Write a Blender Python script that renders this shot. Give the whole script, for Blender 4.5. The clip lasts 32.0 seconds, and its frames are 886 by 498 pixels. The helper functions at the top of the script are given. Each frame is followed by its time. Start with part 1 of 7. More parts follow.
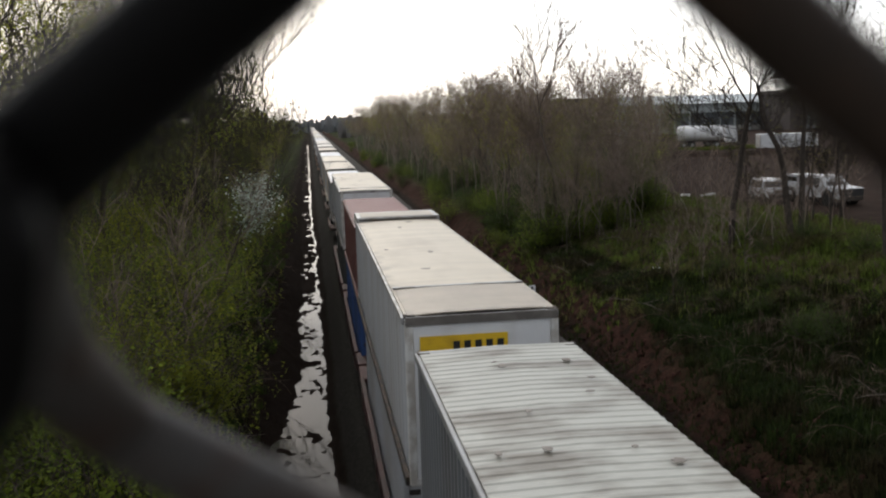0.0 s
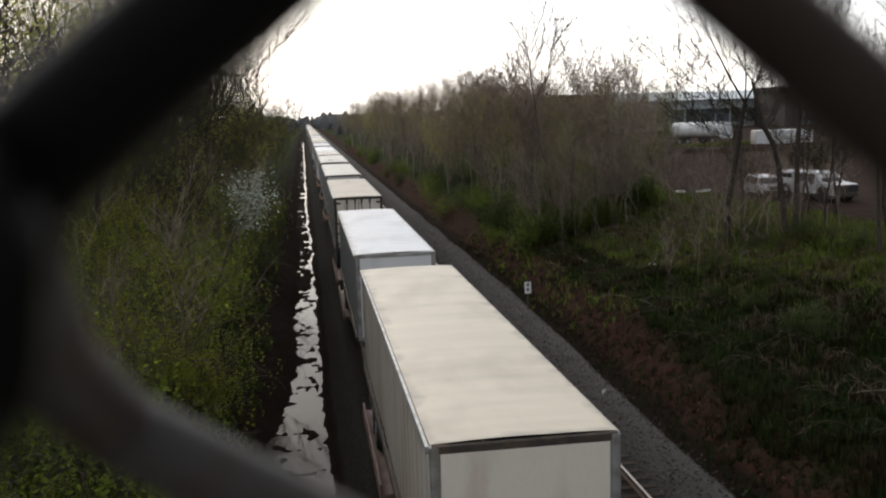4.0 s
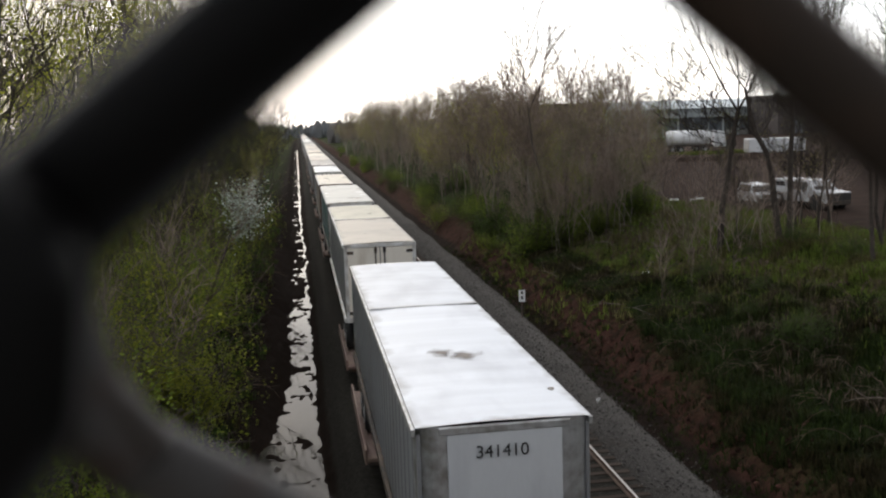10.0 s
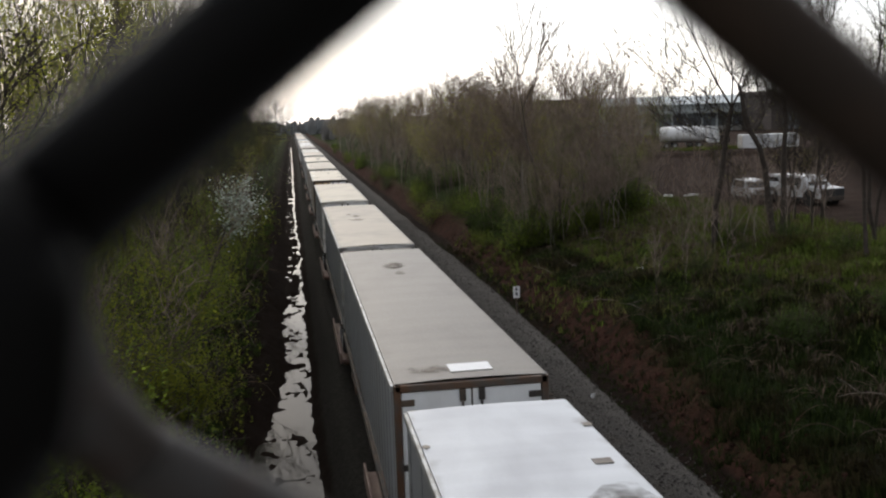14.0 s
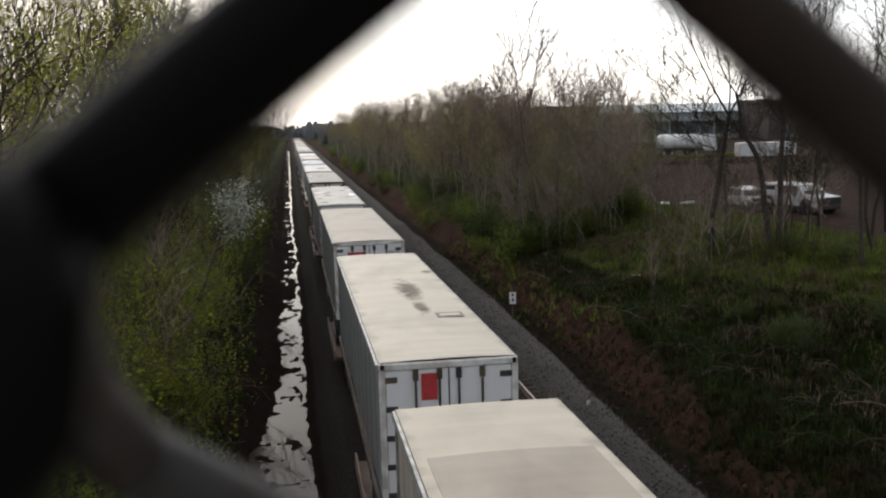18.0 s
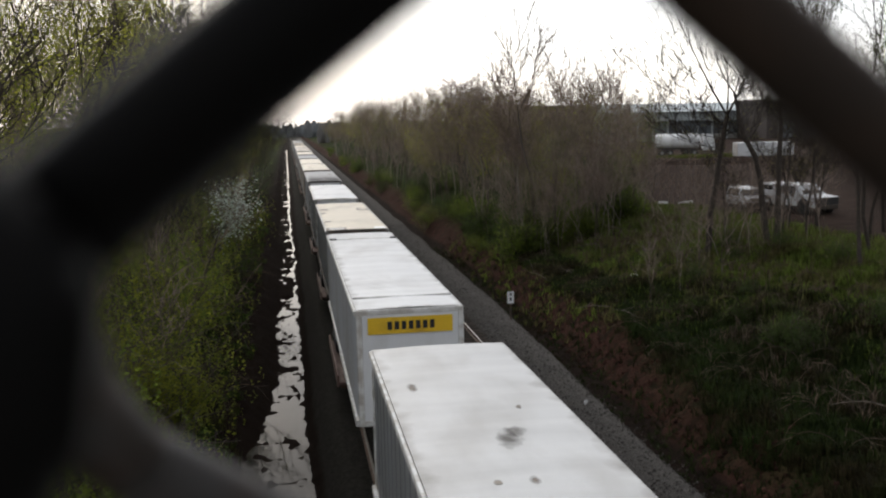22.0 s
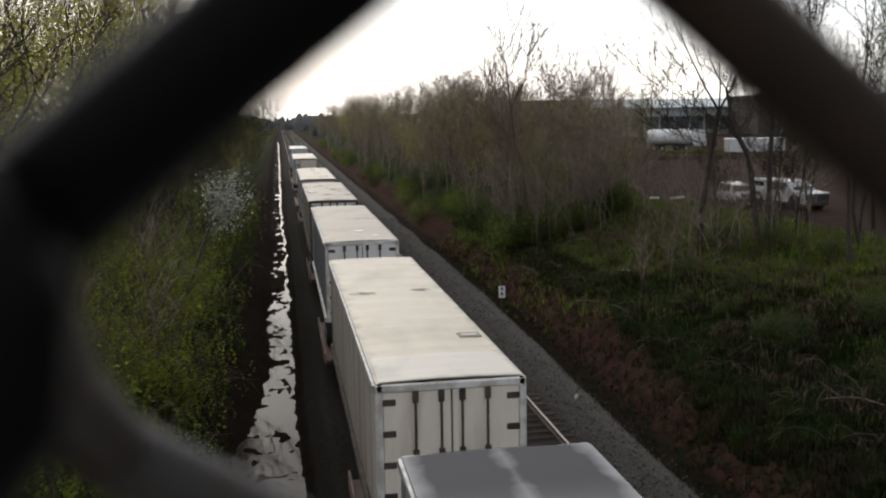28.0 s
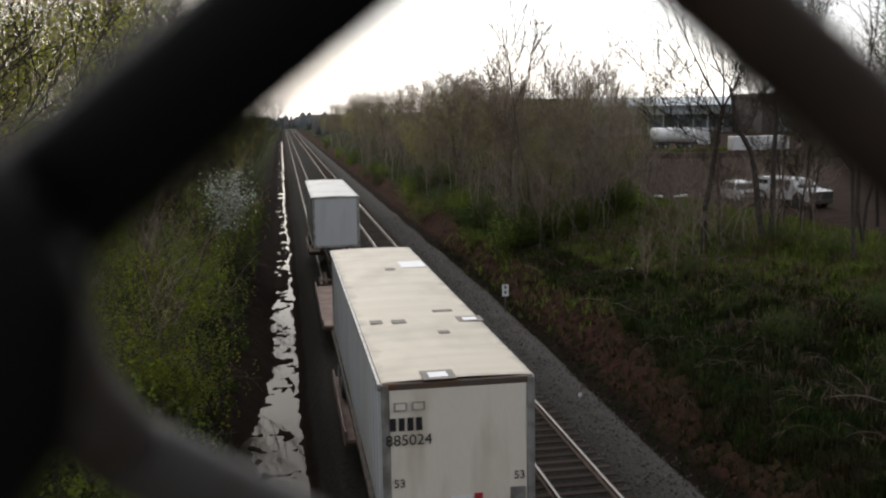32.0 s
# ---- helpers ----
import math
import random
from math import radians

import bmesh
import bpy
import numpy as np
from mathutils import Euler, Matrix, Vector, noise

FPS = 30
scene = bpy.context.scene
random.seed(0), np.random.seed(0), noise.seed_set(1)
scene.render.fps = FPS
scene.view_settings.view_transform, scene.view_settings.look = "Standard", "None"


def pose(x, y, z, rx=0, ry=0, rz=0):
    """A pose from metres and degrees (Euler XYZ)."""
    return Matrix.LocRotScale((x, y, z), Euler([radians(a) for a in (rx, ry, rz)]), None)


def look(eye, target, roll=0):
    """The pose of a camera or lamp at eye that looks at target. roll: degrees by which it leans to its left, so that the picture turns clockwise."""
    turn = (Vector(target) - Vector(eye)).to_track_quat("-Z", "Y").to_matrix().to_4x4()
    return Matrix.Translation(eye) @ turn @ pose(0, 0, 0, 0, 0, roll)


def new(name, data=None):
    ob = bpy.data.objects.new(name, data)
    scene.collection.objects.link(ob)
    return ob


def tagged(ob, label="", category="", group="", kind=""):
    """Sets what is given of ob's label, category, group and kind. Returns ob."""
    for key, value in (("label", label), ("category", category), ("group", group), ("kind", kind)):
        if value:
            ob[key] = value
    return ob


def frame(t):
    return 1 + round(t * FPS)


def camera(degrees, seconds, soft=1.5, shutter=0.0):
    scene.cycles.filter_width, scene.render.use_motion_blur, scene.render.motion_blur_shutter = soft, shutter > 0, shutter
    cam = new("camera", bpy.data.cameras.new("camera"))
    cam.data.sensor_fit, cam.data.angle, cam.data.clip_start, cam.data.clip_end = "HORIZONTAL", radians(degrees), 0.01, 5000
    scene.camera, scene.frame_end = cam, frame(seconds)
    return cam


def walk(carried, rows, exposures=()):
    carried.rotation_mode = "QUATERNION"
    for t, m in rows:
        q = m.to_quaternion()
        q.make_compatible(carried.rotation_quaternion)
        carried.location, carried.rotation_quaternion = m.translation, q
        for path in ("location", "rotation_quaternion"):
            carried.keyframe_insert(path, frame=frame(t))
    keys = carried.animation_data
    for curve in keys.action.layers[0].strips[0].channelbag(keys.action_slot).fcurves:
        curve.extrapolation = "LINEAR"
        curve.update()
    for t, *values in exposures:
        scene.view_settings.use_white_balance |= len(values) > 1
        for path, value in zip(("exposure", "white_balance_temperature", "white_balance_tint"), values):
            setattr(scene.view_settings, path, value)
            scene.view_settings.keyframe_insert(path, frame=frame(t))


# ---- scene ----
EYE = Vector((0.0, 0.0, 9.37))
SPEED = 23.106
TRACK_L, TRACK_R = 2.694, 7.114


def axes(yaw, pitch, roll):
    """The camera's right, up and forward axes for a turn to the right, a tilt down and a lean to the right, in degrees."""
    y, p, r = radians(yaw), radians(pitch), radians(roll)
    ahead = Vector((math.sin(y) * math.cos(p), math.cos(y) * math.cos(p), -math.sin(p)))
    right = Vector((math.cos(y), -math.sin(y), 0))
    up = right.cross(ahead)
    return right * math.cos(r) - up * math.sin(r), right * math.sin(r) + up * math.cos(r), ahead


def aim(yaw, pitch, roll, side, rise):
    """A hand-held pose: side and rise are millimetres of drift behind the fence."""
    right, up, ahead = axes(8.47, 7.55, 1.87)
    eye = EYE + right * side * 0.001 + up * rise * 0.001
    ahead = axes(yaw, pitch, roll)[2]
    return look(eye, eye + ahead * 50, -roll)


cam = camera(49.57, 32.0, soft=2.2)
cam.data.dof.use_dof = True
cam.data.dof.focus_distance = 60.0
cam.data.dof.aperture_fstop = 24.0
walk(cam, [
    (0, aim(7.68, 7.78, 1.78, 1.81, -1.39)),
    (0.5, aim(7.73, 7.75, 2.01, 1.82, -1.37)),
    (1, aim(7.65, 7.81, 1.82, 1.83, -1.36)),
    (1.5, aim(7.69, 7.83, 1.77, 1.8, -1.36)),
    (2, aim(7.65, 7.8, 1.84, 1.77, -1.36)),
    (2.5, aim(7.77, 7.83, 1.93, 1.72, -1.32)),
    (3, aim(7.91, 7.91, 1.91, 1.67, -1.27)),
    (3.5, aim(7.95, 7.99, 1.8, 1.73, -1.24)),
    (5.5, aim(8.25, 7.52, 2.39, 1.61, -1.66)),
    (6, aim(8.69, 7.13, 2.64, 1.7, -1.85)),
    (6.5, aim(7.83, 7.22, 2.89, 2.08, -1.98)),
    (7, aim(7.87, 7.57, 2.73, 1.76, -1.55)),
    (7.5, aim(7.85, 7.32, 2.58, 0.6, -0.67)),
    (8, aim(7.95, 7.26, 2.25, 0.32, -0.51)),
    (8.5, aim(8.14, 7.37, 2.13, 0.31, -0.43)),
    (9, aim(8.14, 7.41, 2.1, 0.31, -0.36)),
    (9.5, aim(8.25, 7.51, 2.02, 0.24, -0.3)),
    (10, aim(8.31, 7.5, 1.85, 0.18, -0.24)),
    (10.5, aim(8.37, 7.54, 1.88, 0.14, -0.18)),
    (11, aim(8.33, 7.57, 2.01, 0.1, -0.12)),
    (11.5, aim(8.44, 7.58, 1.95, 0.07, -0.13)),
    (12, aim(8.42, 7.51, 1.94, 0.04, -0.14)),
    (12.5, aim(8.34, 7.46, 2, 0.02, -0.07)),
    (13, aim(8.47, 7.55, 1.87, 0, -0)),
    (13.5, aim(8.59, 7.67, 1.88, 0.03, 0.01)),
    (14, aim(8.64, 7.72, 1.95, 0.07, 0.03)),
    (14.5, aim(8.49, 7.6, 2.57, 0.34, -0.44)),
    (16.5, aim(8.7, 7.46, 1.49, -0.26, 0.03)),
    (17, aim(8.69, 7.41, 1.64, -0.27, 0)),
    (17.5, aim(8.85, 7.4, 1.57, -0.35, 0.07)),
    (18, aim(8.85, 7.41, 1.41, -0.43, 0.13)),
    (18.5, aim(8.83, 7.34, 1.88, -0.45, 0.08)),
    (19, aim(8.88, 7.26, 1.62, -0.48, 0.02)),
    (19.5, aim(8.85, 7.27, 1.46, -0.43, 0.02)),
    (20, aim(8.87, 7.21, 1.54, -0.38, 0.01)),
    (20.5, aim(8.99, 7.22, 1.38, -0.41, 0.06)),
    (21, aim(8.9, 7.27, 1.39, -0.45, 0.1)),
    (21.5, aim(8.74, 7.36, 1.38, -0.51, 0.21)),
    (22, aim(8.97, 7.46, 1.29, -0.56, 0.31)),
    (22.5, aim(8.89, 7.59, 1.24, -0.49, 0.35)),
    (23, aim(8.88, 7.74, 1.34, -0.42, 0.39)),
    (23.5, aim(9.24, 7.67, 1.35, -0.14, 0.18)),
    (24, aim(9.3, 7.65, 1.37, 0.13, -0.04)),
    (24.5, aim(9.27, 7.63, 1.32, 0.07, -0.01)),
    (25, aim(9.32, 7.61, 1.1, 0.01, 0.01)),
    (25.5, aim(9.3, 7.6, 1.14, 0.02, 0.01)),
    (27.5, aim(9.39, 7.74, 1.14, -0.04, 0.11)),
    (28, aim(9.47, 7.82, 0.92, -0.07, 0.26)),
    (28.5, aim(9.51, 7.83, 0.91, -0.05, 0.17)),
    (29, aim(9.39, 7.71, 1.08, -0.04, 0.08)),
    (29.5, aim(9.39, 7.74, 0.89, -0.33, 0.23)),
    (30, aim(9.4, 8, 0.62, -0.63, 0.38)),
    (30.5, aim(9.34, 7.98, 0.62, -0.65, 0.36)),
    (31, aim(9.35, 8.01, 0.79, -0.67, 0.34)),
    (31.5, aim(9.33, 7.93, 0.93, -0.53, 0.21)),
    (32, aim(9.26, 7.9, 1.03, -0.4, 0.08)),
], exposures=[(0, 0.0), (8.3, 0.0), (9.0, 0.12), (10.0, 0.25), (10.7, 0.06), (11.2, 0.0), (32, 0.0)])

# ---- light ----
world = bpy.data.worlds.new("world")
scene.world = world
world.use_nodes = True
wn, wl = world.node_tree.nodes, world.node_tree.links
wn.clear()
sky = wn.new("ShaderNodeTexSky")
sky.sky_type = "NISHITA"
sky.sun_disc = False
sky.sun_elevation = radians(24)
sky.sun_rotation = radians(-14)
sky.air_density, sky.dust_density = 1.0, 2.5
# broken cloud over the whole sky, from thin grey-white to bright
coord = wn.new("ShaderNodeTexCoord")
stretch = wn.new("ShaderNodeMapping")
stretch.inputs["Scale"].default_value = (2.2, 2.2, 6.0)
cloud = wn.new("ShaderNodeTexNoise")
cloud.inputs["Scale"].default_value = 1.6
cloud.inputs["Detail"].default_value = 7.0
ramp = wn.new("ShaderNodeValToRGB")
ramp.color_ramp.elements[0].position, ramp.color_ramp.elements[1].position = 0.30, 0.72
ramp.color_ramp.elements[0].color = (5.0, 5.6, 6.8, 1)
ramp.color_ramp.elements[1].color = (12.6, 12.2, 11.6, 1)
blend = wn.new("ShaderNodeMix")
blend.data_type = "RGBA"
blend.inputs["Factor"].default_value = 0.82
# the veiled sun ahead lights the clouds round it
sunward = wn.new("ShaderNodeVectorMath")
sunward.operation = "DOT_PRODUCT"
sunward.inputs[1].default_value = Vector((-0.16, 0.93, 0.33)).normalized()
glow = wn.new("ShaderNodeMapRange")
glow.interpolation_type = "SMOOTHSTEP"
glow.inputs["From Min"].default_value, glow.inputs["From Max"].default_value = 0.25, 1.0
glow.inputs["To Min"].default_value, glow.inputs["To Max"].default_value = 0.92, 2.2
bright = wn.new("ShaderNodeVectorMath")
bright.operation = "SCALE"
back = wn.new("ShaderNodeBackground")
back.inputs["Strength"].default_value = 0.086
wout = wn.new("ShaderNodeOutputWorld")
wl.new(coord.outputs["Generated"], stretch.inputs["Vector"])
wl.new(stretch.outputs["Vector"], cloud.inputs["Vector"])
wl.new(cloud.outputs["Fac"], ramp.inputs["Fac"])
wl.new(sky.outputs["Color"], blend.inputs["A"])
wl.new(ramp.outputs["Color"], blend.inputs["B"])
wl.new(coord.outputs["Generated"], sunward.inputs[0])
wl.new(sunward.outputs["Value"], glow.inputs["Value"])
wl.new(blend.outputs["Result"], bright.inputs[0])
wl.new(glow.outputs["Result"], bright.inputs["Scale"])
wl.new(bright.outputs["Vector"], back.inputs["Color"])
wl.new(back.outputs["Background"], wout.inputs["Surface"])
sun = new("sun", bpy.data.lights.new("sun", "SUN"))
sun.data.energy, sun.data.angle, sun.data.color = 0.4, radians(22), (1.0, 0.93, 0.84)
sun.matrix_world = look((-14 * 3, 56 * 3, 30 * 3), (0, 0, 0))

# ---- materials ----
MATS = {}


def mat(name, rgb, rough=0.6, metal=0.0, var=0.15, scale=3.0, fine=40.0, bump=0.15, dist=0.01, other=None, per=0.0,
        spec=0.5, lo=0.42, hi=0.62, coords="Object", stretch=None, island=0.0):
    """A surface with variation at two scales. other: a second colour in patches (stains, dirt, growth) between lo and hi;
    per: variation from object to object; island: from piece to piece of one mesh; stretch: the scale of the pattern along the axes."""
    if name in MATS:
        return MATS[name]
    m = bpy.data.materials.new(name)
    m.use_nodes = True
    n, l = m.node_tree.nodes, m.node_tree.links
    b = n["Principled BSDF"]
    b.inputs["Roughness"].default_value, b.inputs["Metallic"].default_value = rough, metal
    b.inputs["Specular IOR Level"].default_value = spec
    tc = n.new("ShaderNodeTexCoord")
    vec = tc.outputs[coords]
    if stretch:
        mp = n.new("ShaderNodeMapping")
        mp.inputs["Scale"].default_value = stretch
        l.new(vec, mp.inputs["Vector"])
        vec = mp.outputs["Vector"]
    big = n.new("ShaderNodeTexNoise")
    big.inputs["Scale"].default_value, big.inputs["Detail"].default_value = scale, 6.0
    l.new(vec, big.inputs["Vector"])
    tiny = n.new("ShaderNodeTexNoise")
    tiny.inputs["Scale"].default_value, tiny.inputs["Detail"].default_value = fine, 4.0
    l.new(vec, tiny.inputs["Vector"])
    patch = n.new("ShaderNodeMapRange")
    patch.inputs["From Min"].default_value, patch.inputs["From Max"].default_value = lo, hi
    l.new(big.outputs["Fac"], patch.inputs["Value"])
    mix = n.new("ShaderNodeMix")
    mix.data_type = "RGBA"
    dark = other or tuple(c * (1 - 2 * var) for c in rgb)
    mix.inputs["A"].default_value, mix.inputs["B"].default_value = (*rgb, 1), (*dark, 1)
    l.new(patch.outputs["Result"], mix.inputs["Factor"])
    hsv = n.new("ShaderNodeHueSaturation")
    l.new(mix.outputs["Result"], hsv.inputs["Color"])
    grain = n.new("ShaderNodeMapRange")
    grain.inputs["To Min"].default_value, grain.inputs["To Max"].default_value = 1 - var, 1 + var
    l.new(tiny.outputs["Fac"], grain.inputs["Value"])
    value = grain.outputs["Result"]
    for amount, node, key in ((per, "ShaderNodeObjectInfo", "Random"), (island, "ShaderNodeNewGeometry", "Random Per Island")):
        if amount:
            src = n.new(node)
            r = n.new("ShaderNodeMapRange")
            r.inputs["To Min"].default_value, r.inputs["To Max"].default_value = 1 - amount, 1 + amount
            l.new(src.outputs[key], r.inputs["Value"])
            mul = n.new("ShaderNodeMath")
            mul.operation = "MULTIPLY"
            l.new(value, mul.inputs[0])
            l.new(r.outputs["Result"], mul.inputs[1])
            value = mul.outputs[0]
    l.new(value, hsv.inputs["Value"])
    l.new(hsv.outputs["Color"], b.inputs["Base Color"])
    rr = n.new("ShaderNodeMapRange")
    rr.inputs["To Min"].default_value, rr.inputs["To Max"].default_value = max(rough - 0.12, 0.02), min(rough + 0.12, 1)
    l.new(tiny.outputs["Fac"], rr.inputs["Value"])
    l.new(rr.outputs["Result"], b.inputs["Roughness"])
    if bump:
        bp = n.new("ShaderNodeBump")
        bp.inputs["Strength"].default_value, bp.inputs["Distance"].default_value = bump, dist
        l.new(tiny.outputs["Fac"], bp.inputs["Height"])
        l.new(bp.outputs["Normal"], b.inputs["Normal"])
    MATS[name] = m
    return m


def leafy(name, rgb, other, island=0.30, lo=0.45, hi=0.6):
    """Thin leaves: some light passes through them."""
    m = mat(name, rgb, rough=0.6, var=0.12, scale=0.6, fine=9.0, bump=0.0, other=other, island=island, per=0.15, lo=lo, hi=hi, spec=0.1)
    n, l = m.node_tree.nodes, m.node_tree.links
    b = n["Principled BSDF"]
    thin = n.new("ShaderNodeBsdfTranslucent")
    both = n.new("ShaderNodeMixShader")
    both.inputs["Fac"].default_value = 0.66
    l.new(b.inputs["Base Color"].links[0].from_socket, thin.inputs["Color"])
    l.new(b.outputs["BSDF"], both.inputs[1])
    l.new(thin.outputs["BSDF"], both.inputs[2])
    l.new(both.outputs["Shader"], n["Material Output"].inputs["Surface"])
    return m


# roofs: white paint, chalked, grimy along the train's length
def roof_mat(name, rgb, dirt, rough=0.44, lo=0.48, hi=0.75, grain=(1.0, 0.45, 1.0)):
    m = mat(name, rgb, rough=rough, var=0.05, scale=0.9, fine=26.0, bump=0.05, other=dirt, per=0.05, lo=lo, hi=hi, stretch=grain, spec=0.32)
    # grime that gathers along the edge rails and the end, in uneven runs
    n, l = m.node_tree.nodes, m.node_tree.links
    b = n["Principled BSDF"]
    clean = b.inputs["Base Color"].links[0].from_socket
    tc = n.new("ShaderNodeTexCoord")
    sep = n.new("ShaderNodeSeparateXYZ")
    l.new(tc.outputs["Object"], sep.inputs["Vector"])
    side = n.new("ShaderNodeMath")
    side.operation = "ABSOLUTE"
    l.new(sep.outputs["X"], side.inputs[0])
    end = n.new("ShaderNodeMath")
    end.operation = "SUBTRACT"
    end.inputs[0].default_value = 1.36
    l.new(sep.outputs["Y"], end.inputs[1])
    edge = n.new("ShaderNodeMath")
    edge.operation = "MAXIMUM"
    l.new(side.outputs[0], edge.inputs[0])
    l.new(end.outputs[0], edge.inputs[1])
    runs = n.new("ShaderNodeTexNoise")
    runs.inputs["Scale"].default_value, runs.inputs["Detail"].default_value = 1.6, 7.0
    l.new(tc.outputs["Object"], runs.inputs["Vector"])
    reach = n.new("ShaderNodeMath")
    reach.operation = "MULTIPLY_ADD"
    reach.inputs[1].default_value = 0.75
    l.new(runs.outputs["Fac"], reach.inputs[0])
    l.new(edge.outputs[0], reach.inputs[2])
    fade = n.new("ShaderNodeMapRange")
    fade.inputs["From Min"].default_value, fade.inputs["From Max"].default_value = 1.52, 1.82
    fade.inputs["To Max"].default_value = 0.7
    l.new(reach.outputs[0], fade.inputs["Value"])
    mix = n.new("ShaderNodeMix")
    mix.data_type = "RGBA"
    mix.inputs["B"].default_value = (0.15, 0.125, 0.105, 1)
    l.new(fade.outputs["Result"], mix.inputs["Factor"])
    # faint bands across the roof, sheet by sheet, where water has stood
    lie = n.new("ShaderNodeMapping")
    lie.inputs["Scale"].default_value = (0.22, 1.5, 1.0)
    l.new(tc.outputs["Object"], lie.inputs["Vector"])
    bands = n.new("ShaderNodeTexNoise")
    bands.inputs["Scale"].default_value, bands.inputs["Detail"].default_value = 1.3, 5.0
    l.new(lie.outputs["Vector"], bands.inputs["Vector"])
    tone = n.new("ShaderNodeMapRange")
    tone.inputs["From Min"].default_value, tone.inputs["From Max"].default_value = 0.35, 0.65
    tone.inputs["To Min"].default_value, tone.inputs["To Max"].default_value = 0.91, 1.03
    l.new(bands.outputs["Fac"], tone.inputs["Value"])
    banded = n.new("ShaderNodeHueSaturation")
    l.new(tone.outputs["Result"], banded.inputs["Value"])
    l.new(clean, banded.inputs["Color"])
    l.new(banded.outputs["Color"], mix.inputs["A"])
    l.new(mix.outputs["Result"], b.inputs["Base Color"])
    return m


ROOF = {
    "white": roof_mat("roof_white", (0.620, 0.620, 0.610), (0.480, 0.470, 0.450)),
    "bluish": roof_mat("roof_bluish_white", (0.700, 0.720, 0.750), (0.540, 0.550, 0.580)),
    "cream": roof_mat("roof_cream", (0.600, 0.530, 0.410), (0.470, 0.405, 0.310)),
    "tan": roof_mat("roof_tan", (0.405, 0.345, 0.265), (0.310, 0.262, 0.202)),
    "grey": roof_mat("roof_grey", (0.215, 0.192, 0.165), (0.180, 0.158, 0.135)),
    "pale": roof_mat("roof_pale_grey", (0.510, 0.495, 0.445), (0.410, 0.395, 0.355)),
    "yellow": roof_mat("roof_yellowed", (0.440, 0.400, 0.280), (0.340, 0.305, 0.210)),
    "streaked": roof_mat("roof_streaked", (0.620, 0.580, 0.520), (0.290, 0.230, 0.175), lo=0.55, hi=0.72),
    "red": roof_mat("roof_red", (0.27, 0.120, 0.110), (0.22, 0.092, 0.085)),
    "bright": roof_mat("roof_bright_white", (0.84, 0.84, 0.83), (0.72, 0.71, 0.69)),
    "rusty": roof_mat("roof_rusty_grey", (0.440, 0.440, 0.390), (0.210, 0.192, 0.158), lo=0.47, hi=0.66, grain=(0.9, 2.0, 1.0)),
}
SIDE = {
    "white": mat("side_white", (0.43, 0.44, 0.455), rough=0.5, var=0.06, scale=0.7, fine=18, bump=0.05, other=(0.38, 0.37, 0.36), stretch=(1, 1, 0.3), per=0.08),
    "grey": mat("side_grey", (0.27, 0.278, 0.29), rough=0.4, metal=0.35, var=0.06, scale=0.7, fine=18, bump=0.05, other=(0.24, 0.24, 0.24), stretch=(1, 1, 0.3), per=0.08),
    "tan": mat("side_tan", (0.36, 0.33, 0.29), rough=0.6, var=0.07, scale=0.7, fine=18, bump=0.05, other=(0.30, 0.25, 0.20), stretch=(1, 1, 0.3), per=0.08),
    "red": mat("side_red", (0.16, 0.055, 0.045), rough=0.6, var=0.08, scale=0.7, fine=18, bump=0.05, other=(0.10, 0.035, 0.03), stretch=(1, 1, 0.3)),
    "green": mat("side_green", (0.22, 0.27, 0.26), rough=0.5, var=0.07, scale=0.7, fine=18, bump=0.05, other=(0.10, 0.20, 0.19), stretch=(1, 0.3, 1.4)),
    "blue": mat("side_blue", (0.035, 0.09, 0.26), rough=0.5, var=0.08, scale=0.8, fine=18, bump=0.05, other=(0.03, 0.06, 0.15), stretch=(1, 1, 0.3)),
    "dark": mat("side_dark", (0.07, 0.075, 0.07), rough=0.6, var=0.08, scale=0.8, fine=18, bump=0.05, other=(0.04, 0.04, 0.04), stretch=(1, 1, 0.3)),
}
FACE = {
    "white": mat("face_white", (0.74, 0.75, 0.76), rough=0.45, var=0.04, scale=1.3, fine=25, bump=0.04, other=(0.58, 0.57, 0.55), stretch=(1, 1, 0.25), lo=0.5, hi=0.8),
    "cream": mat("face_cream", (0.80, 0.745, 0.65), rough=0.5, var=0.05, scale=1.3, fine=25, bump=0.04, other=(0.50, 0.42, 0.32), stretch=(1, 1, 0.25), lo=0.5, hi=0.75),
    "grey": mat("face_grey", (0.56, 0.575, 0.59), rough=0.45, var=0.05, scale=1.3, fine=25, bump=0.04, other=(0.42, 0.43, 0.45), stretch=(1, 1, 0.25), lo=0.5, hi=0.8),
    "rust": mat("face_rust_stained", (0.70, 0.66, 0.58), rough=0.6, var=0.06, scale=1.5, fine=25, bump=0.05, other=(0.42, 0.27, 0.12), stretch=(1, 1, 0.18), lo=0.44, hi=0.62),
}
STEEL = mat("weathered_steel", (0.10, 0.085, 0.075), rough=0.6, metal=0.4, scale=3, fine=50, other=(0.13, 0.07, 0.04), per=0.1)
DARKTRIM = mat("dark_trim", (0.048, 0.043, 0.040), rough=0.75, scale=3, fine=40, other=(0.10, 0.075, 0.055), spec=0.2)
GREYTRIM = mat("grey_aluminium_rail", (0.42, 0.42, 0.42), rough=0.4, metal=0.5, scale=3, fine=40, other=(0.24, 0.23, 0.21))
WHITETRIM = mat("white_rail", (0.70, 0.70, 0.68), rough=0.5, scale=3, fine=40, other=(0.45, 0.42, 0.38))
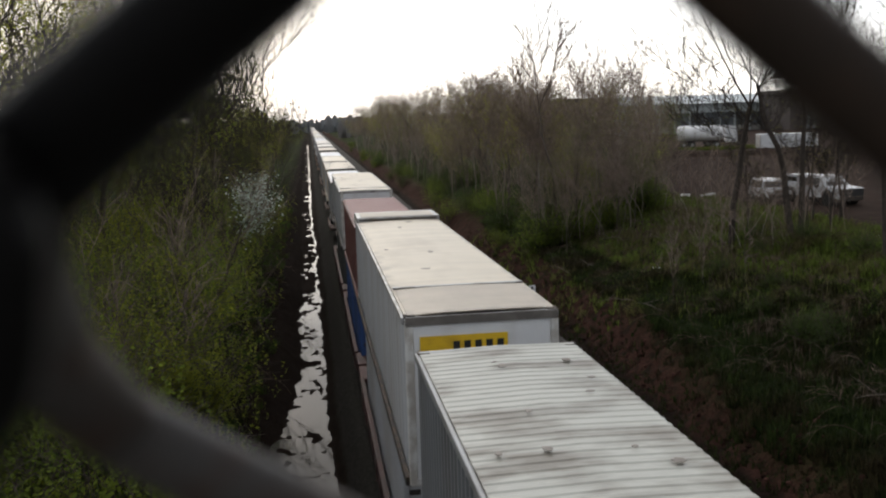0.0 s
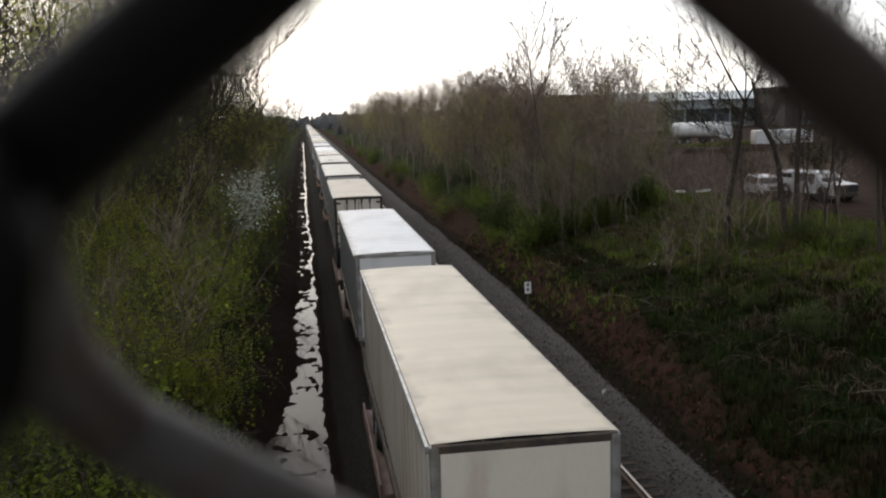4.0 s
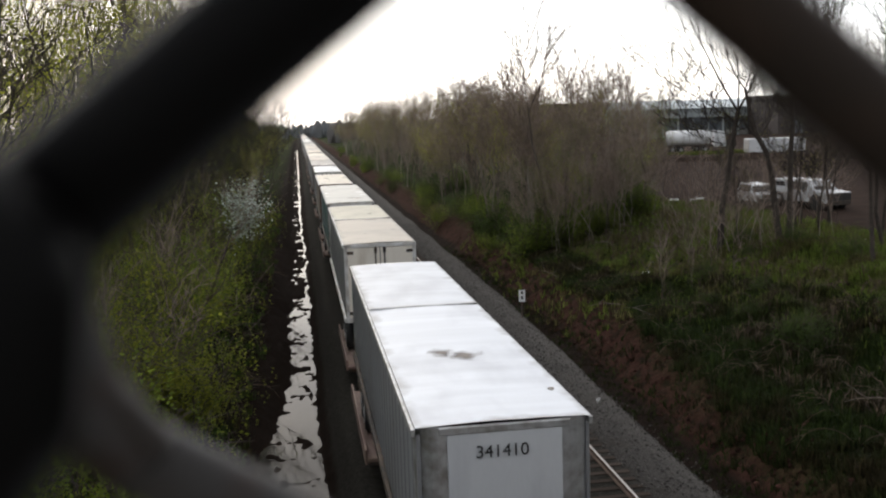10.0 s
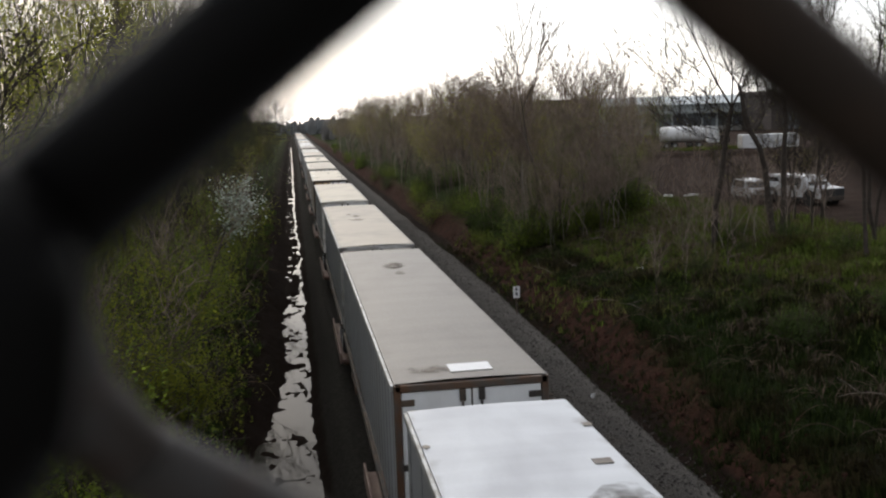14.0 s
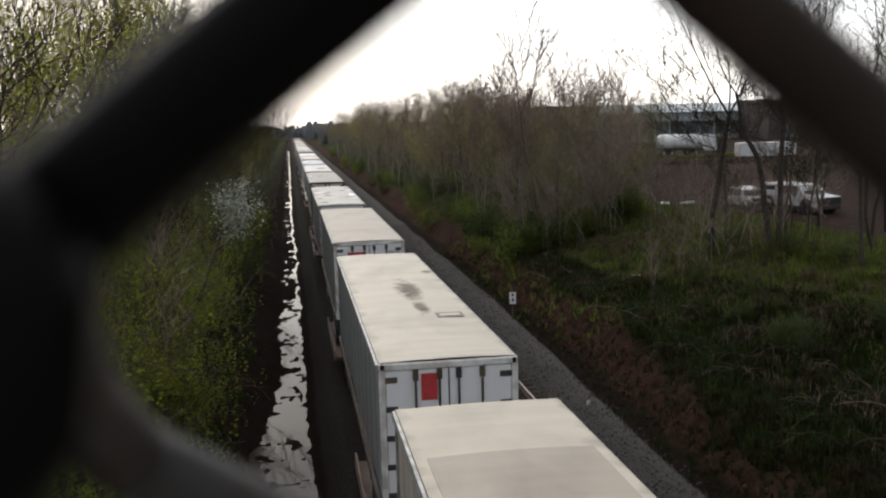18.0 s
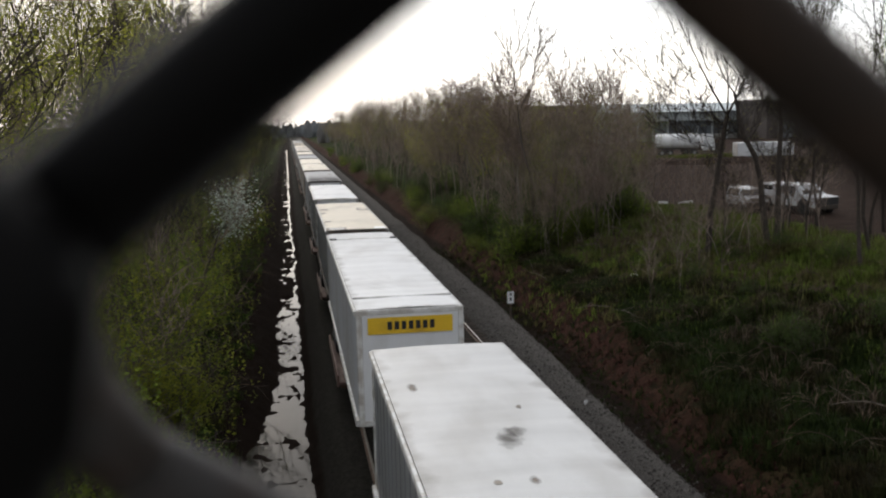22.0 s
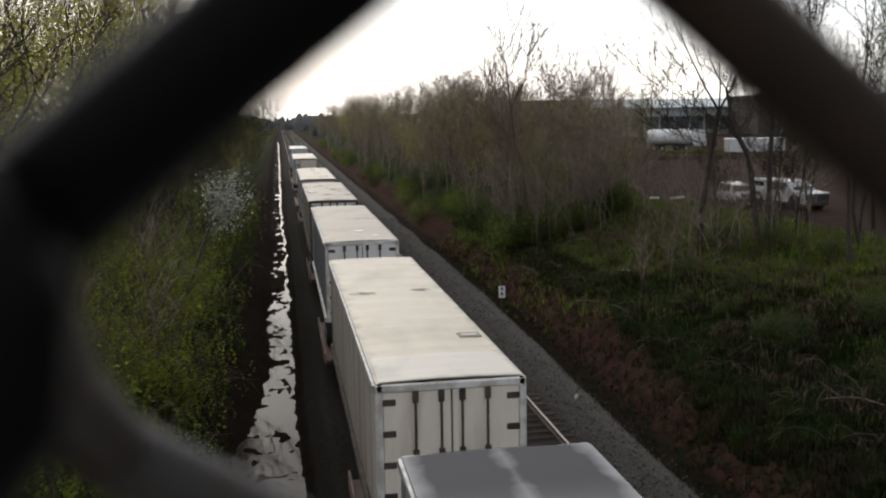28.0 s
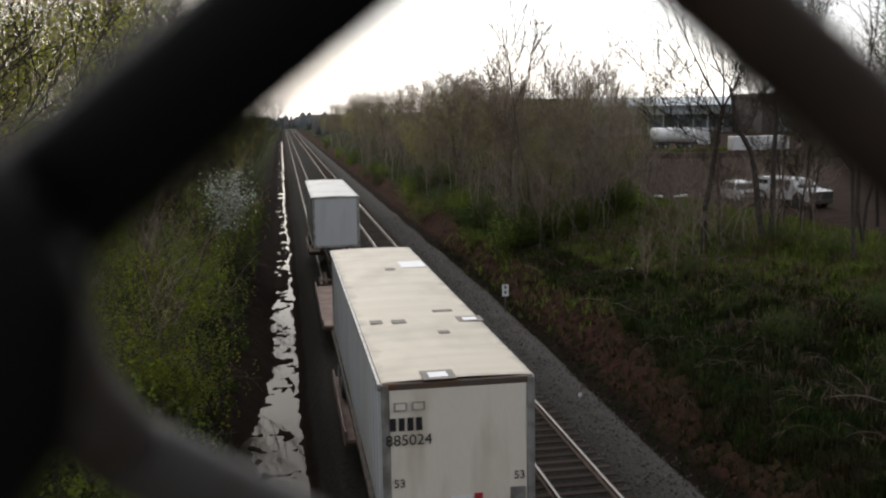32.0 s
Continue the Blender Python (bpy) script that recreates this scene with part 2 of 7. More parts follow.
RUSTDECK = mat("oxide_red_deck", (0.16, 0.098, 0.080), rough=0.75, scale=1.2, fine=30, other=(0.22, 0.155, 0.12), per=0.12)
WELLRED = mat("dark_red_sill", (0.085, 0.036, 0.032), rough=0.7, scale=1.2, fine=30, other=(0.055, 0.030, 0.026), per=0.12)
ORANGE = mat("orange_brown_deck", (0.20, 0.09, 0.04), rough=0.7, scale=1.2, fine=30, other=(0.26, 0.12, 0.06), per=0.1)
RUBBER = mat("tyre_rubber", (0.02, 0.02, 0.02), rough=0.85, scale=6, fine=60)
RIM = mat("dull_rim", (0.35, 0.35, 0.35), rough=0.5, metal=0.6, scale=6, fine=40)
BLACK = mat("black_lettering", (0.015, 0.015, 0.015), rough=0.6, bump=0)
REDINK = mat("red_marking", (0.48, 0.03, 0.035), rough=0.5, bump=0)
YELLOWINK = mat("yellow_panel", (0.78, 0.50, 0.02), rough=0.5, bump=0.02, scale=2, other=(0.55, 0.32, 0.02), lo=0.5, hi=0.7)
GREENINK = mat("green_marking", (0.04, 0.26, 0.12), rough=0.5, bump=0)
PATCHWHITE = mat("fresh_white_patch", (0.86, 0.86, 0.86), rough=0.4, var=0.03, bump=0.02)
PATCHDARK = mat("dark_patch", (0.25, 0.22, 0.19), rough=0.7, var=0.1, bump=0.05, scale=5)
STAIN = mat("brown_stain", (0.32, 0.285, 0.24), rough=0.7, var=0.12, bump=0.03, scale=4)


def soft_stain(name, rgb, strength):
    """A film of grime that thins out raggedly towards its rim."""
    m = mat(name, rgb, rough=0.7, var=0.15, bump=0.0, scale=4)
    n, l = m.node_tree.nodes, m.node_tree.links
    tc = n.new("ShaderNodeTexCoord")
    away = n.new("ShaderNodeVectorMath")
    away.operation = "DISTANCE"
    away.inputs[1].default_value = (0.5, 0.5, 0.5)
    flat = n.new("ShaderNodeVectorMath")
    flat.operation = "MULTIPLY_ADD"
    flat.inputs[1].default_value, flat.inputs[2].default_value = (1, 1, 0), (0, 0, 0.5)
    l.new(tc.outputs["Generated"], flat.inputs[0])
    l.new(flat.outputs["Vector"], away.inputs[0])
    grain = n.new("ShaderNodeTexNoise")
    grain.inputs["Scale"].default_value, grain.inputs["Detail"].default_value = 5.0, 6.0
    l.new(tc.outputs["Object"], grain.inputs["Vector"])
    total = n.new("ShaderNodeMath")
    total.operation = "MULTIPLY_ADD"
    total.inputs[1].default_value = 0.75
    l.new(grain.outputs["Fac"], total.inputs[0])
    l.new(away.outputs["Value"], total.inputs[2])
    film = n.new("ShaderNodeMapRange")
    film.inputs["From Min"].default_value, film.inputs["From Max"].default_value = 0.80, 0.46
    film.inputs["To Max"].default_value = strength
    l.new(total.outputs[0], film.inputs["Value"])
    clear = n.new("ShaderNodeBsdfTransparent")
    both = n.new("ShaderNodeMixShader")
    l.new(film.outputs["Result"], both.inputs["Fac"])
    l.new(clear.outputs["BSDF"], both.inputs[1])
    l.new(n["Principled BSDF"].outputs["BSDF"], both.inputs[2])
    l.new(both.outputs["Shader"], n["Material Output"].inputs["Surface"])
    return m


SOFTSTAIN = soft_stain("thin_brown_grime", (0.24, 0.20, 0.16), 0.75)
SOFTDARK = soft_stain("thin_dark_grime", (0.13, 0.115, 0.10), 0.68)
CONCRETE = mat("worn_concrete", (0.30, 0.29, 0.27), rough=0.9, scale=0.5, fine=8, bump=0.3, other=(0.20, 0.19, 0.17))
RAILHEAD = mat("polished_rail", (0.30, 0.28, 0.26), rough=0.48, metal=1.0, scale=4, fine=30, var=0.05, bump=0)
RAILWEB = mat("rusty_rail", (0.11, 0.065, 0.045), rough=0.8, scale=4, fine=60)
TIE = mat("creosoted_sleeper", (0.045, 0.036, 0.030), spec=0.03, rough=0.95, scale=3, fine=35, bump=0.5, other=(0.06, 0.047, 0.038), per=0.3, stretch=(0.3, 3, 1))
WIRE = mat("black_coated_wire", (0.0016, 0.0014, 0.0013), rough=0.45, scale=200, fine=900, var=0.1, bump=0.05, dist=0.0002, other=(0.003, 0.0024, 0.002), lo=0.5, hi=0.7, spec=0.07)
# lighter copies of the black wire: sky light on these strands put into colour
LITGREYWIRE = mat("lit_grey_wire", (0.038, 0.035, 0.033), rough=0.5, scale=200, fine=900, var=0.1, bump=0.05, dist=0.0002, other=(0.035, 0.024, 0.019), spec=0.2)
LITBROWNWIRE = mat("lit_brown_wire", (0.022, 0.016, 0.012), rough=0.5, scale=200, fine=900, var=0.1, bump=0.05, dist=0.0002, other=(0.03, 0.02, 0.014), spec=0.1)


# ---- making meshes ----
def part(name, bm, material, parent, label="", smooth=False):
    """Links a bmesh, or a mesh already made, as one mesh object under a thing or a part."""
    if isinstance(bm, bmesh.types.BMesh):
        me = bpy.data.meshes.new(name)
        bm.to_mesh(me)
        bm.free()
        me.materials.append(material)
        if smooth:
            me.polygons.foreach_set("use_smooth", [True] * len(me.polygons))
    else:
        me = bm
    ob = new(name, me)
    ob.parent = parent
    if label:
        tagged(ob, label=label)
    return ob


def box(bm, x0, y0, z0, x1, y1, z1, bevel=0.0):
    made = bmesh.ops.create_cube(bm, size=1.0, matrix=Matrix.LocRotScale(((x0 + x1) / 2, (y0 + y1) / 2, (z0 + z1) / 2), None, (x1 - x0, y1 - y0, z1 - z0)))
    if bevel:
        edges = {e for v in made["verts"] for e in v.link_edges}
        bmesh.ops.bevel(bm, geom=list(edges), offset=bevel, segments=1, affect="EDGES")
    return bm


def boxes(*dims, bevel=0.0):
    bm = bmesh.new()
    for d in dims:
        box(bm, *d, bevel=bevel)
    return bm


def tube(bm, a, b, ra, rb=None, sides=8, cap=True):
    """A tapered rod from a to b."""
    a, b = Vector(a), Vector(b)
    axis = b - a
    turn = axis.to_track_quat("Z", "Y").to_matrix().to_4x4()
    bmesh.ops.create_cone(bm, cap_ends=cap, segments=sides, radius1=ra, radius2=ra if rb is None else rb, depth=axis.length,
                          matrix=Matrix.Translation((a + b) / 2) @ turn)
    return bm


def mesh_of(name, verts, faces, material, smooth=False):
    me = bpy.data.meshes.new(name)
    me.from_pydata(verts, [], faces)
    me.materials.append(material)
    if smooth:
        me.polygons.foreach_set("use_smooth", [True] * len(me.polygons))
    me.update()
    return me


def thing(name, label, category, at=(0, 0, 0), group="", kind=""):
    ob = new(name)
    ob.empty_display_size = 0.2
    ob.location = at
    return tagged(ob, label=label, category=category, group=group, kind=kind)


def setting(name, label, category, me):
    return tagged(new(name, me), label=label, category=category, kind="structure")


MOVERS = []

# ---- the ground: one sheet with the cutting in it ----
def smooth01(a, b, x):
    t = min(max((x - a) / (b - a), 0.0), 1.0)
    return t * t * (3 - 2 * t)


def wob(x, y, s, seed=0.0):
    return noise.noise(Vector((x / s + seed, y / s - seed, seed)))


WATER_Z = -1.22


def ground_z(x, y):
    """Height over the rail heads of the ground at a place in the plan."""
    yy = min(max(y, -40.0), 900.0)
    edge = 10.0 + 0.6 * smooth01(18, 58, yy) + 0.22 * wob(x * 0, y, 7.0, 3.1)
    left = -0.12 + 0.22 * smooth01(35, 28, yy) - 0.38 * smooth01(60, 140, yy) - 0.5 * smooth01(140, 420, yy) + 0.25 * wob(0, y, 5.0, 8.8)
    bed = -0.188
    if x > TRACK_L - 1.5:
        z = bed + 0.03 * smooth01(5.6, 4.6, x) - 0.05 * smooth01(8.6, edge, x)
        z -= 0.95 * smooth01(edge, edge + 0.95, x)
        z += 0.12 * smooth01(edge + 0.9, edge + 1.5, x)
        rise = smooth01(edge + 1.35, edge + 3.7, x) * 1.45 + smooth01(edge + 2.7, edge + 13.5, x) * 2.65
        z += rise + 0.35 * smooth01(25, 60, x) + 0.8 * smooth01(60, 130, x)
        rough = smooth01(edge + 1.3, edge + 3.0, x) * (1 - 0.8 * smooth01(20, 27, x))
        z += rough * (0.36 * wob(x, y, 2.4, 1.7) + 0.30 * wob(x, y, 0.75, 5.2))
        z += smooth01(edge + 1.0, edge + 1.6, x) * smooth01(edge + 5.0, edge + 3.5, x) * (0.20 * abs(wob(x * 0.6, y, 0.55, 6.4)) + 0.12 * wob(x, y * 1.4, 0.42, 2.9))
    else:
        z = WATER_Z
        if x > left + 0.1:
            z = bed + (WATER_Z - 0.05 - bed) * (1 - smooth01(left + 0.1, TRACK_L - 1.5, x)) + 0.10 * wob(x, y, 0.45, 3.3) * smooth01(TRACK_L - 1.5, left + 0.6, x)
        basin = left - 0.62 - 0.95 * smooth01(35, 30, yy) + 0.25 * wob(3.3, y, 3.0, 4.4)
        if x <= left + 0.1:
            z = WATER_Z - 0.030 + 0.125 * wob(x, y * 0.7, 0.8, 2.2) + 0.105 * wob(x, y * 0.6, 0.26, 6.1) + 0.10 * smooth01(34, 60, y) * wob(x * 0.4, y, 2.6, 9.3) + 0.085 * smooth01(42, 85, y) - 0.015 * smooth01(34, 26, y)
        if x < basin:
            up = basin - x
            z += 0.75 * smooth01(0, 1.3, up) + 2.6 * smooth01(0.8, 8.0, up) + 0.5 * smooth01(10, 40, up)
            z += smooth01(0.2, 1.5, up) * (0.26 * wob(x, y, 1.9, 7.7) + 0.1 * wob(x, y, 0.6, 1.2))
    # far off the cutting fades out and the land rolls a little
    z += smooth01(300, 900, abs(x)) * 4.0
    return z


def span(parts):
    out = []
    for a, b, n in parts:
        out += [a + (b - a) * i / n for i in range(n)]
    return out + [parts[-1][1]]


GX = span([(-2600, -300, 8), (-300, -40, 12), (-40, -12, 14), (-12, -3, 26), (-3, 1.4, 44), (1.4, 9.4, 12), (9.4, 24, 70), (24, 60, 24), (60, 200, 18), (200, 2600, 9)])
GY = span([(-200, 8, 12), (8, 60, 190), (60, 130, 110), (130, 300, 90), (300, 700, 70), (700, 4200, 14)])
gv = [(x, y, ground_z(x, y)) for y in GY for x in GX]
nx = len(GX)
gf = [(j * nx + i, j * nx + i + 1, (j + 1) * nx + i + 1, (j + 1) * nx + i) for j in range(len(GY) - 1) for i in range(nx - 1)]


def ground_material():
    """Ballast, mud, red clay, grass and bare brown earth, each where it lies in the plan, with ragged borders."""
    m = bpy.data.materials.new("ground")
    m.use_nodes = True
    n, l = m.node_tree.nodes, m.node_tree.links
    b = n["Principled BSDF"]
    b.inputs["Roughness"].default_value = 0.95
    b.inputs["Specular IOR Level"].default_value = 0.02
    tc = n.new("ShaderNodeTexCoord")
    sep = n.new("ShaderNodeSeparateXYZ")
    l.new(tc.outputs["Object"], sep.inputs[0])

    def tex(scale, detail=6.0, rough=0.6):
        t = n.new("ShaderNodeTexNoise")
        t.inputs["Scale"].default_value, t.inputs["Detail"].default_value, t.inputs["Roughness"].default_value = scale, detail, rough
        l.new(tc.outputs["Object"], t.inputs["Vector"])
        return t.outputs["Fac"]

    broad, mid, grit = tex(0.12), tex(0.7), tex(9.0)

    def rng(src, a, c, lo=0.0, hi=1.0):
        r = n.new("ShaderNodeMapRange")
        r.inputs["From Min"].default_value, r.inputs["From Max"].default_value = a, c
        r.inputs["To Min"].default_value, r.inputs["To Max"].default_value = lo, hi
        l.new(src, r.inputs["Value"])
        return r.outputs["Result"]

    def math2(op, a, c):
        k = n.new("ShaderNodeMath")
        k.operation = op
        for i, v in enumerate((a, c)):
            if isinstance(v, float):
                k.inputs[i].default_value = v
            else:
                l.new(v, k.inputs[i])
        return k.outputs[0]

    def mixc(f, a, c):
        k = n.new("ShaderNodeMix")
        k.data_type = "RGBA"
        l.new(f, k.inputs["Factor"])
        for key, v in (("A", a), ("B", c)):
            if isinstance(v, tuple):
                k.inputs[key].default_value = (*v, 1)
            else:
                l.new(v, k.inputs[key])
        return k.outputs["Result"]

    x = math2("ADD", sep.outputs["X"], math2("MULTIPLY", math2("SUBTRACT", mid, 0.5), 2.4))
    xw = math2("ADD", sep.outputs["X"], math2("MULTIPLY", math2("SUBTRACT", broad, 0.5), 9.0))
    stone = mixc(rng(tex(24.0, 3.0), 0.35, 0.65), (0.030, 0.028, 0.026), (0.105, 0.098, 0.091))
    stone = mixc(rng(mid, 0.52, 0.72), stone, (0.045, 0.040, 0.034))
    clay = mixc(rng(grit, 0.35, 0.7), (0.074, 0.037, 0.028), (0.034, 0.017, 0.013))
    clay = mixc(rng(tex(2.2), 0.46, 0.62), clay, (0.024, 0.018, 0.012))
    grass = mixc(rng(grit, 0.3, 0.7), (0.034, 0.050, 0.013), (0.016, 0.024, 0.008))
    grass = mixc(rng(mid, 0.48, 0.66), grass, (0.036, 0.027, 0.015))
    earth = mixc(rng(mid, 0.35, 0.7), (0.050, 0.034, 0.027), (0.029, 0.020, 0.016))
    mud = mixc(rng(grit, 0.4, 0.7), (0.013, 0.010, 0.008), (0.026, 0.016, 0.012))
    fouled = mixc(rng(grit, 0.35, 0.7), (0.022, 0.020, 0.017), (0.044, 0.041, 0.036))
    stone = mixc(rng(sep.outputs["X"], 8.1, 8.9), fouled, stone)
    pale = mixc(rng(tex(20.0, 3.0), 0.35, 0.65), (0.050, 0.047, 0.043), (0.140, 0.131, 0.120))
    stone = mixc(rng(x, 9.2, 10.1), stone, pale)
    foot = math2("ADD", math2("MULTIPLY", sep.outputs["X"], 0.75), math2("MULTIPLY", x, 0.25))
    right = mixc(rng(math2("ADD", foot, rng(sep.outputs["Y"], 18.0, 58.0, 0.6, 0.0)), 11.45, 11.7), stone, clay)
    farther = rng(sep.outputs["Y"], 24.0, 42.0, 1.9, 0.2)
    right = mixc(rng(math2("ADD", x, farther), 13.7, 15.6), right, grass)
    right = mixc(rng(xw, 24.0, 27.0), right, earth)
    right = mixc(rng(sep.outputs["X"], 140.0, 240.0), right, grass)
    left = mixc(rng(x, -4.6, -2.6), grass, mud)
    color = mixc(rng(sep.outputs["X"], 0.15, 0.6), left, right)
    # the outer ditch is wet and dark
    color = mixc(rng(sep.outputs["Z"], -0.98, -0.76), mud, color)
    l.new(color, b.inputs["Base Color"])
    bp = n.new("ShaderNodeBump")
    bp.inputs["Strength"].default_value, bp.inputs["Distance"].default_value = 1.0, 0.05
    l.new(tex(26.0, 5.0, 0.7), bp.inputs["Height"])
    l.new(bp.outputs["Normal"], b.inputs["Normal"])
    return m


setting("ground", "railway cutting with grey ballast, red clay banks and rough grass", "ground", mesh_of("ground", gv, gf, ground_material(), smooth=True))

# ---- standing water along the foot of the left bank ----
WATER = bpy.data.materials.new("ditch_water")
WATER.use_nodes = True
_n, _l = WATER.node_tree.nodes, WATER.node_tree.links
_b = _n["Principled BSDF"]
_b.inputs["Base Color"].default_value = (0.018, 0.015, 0.011, 1)
_b.inputs["Roughness"].default_value = 0.03
_b.inputs["IOR"].default_value = 1.33
_b.inputs["Specular IOR Level"].default_value = 0.08
_t = _n.new("ShaderNodeTexNoise")
_t.inputs["Scale"].default_value = 3.0
_p = _n.new("ShaderNodeBump")
_p.inputs["Strength"].default_value, _p.inputs["Distance"].default_value = 0.02, 0.01
_l.new(_t.outputs["Fac"], _p.inputs["Height"])
_l.new(_p.outputs["Normal"], _b.inputs["Normal"])
wv, wf = [], []
WY = span([(8, 60, 80), (60, 140, 70), (140, 460, 60)])
for k, y in enumerate(WY):
    wv += [(-4.2, y, WATER_Z), (1.2, y, WATER_Z)]
    if k:
        wf.append((2 * k - 2, 2 * k - 1, 2 * k + 1, 2 * k))
setting("water", "still ditch water reflecting the pale sky", "water", mesh_of("water", wv, wf, WATER))

# ---- track ----
def rail_mesh(name, x):
    """A flat-bottomed rail with foot, web and head."""
    prof = [(-0.075, -0.17), (0.075, -0.17), (0.075, -0.155), (0.012, -0.13), (0.012, -0.045), (0.036, -0.035), (0.036, -0.006),
            (0.028, 0.0), (-0.028, 0.0), (-0.036, -0.006), (-0.036, -0.035), (-0.012, -0.045), (-0.012, -0.13), (-0.075, -0.155)]
    ys = span([(-60, 60, 6), (60, 900, 12)])
    v = [(x + px, y, pz) for y in ys for px, pz in prof]
    k = len(prof)
    f = [(j * k + i, j * k + (i + 1) % k, (j + 1) * k + (i + 1) % k, (j + 1) * k + i) for j in range(len(ys) - 1) for i in range(k)]
    me = mesh_of(name, v, f, RAILWEB)
    me.materials.append(RAILHEAD)
    me.polygons.foreach_set("material_index", [1 if i % k in (6, 7, 8) else 0 for i in range(len(f))])
    return me


def tie_mesh(long):
    bm = boxes((-long / 2, -0.115, -0.33, long / 2, 0.115, -0.165), bevel=0.012)
    me = bpy.data.meshes.new("sleeper")
    bm.to_mesh(me)
    bm.free()
    me.materials.append(TIE)
    return me


TIE_ME = tie_mesh(2.6)
PLATE_ME = bpy.data.meshes.new("tie_plate")
_bm = boxes((-0.18, -0.09, -0.166, 0.18, 0.09, -0.152))
_bm.to_mesh(PLATE_ME)
_bm.free()
PLATE_ME.materials.append(RAILWEB)
TRACKS = []
for tx, what in ((TRACK_L, "near-side track under the train"), (TRACK_R, "empty track with polished rails and dark sleepers")):
    tr = thing("railway_track", what, "railway track", (0, 0, 0), group="railway tracks", kind="structure")
    for g in (-0.7535, 0.7535):
        part("rail", rail_mesh("rail", tx + g), None, tr, "polished steel rail head on a rusty web")
    TRACKS.append((tr, tx))


# ---- the train ----
def cached(key, make, store={}):
    if key not in store:
        store[key] = make()
    return store[key]


def as_mesh(name, bm, material, smooth=False):
    me = bpy.data.meshes.new(name)
    bm.to_mesh(me)
    bm.free()
    me.materials.append(material)
    if smooth:
        me.polygons.foreach_set("use_smooth", [True] * len(me.polygons))
    return me


def wheel_parts(parent, x, y, z, r=0.5, wide=0.28):
    """One pair of road tyres with a rim."""
    def tyre():
        bm = bmesh.new()
        tube(bm, (-wide / 2, 0, 0), (wide / 2, 0, 0), r, r, 20)
        bmesh.ops.bevel(bm, geom=[e for e in bm.edges if len(e.link_faces) == 2 and e.calc_face_angle(0) > 1.0], offset=0.05, segments=2, affect="EDGES")
        return as_mesh("tyre", bm, RUBBER, True)

    def rim():
        bm = bmesh.new()
        tube(bm, (-wide / 2 - 0.012, 0, 0), (wide / 2 + 0.012, 0, 0), r * 0.52, r * 0.52, 14)
        tube(bm, (-wide / 2 - 0.03, 0, 0), (wide / 2 + 0.03, 0, 0), r * 0.2, r * 0.2, 8)
        return as_mesh("rim", bm, RIM)
    ty = part("tyre", cached(("tyre", r, wide), tyre), None, parent)
    ty.location = (x, y, z)
    part("rim", cached(("rim", r, wide), rim), None, ty)


def truck(parent, y):
    """A railway bogie: two side frames, two axles and four wheels."""
    def frame_me():
        bm = boxes((-1.06, -1.2, 0.42, -0.92, 1.2, 0.62), (0.92, -1.2, 0.42, 1.06, 1.2, 0.62), (-1.0, -0.25, 0.36, 1.0, 0.25, 0.66), bevel=0.03)
        for s in (-0.99, 0.99):
            for yy in (-0.89, 0.89):
                box(bm, s - 0.09, yy - 0.16, 0.34, s + 0.09, yy + 0.16, 0.6, bevel=0.03)
            for yy in (-0.14, 0.0, 0.14):
                tube(bm, (s, yy, 0.2), (s, yy, 0.44), 0.055, 0.055, 8)
        return as_mesh("truck_frame", bm, STEEL)

    def wheelset_me():
        bm = bmesh.new()
        tube(bm, (-0.95, 0, 0.46), (0.95, 0, 0.46), 0.075, 0.075, 10)
        for s in (-0.755, 0.755):
            tube(bm, (s - 0.065, 0, 0.46), (s + 0.065, 0, 0.46), 0.46, 0.46, 24)
            tube(bm, (s * 0.90 - 0.02, 0, 0.46), (s * 0.90 + 0.02, 0, 0.46), 0.485, 0.485, 24)
        return as_mesh("wheelset", bm, STEEL)
    tf = part("truck", cached("truckframe", frame_me), None, parent)
    tf.location = (0, y, 0)
    for yy in (-0.89, 0.89):
        ws = part("wheelset", cached("wheelset", wheelset_me), None, tf)
        ws.location = (0, yy, 0)


def plain_bars(parent, x, y, z, count, w, h, gap, material, name="lettering", lean=0.0, flip=-1):
    """Writing that cannot be read, or that names a firm: upright strokes in its size and colour, on a face towards -y."""
    bm = bmesh.new()
    for i in range(count):
        x0 = x + i * (w + gap)
        made = bmesh.ops.create_cube(bm, size=1.0, matrix=Matrix.LocRotScale((x0 + w / 2, y, z), None, (w, 0.008, h)))
        for v in made["verts"]:
            v.co.x += (v.co.z - z) * lean
    return part(name, bm, material, parent)


def words(parent, text, x, y, z, size, material, name="lettering"):
    """Readable characters on a face towards -y."""
    cu = bpy.data.curves.new(name, "FONT")
    cu.body, cu.size, cu.extrude, cu.align_x, cu.align_y = text, size, 0.003, "CENTER", "CENTER"
    cu.materials.append(material)
    ob = new(name, cu)
    ob.parent = parent
    ob.location, ob.rotation_euler = (x, y, z), (radians(90), 0, 0)
    return ob


